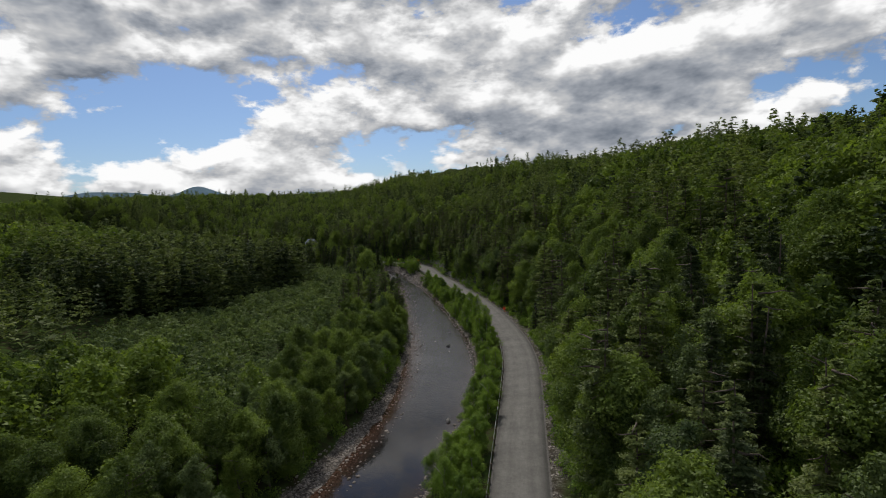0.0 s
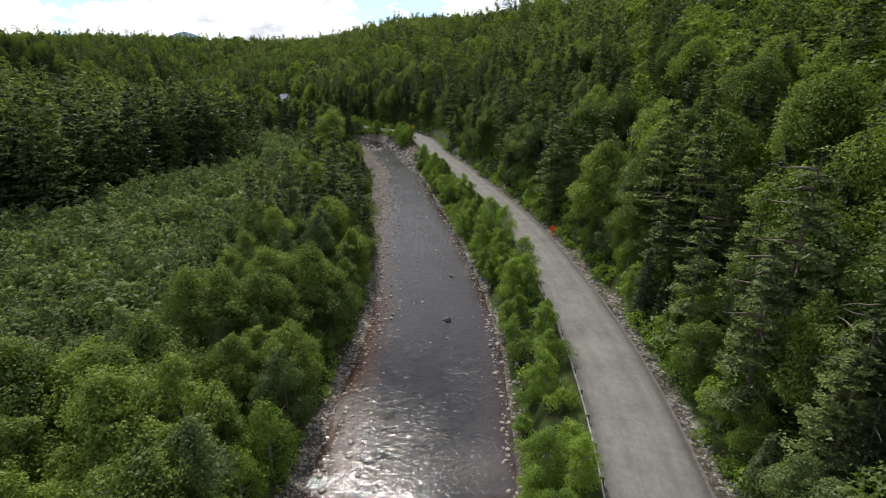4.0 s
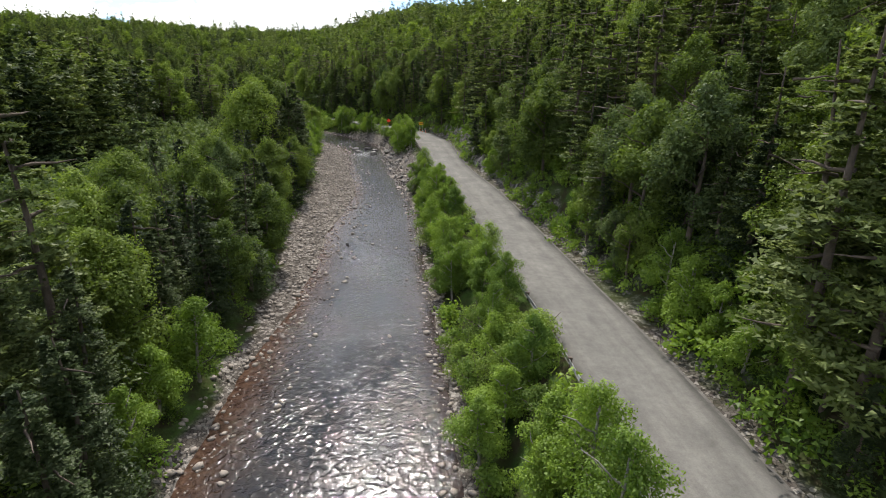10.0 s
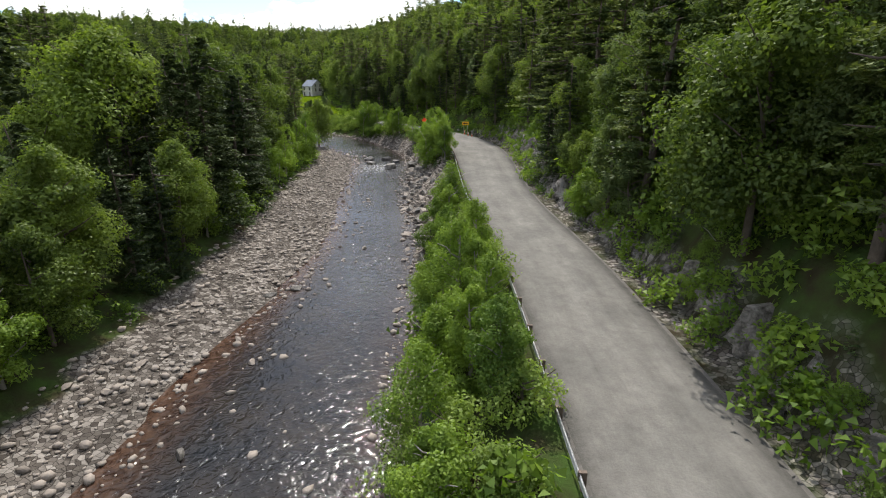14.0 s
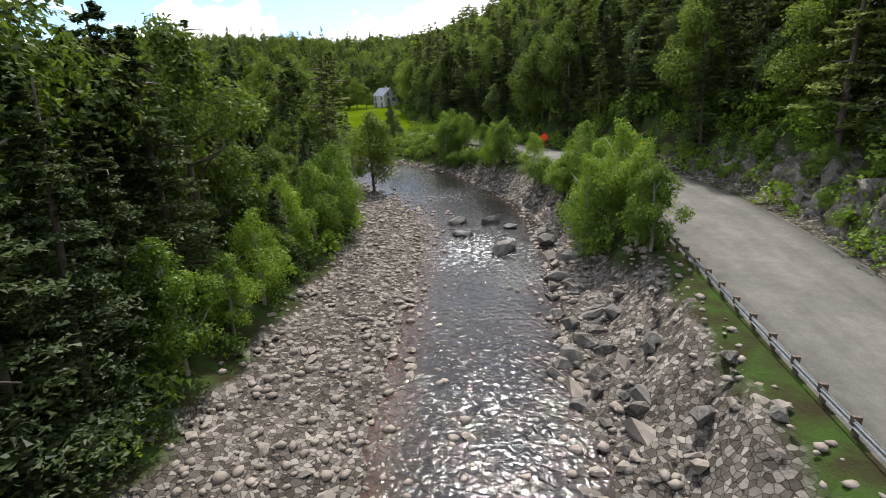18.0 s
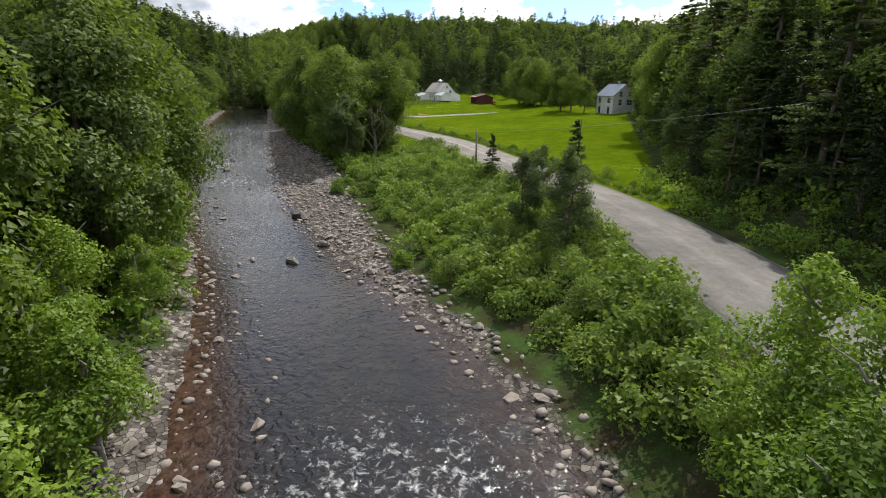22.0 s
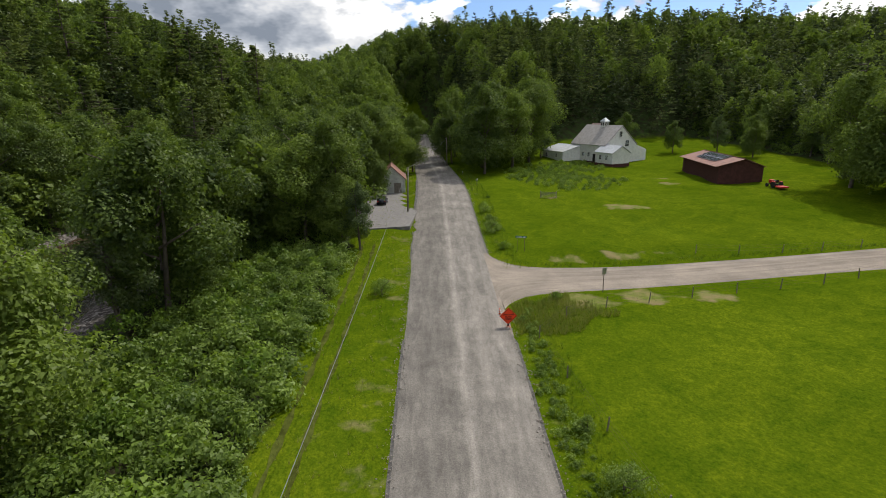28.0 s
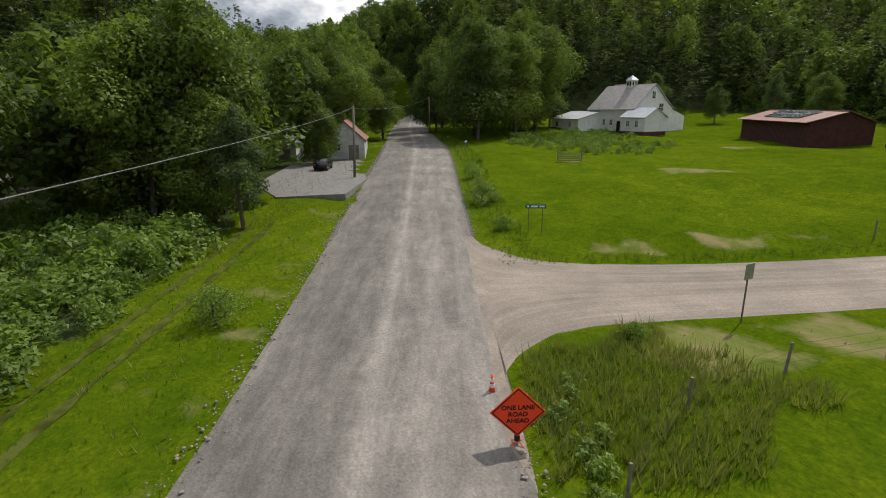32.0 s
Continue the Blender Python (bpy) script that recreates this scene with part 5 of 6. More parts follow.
def trunk_of(seed, h, r, top=0.8, limbs=7, spread_=0.5, start=0.35):
    rnd = np.random.RandomState(seed + 77)
    out = [limb((0, 0, -0.6), (rnd.normal() * 0.02 * h, rnd.normal() * 0.02 * h, h * top), 0.016 * h + 0.05, 0.05, 7, 0.12, seed)]
    for k in range(limbs):
        z = h * (start + (top - start) * (k + 0.3) / limbs)
        a, ln = rnd.uniform(0, 6.28), r * rnd.uniform(0.5, 0.85)
        out.append(limb((0, 0, z), (np.cos(a) * ln, np.sin(a) * ln, z + ln * spread_), 0.006 * h + 0.03, 0.02, 5, 0.1, seed + k))
    return joined(out)


def plant(name, label, category, group, crown, trunk, leaf, bark):
    ob = top_level(name, label, category, group)
    part("trunk", mesh_of("trunk", *trunk, [bark], True), ob)
    part("crown", mesh_of("crown", *crown, [leaf]), ob)
    return ob


KINDS = {}
for s in range(7):
    h, r = 13 + 1.4 * (s % 4), 4.0 + 0.35 * (s % 3)
    KINDS["broad", s] = (h, lambda s=s, h=h, r=r: plant("broadleaf_tree", "tall green broad-leaved tree with a full leafy crown", "tree", "valley trees", broad_crown(s, h, r, 12500, 0.152, 0.1, True), trunk_of(s, h, r), LEAF if s % 3 else LEAF_DULL, BARK))
for s in range(2):
    h, r = 17 + s, 6.4
    KINDS["maple", s] = (h, lambda s=s, h=h, r=r: plant("maple_tree", "large spreading maple with dense dark green foliage", "tree", "valley trees", broad_crown(15 + s, h, r, 21000, 0.185, 0.04, True), trunk_of(15 + s, h, r, 0.75, 9, 0.6, 0.25), LEAF, BARK))
for s in range(5):
    h, r = 19 + 1.5 * (s % 3), 4.4 - 0.3 * (s % 2)
    KINDS["pine", s] = (h, lambda s=s, h=h, r=r: plant("pine_tree", "tall white pine with tiered grey-green boughs", "tree", "valley trees", pine_crown(20 + s, h, r, 9500, 0.235, 0.18, 0.05, 0.8, True), trunk_of(s, h, r, 0.97, 12, 0.05, 0.12), NEEDLE, BARK))
for s in range(4):
    h, r = 14 + 1.3 * (s % 3), 3.6
    KINDS["hemlock", s] = (h, lambda s=s, h=h, r=r: plant("hemlock_tree", "dark green hemlock with drooping boughs", "tree", "valley trees", pine_crown(40 + s, h, r, 13000, 0.172, 0.02, 0.06, 0.5, True, 9), trunk_of(s, h, r, 0.97, 4, -0.1, 0.1), NEEDLE_DARK, BARK))
for s in range(4):
    h, r = 6.0 + 0.8 * s, 2.1 + 0.2 * s
    KINDS["sapling", s] = (h, lambda s=s, h=h, r=r: plant("sapling", "bright green young tree on the river bank", "tree", "bank saplings", broad_crown(60 + s, h, r, 7000, 0.097, 0.05, True), trunk_of(60 + s, h, r, 0.8, 5, 0.8, 0.15), SHRUB, BARK_PALE))
for s in range(4):
    h, r = 1.7 + 0.4 * s, 1.4 + 0.25 * s
    KINDS["bush", s] = (h, lambda s=s, h=h, r=r: plant("bush", "low green leafy bush", "bush", "bushes", broad_crown(80 + s, h, r, 2300, 0.086, 0.0, True), trunk_of(80 + s, h, r, 0.6, 4, 0.8, 0.05), WEED if s % 2 else SHRUB, BARK))
MADE = {}


def grow(kind, x, y, z, scale=1.0, turn=None, rnd=random):
    """Place one plant of a kind: the first is built, the rest are copies."""
    s = rnd.choice([k[1] for k in KINDS if k[0] == kind])
    turn = rnd.uniform(0, 6.28) if turn is None else turn
    m = Matrix.LocRotScale((x, y, z), Euler((rnd.uniform(-0.04, 0.04), rnd.uniform(-0.04, 0.04), turn)), (scale,) * 3)
    if (kind, s) not in MADE:
        MADE[kind, s] = KINDS[kind, s][1]()
        MADE[kind, s].matrix_basis = m
        return MADE[kind, s]
    ob = copy_thing(MADE[kind, s], Matrix())
    ob.matrix_basis = m
    return ob


# Light forms for the woods beyond
LIGHT = {}
for s in range(4):
    LIGHT["broad", 0, s] = broad_crown(100 + s, 15, 4.4, 850, 0.43, 0.2, True)
    LIGHT["broad", 1, s] = broad_crown(110 + s, 15, 4.8, 270, 0.73, 0.35, True)
    LIGHT["broad", 2, s] = broad_crown(120 + s, 15, 6.2, 115, 1.12, 0.5, True)
    LIGHT["pine", 0, s] = pine_crown(130 + s, 20, 4.2, 650, 0.5, 0.15, 0.05, 1.0, True)
    LIGHT["pine", 1, s] = pine_crown(140 + s, 20, 4.0, 270, 0.75, 0.3, 0.05, 1.4, True)
    LIGHT["pine", 2, s] = pine_crown(150 + s, 20, 4.2, 115, 1.0, 0.5, 0.03, 1.8, True)
    LIGHT["hemlock", 0, s] = pine_crown(160 + s, 15, 3.5, 680, 0.5, 0.05, 0.06, 0.85, True)
    LIGHT["hemlock", 1, s] = pine_crown(170 + s, 15, 3.6, 280, 0.75, 0.15, 0.06, 1.2, True)
    LIGHT["hemlock", 2, s] = pine_crown(180 + s, 15, 3.9, 115, 1.0, 0.4, 0.04, 1.5, True)
    LIGHT["maple", 0, s] = broad_crown(220 + s, 17, 6.0, 1500, 0.42, 0.1, True)
    LIGHT["weed", 0, s] = broad_crown(200 + s, 2.3, 2.0, 520, 0.165, 0.0, True)
    LIGHT["weed", 1, s] = broad_crown(205 + s, 2.3, 2.0, 210, 0.25, 0.0, True)
    LIGHT["under", 0, s] = broad_crown(210 + s, 2.6, 1.9, 230, 0.195, 0.0, True)
    LIGHT["fir", 0, s] = pine_crown(230 + s, 4.4, 1.45, 150, 0.3, 0.02, 0.05, 0.42, True)
    LIGHT["young", 0, s] = broad_crown(190 + s, 3.6, 1.9, 170, 0.3, 0.0, True)


def wood(name, label, rows, mats):
    """One mesh of many far trees. rows: kind, level, x, y, z, scale; mats: kind to material."""
    names = sorted({r[0] for r in rows})
    vs, fs, ms, ts, at = [], [], [], [], 0
    rnd = np.random.RandomState(len(rows))
    for kind, level, x, y, z, sc in rows:
        v, f = LIGHT[kind, level, rnd.randint(4)]
        a = rnd.uniform(0, 6.28)
        c, s = np.cos(a) * sc, np.sin(a) * sc
        vs.append(np.stack([v[:, 0] * c - v[:, 1] * s + x, v[:, 0] * s + v[:, 1] * c + y, v[:, 2] * sc * rnd.uniform(0.85, 1.15) + z], 1).astype(np.float32))
        fs.append(f + at)
        ms.append(np.full(len(f), names.index(kind)))
        ts.append(np.full(len(v), rnd.rand()))
        at += len(v)
    me = mesh_of(name, np.concatenate(vs), np.concatenate(fs), [mats[k] for k in names], False, np.concatenate(ms))
    paint(me, "tone", np.repeat(np.concatenate(ts)[:, None], 3, 1))
    return tagged(new(name, me), label, "woods", kind="stuff")


MATS = {"maple": WOOD_LEAF, "weed": WOOD_WEED, "under": WOOD_SHRUB, "broad": WOOD_LEAF, "pine": WOOD_PINE, "hemlock": WOOD_HEMLOCK, "young": WOOD_DULL, "fir": WOOD_DULL}


def scatter(x0, x1, y0, y1, step, seed):
    rnd = np.random.RandomState(seed)
    X, Y = np.meshgrid(np.arange(x0, x1, step), np.arange(y0, y1, step))
    return X.ravel() + rnd.uniform(-0.45, 0.45, X.size) * step, Y.ravel() + rnd.uniform(-0.45, 0.45, X.size) * step, rnd


def eye_room(X, Y, Z, tall):
    """False where a tree would reach the air that the drone flies through."""
    ok = np.ones(len(X), bool)
    pts = np.array([(e[0], e[1], e[2]) for _, e, _, _ in PATH])
    for a, b in zip(pts[:-1], pts[1:]):
        for t in (0.0, 0.33, 0.66):
            p = a + (b - a) * t
            ok &= (np.hypot(X - p[0], Y - p[1]) > 7.5) | (Z + tall < p[2] - 4)
    return ok


def clear_of(X, Y, places):
    ok = np.ones(len(X), bool)
    for cx, cy, rad in places:
        ok &= np.hypot(X - cx, Y - cy) > rad
    return ok


def in_sight(X, Y, tall=19.0):
    """True where a tree's top can be seen over the land from some stretch of the way."""
    hx, hy = np.arange(-1120.0, 540.0, 20.0), np.arange(-160.0, 1540.0, 20.0)
    H = land(*np.meshgrid(hx, hy))[0].reshape(len(hy), len(hx))

    def high(x, y):
        i, j = np.clip((x - hx[0]) / 20, 0, len(hx) - 1.01), np.clip((y - hy[0]) / 20, 0, len(hy) - 1.01)
        a, b = i.astype(int), j.astype(int)
        u, v = i - a, j - b
        return (H[b, a] * (1 - u) + H[b, a + 1] * u) * (1 - v) + (H[b + 1, a] * (1 - u) + H[b + 1, a + 1] * u) * v

    top, seen = high(X, Y) + tall, np.zeros(len(X), bool)
    for _, e, _, _ in PATH[::max(1, len(PATH) // 12)]:
        free = np.ones(len(X), bool)
        for t in np.linspace(0.12, 0.95, 22):
            free &= high(e[0] + (X - e[0]) * t, e[1] + (Y - e[1]) * t) + 3.0 * (t > 0.5) < e[2] + (top - e[2]) * t
        seen |= free
    return seen


def rows_of_trees(near_things):
    """Trees that line the river's far bank and the foot of the slope by the road."""
    pick = random.Random(31)
    for line, side in ((RIV, -1), (FR, 1)):
        for row in range(2):
            if side < 0:
                base = offset_line(RIV, -(RIV[:, 3] + RIV[:, 4] + 2.2 + 5.0 * row))
            else:
                base = offset_line(FR, np.full(len(FR), 1.8 + 3.6 * row))
            p, _ = even(base, 4.4)
            for q in p:
                x, y = q[0] + pick.uniform(-0.9, 0.9), q[1] + pick.uniform(-0.9, 0.9)
                if y < -50 or x < -340:
                    continue
                if side < 0:
                    if x < -250 and row:
                        continue
                    kind = pick.choice(("broad", "broad", "sapling", "maple") if y < 96 else ("hemlock", "hemlock", "hemlock", "pine") if y < 118 else ("hemlock", "hemlock", "broad", "hemlock") if y < 182 else ("broad", "sapling", "sapling", "broad") if 224 < y < 262 else ("broad", "sapling", "broad", "hemlock") if y > 248 else ("hemlock", "hemlock", "hemlock", "hemlock", "hemlock", "broad"))
                    sc = pick.uniform(0.55, 0.85) if y < 182 else pick.uniform(0.85, 1.25)
                    sc *= 1.3 if 96 < y < 118 else 0.55 if 224 < y < 262 else 0.75 if kind == "maple" else 1.0
                    if row == 0 and pick.random() < (0.75 if -112 < x < -50 else 0.28):
                        kind, sc = "sapling", pick.uniform(0.7, 1.1)
                else:
                    if y > 575 or (160 < y < 280 and row == 0 and not 188 < y < 222):
                        continue
                    kind = pick.choice(("hemlock", "broad", "broad", "sapling") if y < 215 else ("hemlock", "pine", "hemlock", "broad"))
                    sc = (pick.uniform(0.4, 0.65) if row == 0 else pick.uniform(0.6, 0.95)) * (1.25 if y > 215 else 1.0)
                    if kind == "sapling":
                        sc = pick.uniform(0.7, 1.1)
                near_things.append((-40, kind, x, y, float(quick([x], [y])[0][0]), sc))


def GARDEN(X, Y):
    return np.minimum(np.hypot((X + 282) / 17.0, (Y - 447) / 11.0), np.hypot((X + 296) / 9.0, (Y - 462) / 14.0))


def in_stand(X, Y):
    """True inside the stand of tall conifers beyond the old meadow."""
    edge = np.interp(Y, (104, 111, 121, 160, 182, 206), (-120, -105, -92, -89, -80, -79))
    return (Y > 104) & (Y < 206) & (X < edge) & (X > edge - 62)


def place_woods():
    near_things, rows = [], {"near": [], "mid": [], "far": []}
    # level, step, inner and outer distance from the road and river
    for level, step, lo, hi in ((0, 5.8, 0, 70), (1, 7.7, 70, 230), (2, 12.5, 230, 1500)):
        X, Y, rnd = scatter(-1100, 500, -130, 1500, step, 5 + level)
        q = np.minimum(np.abs(along(X, Y, RD[::6])[0]), np.abs(along(X, Y, RIV[::6])[0]))
        q = np.minimum(q, 0.75 * np.hypot(X + 262, Y - 522))
        m = (q >= lo) & (q < hi) & (Y > -130)
        X, Y = X[m], Y[m]
        Z, cov, d = quick(X, Y)
        keep = ((d["fr"] < 320) & (d["fl"] < 320) | (Y > 560)) & ((d["off"] > d["bar"] + 2.0) | (d["fe"] > -8)) & (np.abs(d["dr"]) > d["rw"] + 4.0) & (np.abs(d["dl"]) > d["lw"] + 5) & (cov[:, 0] < 0.5) & (cov[:, 1] < 0.5)
        keep &= (Y + 100 > 0.85 * np.abs(X - 11)) | (Y > 190)
        belt = (d["dv"] > 0) & (d["dr"] < 0)
        keep &= ~(belt & (Y > -60) & (X > -132)) & ~(belt & (d["dr"] > -d["rw"] - 12 - 11 * (X < -212)) & (X > -262))
        keep &= (d["fr"] > 1.5) | (d["dr"] < 0) | (d["fe"] > 0)
        keep &= clear_of(X, Y, CLEAR) & in_sight(X, Y)
        meadow = (d["dv"] < 0) & (d["off"] > 25) & (d["fl"] < -2) & (Y > 20) & (Y < 246)
        keep &= ~meadow & ~in_stand(X, Y)
        keep &= eye_room(X, Y, Z, np.full(len(X), 19.0))
        sp = waves(X, Y, 60, 31) + 0.5 * waves(X, Y, 19, 32) + rnd.normal(0, 0.35, len(X))
        for x, y, z, v, u, f, ok, qq, fl, belt_ in zip(X, Y, Z, sp, rnd.rand(len(X)), d["fr"], keep, q[m], d["fl"], belt):
            if not ok:
                continue
            left = f < 0
            if y < 250 and f > 0 and f < 45 and u < 0.4:
                v += 0.9
            kind = "pine" if v > 0.55 else "hemlock" if v < -0.5 else "broad"
            if left and x > -70 and y < 250:
                kind = ("broad" if u < 0.7 else "maple") if y < 96 else ("hemlock" if u < 0.8 else "pine") if y < 118 else ("hemlock" if u < 0.72 else "broad") if y < 182 else ("hemlock" if u < 0.92 else "broad")
            elif left and y < 260 and fl > -12 and fl < 60:
                kind = "pine" if u < 0.75 else "hemlock"
            if f > 0 and y > 215 and x > -175 and u < 0.7:
                kind = "hemlock" if u < 0.45 else "pine"
            elif x < -150 and y > 440 and u < 0.68:
                kind = "pine" if u < 0.3 else "hemlock"
            elif level == 0 and kind == "broad" and u > 0.72:
                kind = "maple"
            if belt_ and x < -120:
                kind = "maple" if u > 0.5 and level == 0 else "broad"
            sc = (0.72 + 0.5 * u) * (0.85 if kind == "maple" else 1.0)
            if level == 0 and qq < 46:
                near_things.append((qq - (14 if belt_ else 0), kind, x, y, z, sc * ((0.72 if y < 182 else 0.62 if 224 < y < 264 and x > -75 else 1.1) if left else 1.0)))
            else:
                rows[("near", "mid", "far")[level]].append((kind, level, x, y, z - 0.3, sc * 1.05))
    rows_of_trees(near_things)
    eyes = np.array([e for _, e, _, _ in PATH])
    near_things = [(min(np.hypot(eyes[:, 0] - r[2], eyes[:, 1] - r[3])) - (12 if r[0] < -20 else 0), *r[1:]) for r in near_things]
    near_things.sort()
    kept, count = [], collections.Counter()
    for row in near_things:
        count[row[1]] += 1
        if count[row[1]] <= (120 if row[1] == "sapling" else 280):
            kept.append(row)
        else:
            rows["near"].append(("broad" if row[1] == "sapling" else row[1], 0, row[2], row[3], row[4] - 0.3, row[5]))
    near_things = kept
    for k, label in (("near", "mixed green woods above the valley floor"), ("mid", "dense mixed woods on the valley slopes"), ("far", "distant wooded hills")):
        if rows[k]:
            wood("woods", label, rows[k], MATS)
    pick = random.Random(4)
    for _, kind, x, y, z, sc in near_things:
        grow(kind, x, y, z - 0.1, sc, rnd=pick)
    # young growth in the old meadow across the river
    X, Y, rnd = scatter(-150, -10, 15, 250, 2.4, 41)
    Z, cov, d = quick(X, Y)
    m = (d["dv"] < 0) & (d["off"] > 24) & (d["fl"] < 0) & ~in_stand(X, Y)
    wood("young_woods", "low dense young growth in an old meadow", [("fir" if w > 0.1 else "young", 0, x, y, z - 0.2, 0.55 + 1.1 * u**2) for x, y, z, u, w in zip(X[m], Y[m], Z[m], rnd.rand(m.sum()), waves(X[m], Y[m], 24, 17) + rnd.normal(0, 0.4, m.sum()))], MATS)
    X, Y, rnd = scatter(-185, -75, 100, 210, 4.6, 43)
    Z = quick(X, Y)[0]
    m = in_stand(X, Y)
    wood("conifer_stand", "stand of tall dark conifers beyond the old meadow", [("pine" if u > 0.6 else "hemlock", 0, x, y, z - 0.3, (1.0 if u > 0.6 else 1.35) * (0.95 + 0.5 * u)) for x, y, z, u in zip(X[m], Y[m], Z[m], rnd.rand(m.sum()))], MATS)
    # knotweed between river and road, and by the verge
    X, Y, rnd = scatter(-330, -48, 290, 420, 2.1, 61)
    Z, cov, d = quick(X, Y)
    m = (d["dv"] > 0) & (d["dr"] < -d["rw"] - 2.2) & (d["off"] > d["bar"] + 2.5) & (X > -138)
    m |= (d["dr"] < -d["rw"] - 8.5) & (d["dr"] > -d["rw"] - 18 - 6 * (X < -212)) & (X < -138) & (X > -262)
    wood("knotweed", "dense green knotweed thicket beside the road", [("weed", 0, x, y, z - 0.2, 0.6 + 0.6 * u) for x, y, z, u in zip(X[m], Y[m], Z[m], rnd.rand(m.sum()))], MATS)
    # undergrowth at the foot of the slopes and on the far bank
    X, Y, rnd = scatter(-335, 60, -40, 570, 2.35, 71)
    Z, cov, d = quick(X, Y)
    edge = rnd.rand(len(X))
    m = (d["fr"] > -0.6) & (d["fr"] < 26) & ((Y < 420) | (d["fr"] < 12)) & (edge < 0.9) & (cov[:, 0] < 0.5)
    m |= (d["dr"] > d["rw"] + 1.5) & (d["fr"] <= 0) & ((Y < 130) | (X > -90)) & (edge < 0.7)
    m |= (d["dv"] < 0) & (d["off"] > d["bar"] + 0.4) & (d["off"] < d["bar"] + 9) & (edge < 0.8)
    m |= (d["dv"] > 0) & (d["dr"] < -d["rw"] - 10) & (d["off"] > d["bar"] + 1) & (X < -128) & (edge < 0.6)
    m &= clear_of(X, Y, CLEAR)
    wood("undergrowth", "mixed green undergrowth along the slopes and banks", [("under", 0, x, y, z - 0.3, (0.45 + 0.75 * u) * (1.35 if f > 2.5 else 1.0)) for x, y, z, u, f in zip(X[m], Y[m], Z[m], rnd.rand(m.sum()), d["fr"][m])], MATS)
    X, Y, rnd = scatter(-95, 45, -30, 330, 1.7, 73)
    d = quick(X, Y)[2]
    m = (d["fr"] > 1.2) & (d["fr"] < 13) & (rnd.rand(len(X)) < 0.75)
    X, Y = X[m], Y[m]
    wood("slope_growth", "low dark green growth on the slope above the road", [("under" if u > 0.4 else "fir", 0, x, y, z - 0.25, (0.45 if u > 0.4 else 0.3) + 0.5 * u) for x, y, z, u in zip(X, Y, land(X, Y)[0], rnd.rand(len(X)))], MATS)
    # saplings and bushes between river and road, and along the far bank
    X, Y, rnd = scatter(-120, 40, -60, 380, 2.3, 51)
    Z, cov, d = quick(X, Y)
    mid = (d["dv"] > 0) & (d["dr"] < -d["rw"] - 1.6) & (d["off"] > d["bar"] * 0.7 + 0.6) & (Y < 330)
    rows_, made = [], collections.Counter()
    order = rnd.permutation(len(X))
    for i in order:
        x, y, z = X[i], Y[i], Z[i]
        u = rnd.rand()
        bare, lush = 198 < y < 232, 232 <= y < 305 and x > -62
        if not mid[i] or u > (0.16 if bare else 0.95 if lush else 0.8 if x > -56 else 0.25):
            continue
        if u < (0.02 if bare else 0.55 if lush else 0.32) and x > -62 and made["sapling"] < 230:
            made["sapling"] += 1
            grow("sapling", x, y, z, (0.6 if lush else 0.65) + 0.85 * u, rnd=pick)
        elif made["bush"] < 190:
            made["bush"] += 1
            grow("bush", x, y, z, 0.7 + 0.6 * u, rnd=pick)
        else:
            rows_.append(("under", 0, x, y, z - 0.2, 0.5 + 0.8 * u))
    wood("bank_shrubs", "lush green shrubs on the river bank below the road", rows_, MATS)
    # garden growth beside the farmhouse
    X, Y, rnd = scatter(-312, -262, 428, 478, 1.7, 55)
    Z, cov, d = quick(X, Y)
    m = (d["dr"] > d["rw"] + 4) & (GARDEN(X, Y) < 1 + 0.25 * waves(X, Y, 9, 14))
    wood("garden_plants", "rough green garden growth beside the farmhouse lawn", [("weed", 1, x, y, z - 0.15, 0.2 + 0.36 * u**2) for x, y, z, u in zip(X[m], Y[m], Z[m], rnd.rand(m.sum()))], MATS)


place_woods()


# ---- rocks and stones ----
def rock_mesh(name, seed, mat, flat=0.6, n=16):
    """An angular stone: the hull of scattered points."""
    rnd = np.random.RandomState(seed)
    p = unit(rnd.normal(size=(n, 3))) * rnd.uniform(0.8, 1.0, (n, 1)) * (1.0, rnd.uniform(0.6, 0.9), flat)
    bm = bmesh.new()
    for v in p:
        bm.verts.new(v)
    hull = bmesh.ops.convex_hull(bm, input=bm.verts)
    loose = [g for g in hull["geom_interior"] if isinstance(g, bmesh.types.BMVert)]
    bmesh.ops.delete(bm, geom=loose, context="VERTS")
    me = bpy.data.meshes.new(name)
    bm.to_mesh(me)
    bm.free()
    me.materials.append(mat)
    return me


STONES = [rock_mesh("stone", s, STONE, 0.45) for s in range(10)]
BLOCKS = [rock_mesh("rock", 30 + s, (BOULDER, STONE, LEDGE)[s % 3], 0.6, 16) for s in range(10)]
BOULDERS = [rock_mesh("boulder", 70 + s, BOULDER, 0.5, 24) for s in range(6)]
LEDGES = [rock_mesh("rock", 90 + s, LEDGE, 0.8, 14) for s in range(8)]


def put(me, parent, x, y, z, s, rnd, name):
    o = new(name, me)
    o.parent = parent
    o.matrix_basis = Matrix.LocRotScale((x, y, z), Euler((rnd.uniform(-0.25, 0.25), rnd.uniform(-0.25, 0.25), rnd.uniform(0, 6.28))), (s, s * rnd.uniform(0.7, 1.2), s * rnd.uniform(0.7, 1.1)))
    return o


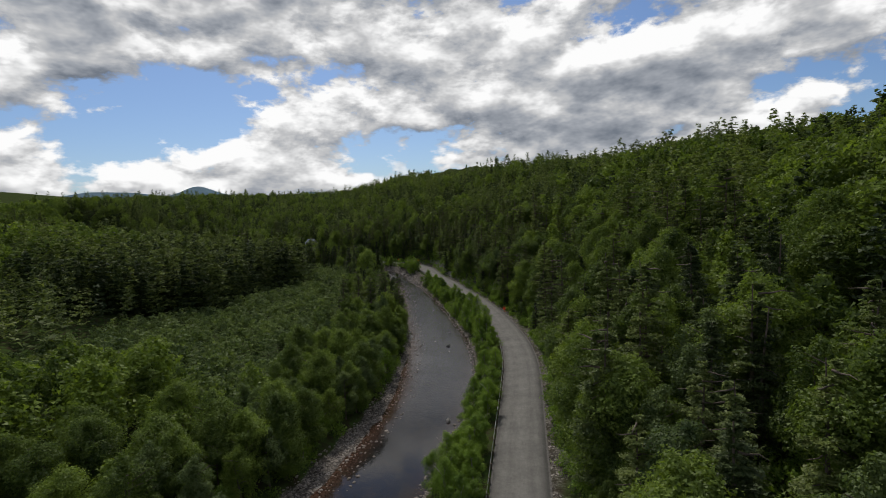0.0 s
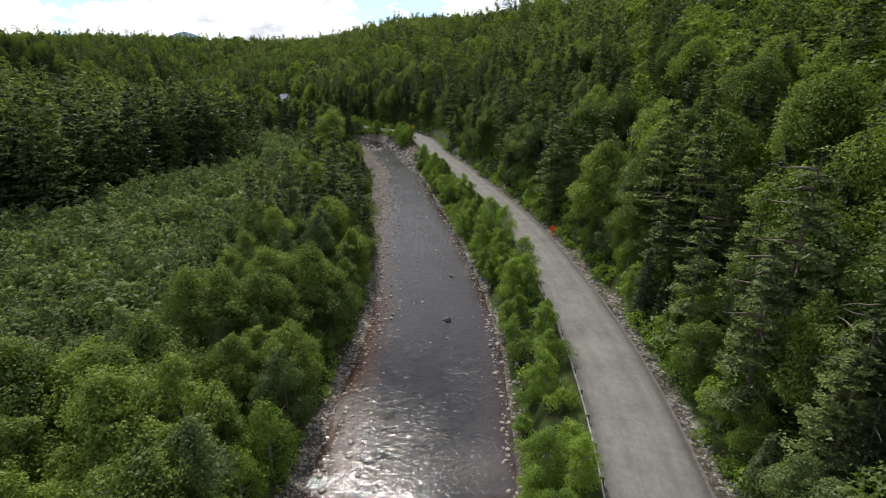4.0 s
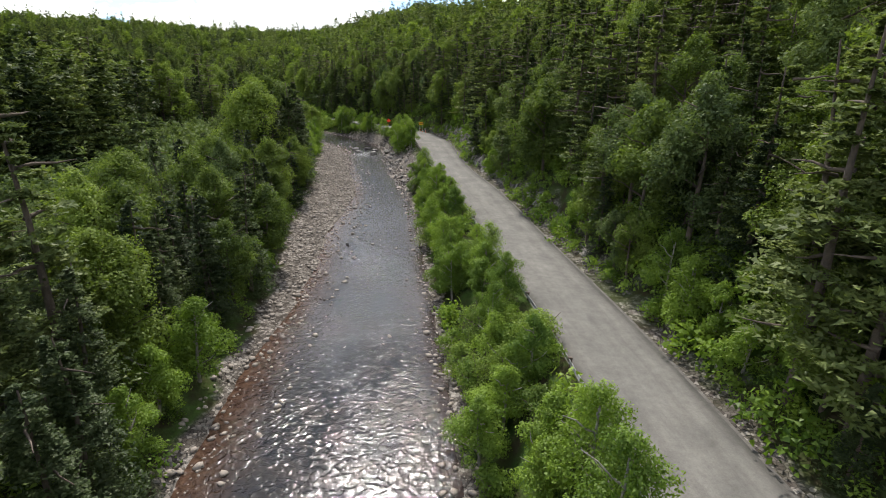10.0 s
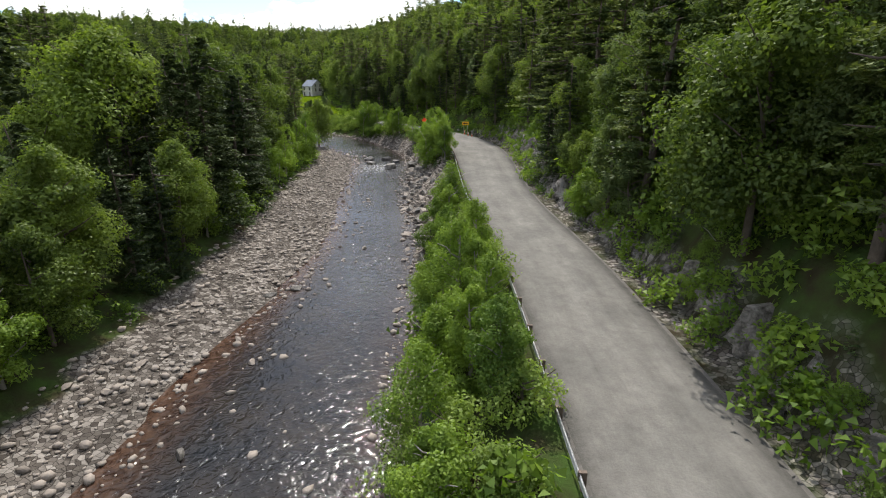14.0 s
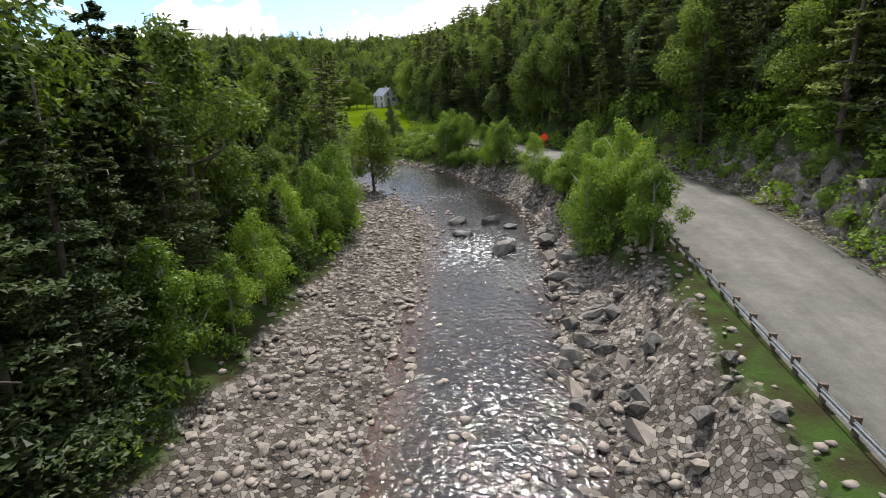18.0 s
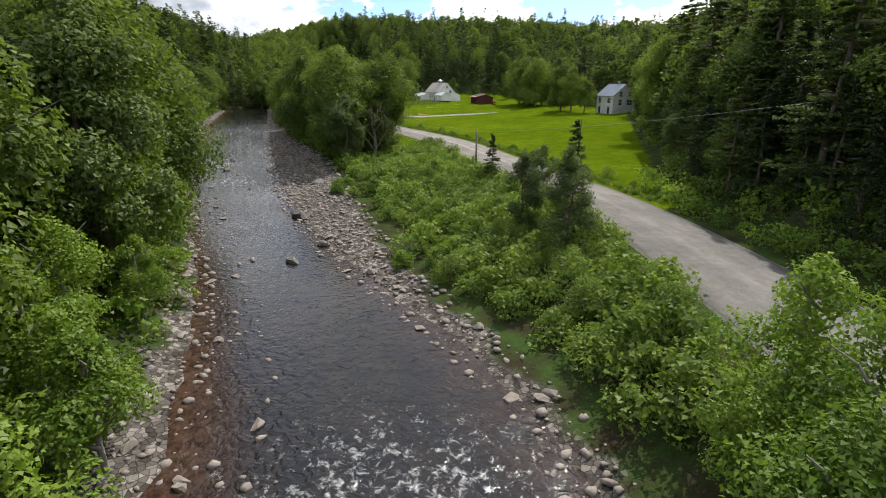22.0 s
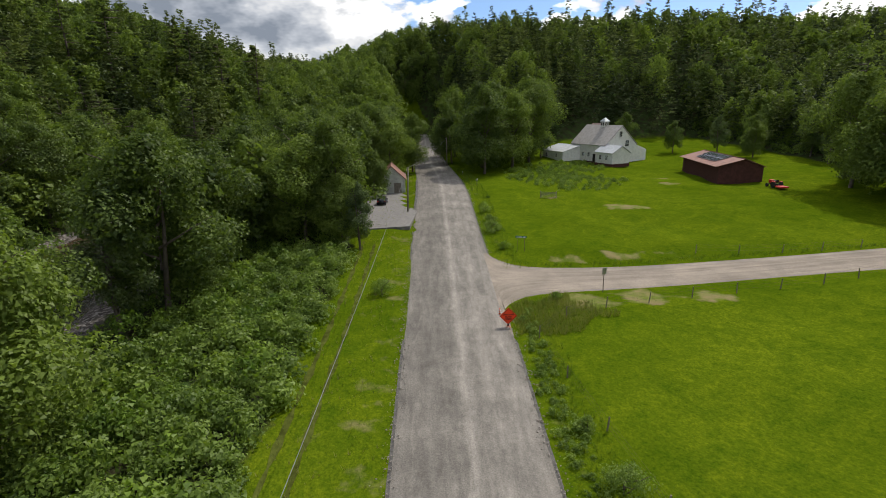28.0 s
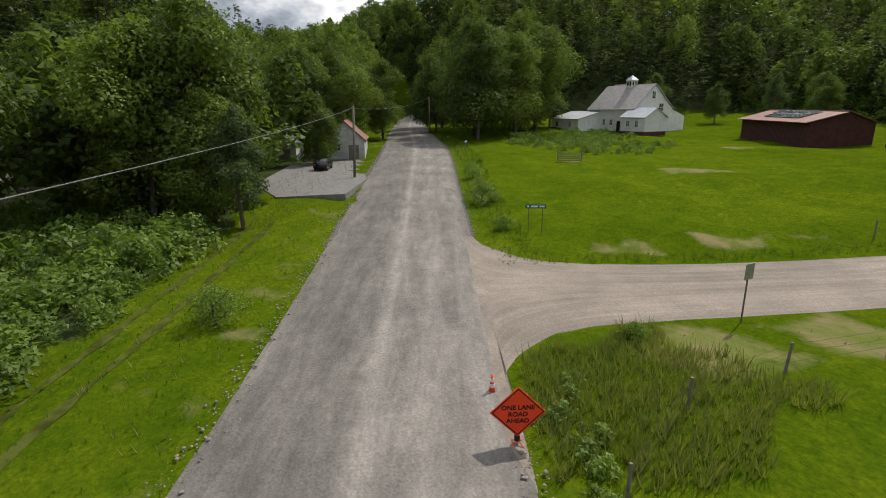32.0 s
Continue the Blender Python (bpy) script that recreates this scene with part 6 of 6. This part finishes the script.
def boulders():
    rnd = random.Random(8)
    # x, y, height of centre over the water, size
    for x, y, up, s in ((-35.3, 240.2, 0.5, 2.3), (-31.6, 243.3, 0.9, 1.9), (-28.0, 238.6, 1.2, 1.9), (-29.2, 234.3, 0.6, 1.5), (-32.7, 246.2, 0.8, 1.4), (-26.8, 233.2, 1.0, 1.3), (-43.3, 248.4, 0.2, 1.8),
                        (-39.6, 249.6, 0.2, 1.9), (-36.8, 248.0, 0.2, 1.2), (-41.0, 244.0, 0.1, 1.6), (-25.0, 229.0, 1.0, 1.1), (-23.9, 224.0, 0.7, 1.2), (-112.8, 296.5, 0.4, 2.1), (-128.1, 307.0, 0.8, 2.3),
                        (-162.2, 306.6, 0.4, 1.7), (-151.7, 301.9, 0.3, 1.9), (3.3, 77.2, 0.1, 1.1), (3.1, 94.9, 0.1, 0.9), (-9.6, 34.3, 0.2, 0.8), (-24.6, 178.9, 0.2, 0.9), (-23.1, 181.0, 0.2, 0.8),
                        (-99.0, 289.0, 0.2, 1.2), (-101.5, 293.5, 0.3, 1.0), (-18.0, 160.0, 0.1, 0.8), (5.8, 20.0, 0.3, 1.2)):
        wz = float(along([x], [y], RIV)[1][0, 0])
        ob = new("boulder", rnd.choice(BOULDERS))
        ob.matrix_basis = Matrix.LocRotScale((x, y, wz + up * 0.45), Euler((rnd.uniform(-0.3, 0.3), rnd.uniform(-0.3, 0.3), rnd.uniform(0, 6.28))), (s * 0.85, s * rnd.uniform(0.5, 0.8), s * 0.8))
        tagged(ob, "large grey worn boulder lying in the river", "boulder", "river boulders")


def stones_joined(name, label, rows, mat):
    """Many small stones in one mesh: x, y, z, size."""
    phi = (1 + 5**0.5) / 2
    v0 = unit(np.array([(-1, phi, 0), (1, phi, 0), (-1, -phi, 0), (1, -phi, 0), (0, -1, phi), (0, 1, phi), (0, -1, -phi), (0, 1, -phi), (phi, 0, -1), (phi, 0, 1), (-phi, 0, -1), (-phi, 0, 1)], float))
    f0 = np.array([(0, 11, 5), (0, 5, 1), (0, 1, 7), (0, 7, 10), (0, 10, 11), (1, 5, 9), (5, 11, 4), (11, 10, 2), (10, 7, 6), (7, 1, 8), (3, 9, 4), (3, 4, 2), (3, 2, 6), (3, 6, 8), (3, 8, 9), (4, 9, 5), (2, 4, 11), (6, 2, 10), (8, 6, 7), (9, 8, 1)])
    rnd = np.random.RandomState(9)
    n = len(rows)
    rows = np.array(rows)
    v = v0[None] * rnd.uniform(0.7, 1.25, (n, 12, 1)) * np.stack([np.ones(n), rnd.uniform(0.6, 1, n), rnd.uniform(0.3, 0.65, n)], 1)[:, None]
    a = rnd.uniform(0, 6.28, n)
    c, s = np.cos(a)[:, None], np.sin(a)[:, None]
    v = np.stack([v[..., 0] * c - v[..., 1] * s, v[..., 0] * s + v[..., 1] * c, v[..., 2]], -1) * rows[:, 3][:, None, None] + rows[:, None, :3]
    f = (f0[None] + (np.arange(n) * 12)[:, None, None]).reshape(-1, 3)
    tagged(new(name, mesh_of(name, v.reshape(-1, 3), f, [mat])), label, "stones", kind="stuff")


def banks():
    rnd = random.Random(12)
    near = top_level("gravel_bar", "pale stony gravel bar along the river", "gravel bar")
    X, Y, r = scatter(-235, 25, -40, 338, 0.6, 91)
    Z, cov, d = quick(X, Y)
    u = r.rand(len(X))
    inner = (d["off"] > -1.2) & (d["off"] < d["bar"] + 0.8)
    wet = (d["off"] <= -1.2) & (d["off"] > -4.5) & (d["dv"] < 0) & (u < 0.16)
    slope = (d["dv"] > 0) & (d["dr"] < 0) & (d["off"] > d["bar"]) & (d["off"] < d["bar"] + 5) & (Y > 188) & (Y < 250) & (u < 0.5)
    riffle = (d["off"] <= -1.0) & (X < -128) & (u < 0.045) | (d["off"] <= -1.0) & (Y > 60) & (Y < 260) & (u < 0.012)
    m = (inner & (u < 0.72)) | wet | slope | riffle
    size = 0.1 + 0.34 * r.rand(len(X)) ** 2.6
    zz = np.maximum(Z, np.where(d["off"] < 0, d["wz"] - 0.04, Z)) + size * 0.15
    rows = np.stack([X, Y, zz, size], 1)[m]
    big = np.argsort(-rows[:, 3] * ((rows[:, 1] > 160) & (rows[:, 0] > -140)))[:300]
    for i in big:
        put(rnd.choice(STONES), near, *rows[i, :3], rows[i, 3] * 1.25, rnd, "stone")
    rest = np.delete(rows, big, 0)
    stones_joined("river_stones", "small grey and tan river stones on the banks", rest, STONE)
    # riprap below the guard rail
    rip = top_level("riprap", "bank of angular grey rocks below the guard rail", "rocks")
    X, Y, r = scatter(-36, 0, 196, 250, 1.35, 93)
    Z, cov, d = quick(X, Y)
    m = (d["dv"] > 0) & (d["dr"] < -d["rw"] - 2.2) & (d["off"] > -0.8) & (r.rand(len(X)) < 0.8)
    for x, y, z, u, o in list(zip(X[m], Y[m], Z[m], r.rand(m.sum()), d["off"][m]))[:240]:
        put(rnd.choice(BLOCKS), rip, x, y, z + 0.1, (0.35 + 0.75 * u**1.5) * (1.1 if o < 5 else 0.6), rnd, "rock")
    # rock cut on the road's hill side
    cutp, ang = even(FR, 0.45)
    ledge = top_level("rock_ledge", "broken grey rock ledge cut along the road", "rock face")
    rows, keep, levels = [], [], 10
    nr = np.random.RandomState(14)
    for i, (q, a) in enumerate(zip(cutp, ang)):
        x, y = q[0], q[1]
        if not 122 < y < 282:
            continue
        tall = 0.7 + 1.9 * math.exp(-((y - 172) / 14) ** 2) + 3.6 * math.exp(-((y - 242) / 24) ** 2) + 1.5 * math.exp(-((y - 205) / 18) ** 2)
        tall *= 0.75 + 0.5 * math.sin(i * 0.9) * math.sin(i * 0.23 + 1)
        nx_, ny_ = math.sin(radians(a)), -math.cos(radians(a))
        z0 = zat(x - nx_ * 1.0, y - ny_ * 1.0) - 0.3
        col = []
        for j in range(levels):
            t = j / (levels - 1)
            back = 0.2 + 1.5 * t ** 1.6 + 0.55 * ((i // 3 * 7 + j // 2 * 5) % 4) / 3.2 + nr.uniform(-0.3, 0.3) + (1.6 if j == levels - 1 else 0)
            col.append((x + nx_ * back, y + ny_ * back, z0 + (tall + 0.3) * min(1.0, t * 1.15) + nr.uniform(-0.2, 0.2)))
        rows.append(col)
    v = np.array(rows)
    i = np.arange(v.shape[0] * levels).reshape(v.shape[0], levels)
    part("rock_face", mesh_of("rock_face", v.reshape(-1, 3), np.stack([i[:-1, :-1], i[1:, :-1], i[1:, 1:], i[:-1, 1:]], -1).reshape(-1, 4), [LEDGE]), ledge)
    pick = random.Random(77)
    for col in rows[::4]:
        if pick.random() < 0.75:
            o = put(pick.choice(LEDGES), ledge, col[0][0] - 0.2, col[0][1], col[0][2] + 0.35, pick.uniform(0.2, 0.65), pick, "rock")
        if pick.random() < 0.45:
            c = col[pick.choice((3, 5, 7, 7))]
            grow("bush", c[0], c[1], c[2] - 0.3, pick.uniform(0.4, 0.8), rnd=pick)
        if pick.random() < 0.12:
            c = col[-1]
            grow("sapling", c[0], c[1], c[2] - 0.3, pick.uniform(0.5, 0.8), rnd=pick)


boulders()
banks()


# ---- grass and small weeds ----
def tufts(name, label, X, Y, Z, size, mat, seed, blades=5, width=0.06):
    rnd = np.random.RandomState(seed)
    n = len(X)
    c = np.repeat(np.stack([X, Y, Z], 1), blades, 0)
    s = np.repeat(size, blades) * rnd.uniform(0.6, 1.2, n * blades)
    a = rnd.uniform(0, 6.28, n * blades)
    out = np.stack([np.cos(a), np.sin(a)], 1)
    foot = c + np.concatenate([out * 0.15 * s[:, None], np.zeros((n * blades, 1))], 1)
    side = np.stack([-out[:, 1], out[:, 0], 0 * a], 1) * (width * s)[:, None]
    tip = foot + np.concatenate([out * (0.45 * s)[:, None], s[:, None]], 1)
    v = np.stack([foot - side, foot + side, tip], 1).reshape(-1, 3)
    tagged(new(name, mesh_of(name, v, np.arange(len(v)).reshape(-1, 3), [mat])), label, "grass", kind="stuff")


def meadow():
    X, Y, r = scatter(-310, -80, 318, 480, 0.5, 101)
    Z, cov, d = quick(X, Y)
    u = r.rand(len(X))
    off_lane = np.abs(d["dl"]) > d["lw"] + 0.3
    strip_r = (d["dr"] > d["rw"] + 1.0) & (d["dr"] < d["rw"] + 4.0) & (d["fr"] < 0)
    lane_edge = (np.abs(d["dl"]) < d["lw"] + 1.9) & (d["dr"] > d["rw"] + 2) & (d["dl"] < 0)
    verge = (d["dr"] < -d["rw"] - 1.0) & (d["dr"] > -d["rw"] - 10) & (X < -118)
    A, B, r2 = scatter(-234, -214, 384, 404, 0.22, 107)
    Z2, _, d2 = quick(A, B)
    w2 = r2.rand(len(A))
    m = (np.hypot(A + 227.2, (B - 394.6) * 0.8) < 4.6 + 1.3 * waves(A, B, 5, 3)) & (along(A, B, smooth(np.array(LANE_NEAR, float), 1.2))[0] > 0.25) & (d2["dr"] > d2["rw"] + 0.5) & (w2 < 0.8)
    tufts("corner_grass", "tall seeding grass at the lane corner", A[m], B[m], Z2[m], 0.35 + 0.6 * w2[m] ** 2, SEEDING, 4, 8, 0.04)
    m = (strip_r | lane_edge) & off_lane & (u < 0.85) & (cov[:, 0] > 0.2)
    tufts("tall_grass", "tall green grass and weeds along the road edge", X[m], Y[m], Z[m], 0.2 + 0.4 * u[m], BLADE, 1, 12, 0.03)
    m = verge & (u < 0.45) | (cov[:, 0] > 0.7) & ~strip_r & off_lane & (d["dr"] < 75) & (u < 0.16)
    tufts("meadow_grass", "short bright green meadow grass", X[m], Y[m], Z[m], 0.12 + 0.3 * u[m], BLADE, 2, 5)
    m = verge & (u > 0.86)
    tufts("dry_grass", "dry straw-coloured grass on the verge", X[m], Y[m], Z[m], 0.15 + 0.2 * u[m], DRY, 3, 4)
    A, B, r = scatter(-232, -84, 318, 400, 0.8, 103)
    Z, cov, d = quick(A, B)
    m = (d["dr"] > d["rw"] + 0.9) & (d["dr"] < d["rw"] + 2.5) & (d["fr"] < -1) & (np.abs(d["dl"]) > d["lw"] + 0.5)
    wood("roadside_weeds", "dense dark green weeds between the road and the field", [("weed", 1, x, y, z - 0.1, 0.13 + 0.2 * v) for x, y, z, v in zip(A[m], B[m], Z[m], r.rand(m.sum()))], MATS)
    pick = random.Random(21)
    p, a = even(np.concatenate([offset_line(RD, RD[:, 3] + 3.0), RD[:, 2:3]], 1), 5.5)
    for x, y, z in p:
        if x < -84 and not (-246 < x < -219) and x > -290 and pick.random() < 0.6:
            grow("bush", x + pick.uniform(-1, 1), y + pick.uniform(-1, 1), zat(x, y) - 0.1, pick.uniform(0.35, 0.75), rnd=pick)
    # garden and loose bushes on the lawn
    for cx, cy, n, rad in ((-291, 455, 10, 13), (-300, 470, 10, 8)):
        for k in range(n):
            x, y = cx + pick.gauss(0, rad / 2), cy + pick.gauss(0, rad / 2)
            if along([x], [y], RD)[0][0] > 8:
                grow("bush", x, y, zat(x, y) - 0.1, pick.uniform(0.3, 0.6), rnd=pick)
    for x, y, s in ((-255.5, 408.0, 0.9), (-241.5, 383.2, 0.7), (-198.5, 360.8, 0.6), (-230.3, 398.6, 0.5), (-247.5, 404.6, 0.5)):
        grow("bush", x, y, zat(x, y) - 0.1, s, rnd=pick)
    # single trees that stand out
    for kind, x, y, s in (("broad", -62.4, 262.1, 0.95), ("pine", -69.5, 263.5, 1.0), ("pine", -66.0, 257.0, 0.9), ("sapling", -73.0, 268.5, 1.1), ("sapling", -80.0, 272.0, 1.1), ("hemlock", -75.0, 262.0, 1.1), ("hemlock", -83.0, 266.0, 1.1), ("maple", -143.0, 323.0, 0.95), ("maple", -150.0, 324.0, 1.15), ("maple", -158.0, 330.0, 1.2), ("broad", -140.0, 330.0, 0.75), ("hemlock", -104.0, 319.5, 0.5), ("broad", -96.0, 319.5, 0.5), ("hemlock", -84.0, 309.0, 0.62), ("broad", -80.5, 303.0, 0.55), ("broad", -87.5, 306.5, 0.5),
                          ("maple", -299.0, 437.0, 1.25), ("maple", -309.0, 443.0, 1.3), ("maple", -303.0, 449.0, 1.2), ("maple", -316.0, 453.0, 1.3), ("broad", -316.0, 470.0, 1.0), ("broad", -259.0, 387.5, 0.6),
                          ("broad", -296.0, 397.0, 0.7), ("broad", -164.0, 421.5, 1.05), ("maple", -171.0, 425.0, 0.95), ("broad", -158.5, 421.0, 0.85), ("broad", -176.0, 432.0, 1.0), ("broad", -139.0, 430.0, 1.2), ("pine", -128.0, 420.0, 1.1), ("maple", -292.0, 403.5, 0.6), ("maple", -306.0, 414.0, 0.8), ("maple", -314.0, 424.0, 0.9), ("maple", -262.0, 386.0, 0.6), ("maple", -322.0, 441.0, 1.0),
                          ("maple", -237.0, 480.0, 1.25), ("maple", -228.0, 474.0, 1.35), ("maple", -219.0, 470.0, 1.3), ("maple", -229.0, 488.0, 1.3), ("hemlock", -240.0, 491.0, 1.3), ("maple", -217.0, 482.0, 1.3), ("hemlock", -210.0, 475.0, 1.4),
                          ("broad", -297.0, 508.0, 0.8), ("broad", -286.0, 514.0, 0.75), ("maple", -274.0, 512.0, 0.62), ("broad", -263.0, 520.0, 0.8), ("maple", -281.0, 524.0, 0.65), ("broad", -255.0, 512.0, 0.7), ("maple", -248.0, 522.0, 0.7), ("broad", -309.0, 500.0, 0.9),
                          ("maple", -312.0, 462.0, 1.35), ("maple", -321.0, 470.0, 1.4), ("maple", -327.0, 458.0, 1.4), ("maple", -335.0, 450.0, 1.3), ("maple", -330.0, 474.0, 1.4), ("pine", 35.6, 71.8, 1.15), ("pine", 34.1, 81.0, 1.1), ("pine", 31.5, 102.0, 1.05), ("pine", 41.2, -25.7, 1.0), ("pine", 33.0, -14.0, 0.95), ("pine", 36.1, 2.2, 0.9),
                          ('pine', -390.0, 347.2, 1.29), ('pine', -391.1, 357.6, 1.4), ('pine', -391.5, 375.8, 1.46), ('pine', -391.4, 380.4, 1.41), ('pine', -390.7, 389.6, 1.51), ('pine', -389.3, 400.6, 1.42)):
        grow(kind, x, y, zat(x, y) - 0.1, s, rnd=pick)


meadow()


def dead_tree(x, y):
    """A bare tree: trunk with forked grey limbs and twigs."""
    ob = top_level("dead_tree", "bare dead tree with pale grey branches by the road", "tree")
    rnd = np.random.RandomState(5)
    out = [limb((0, 0, -0.5), (0.3, 0.2, 4.0), 0.2, 0.13, 7, 0.1, 1)]
    for k in range(7):
        a, z = k * 0.9 + rnd.uniform(-0.3, 0.3), rnd.uniform(1.6, 4.0)
        tip = np.array((np.cos(a) * rnd.uniform(2, 3.4), np.sin(a) * rnd.uniform(2, 3.4), z + rnd.uniform(3.0, 5.5)))
        foot = np.array((0.07 * z, 0.05 * z, z))
        out.append(limb(foot, tip, 0.085, 0.03, 5, 0.25, k))
        for j in range(6):
            p = foot + (tip - foot) * rnd.uniform(0.35, 1.0)
            out.append(limb(p, p + rnd.normal(size=3) * (0.8, 0.8, 0.5) + (0, 0, 0.8), 0.03, 0.01, 4, 0.1, k * 9 + j))
    part("trunk", mesh_of("trunk", *joined(out), [WOOD_GREY], True), ob)
    ob.location, ob.scale = (x, y, zat(x, y)), (1.3, 1.3, 1.3)


dead_tree(-134.4, 321.4)


# ---- wheel tracks in the verge ----
TRACK = worn("trampled_verge", (0.085, 0.1, 0.02), 0.45, 1.2, 1.0, spec=0.0, depth=0.02)
for out_ in (5.6, 7.3):
    base = offset_line(RD, -(RD[:, 3] + out_))
    base = base[(base[:, 0] < -150) & (base[:, 0] > -262)]
    p, _ = even(base, 1.0)
    line = np.array([(x, y, zat(x, y) + 0.03, 0.2 + 0.08 * math.sin(x * 0.9) + 0.08 * math.sin(x * 2.3)) for x, y in p[:, :2]])
    tagged(strip("verge_track", line, line[:, 3], 3, lambda u: 0 * u, TRACK), "worn wheel track in the mown verge", "track", kind="structure")


# ---- loose stones along the road's edges ----
rows = []
pick = random.Random(63)
for side in (-1, 1):
    base = np.concatenate([offset_line(RD, side * (RD[:, 3] + 0.1)), RD[:, 2:3]], 1)
    p, _ = even(base[(base[:, 0] < -150) & (base[:, 0] > -300)], 0.12)
    for q in p:
        if side > 0 and -247 < q[0] < -229:
            continue
        for k in range(2):
            s_ = 0.025 + 0.07 * pick.random() ** 3
            rows.append((q[0] + pick.gauss(0, 0.3), q[1] + pick.gauss(0, 0.3), q[2] - 0.02 + s_ * 0.2, s_))
stones_joined("edge_gravel", "loose grey stones along the road edges", rows, STONE)
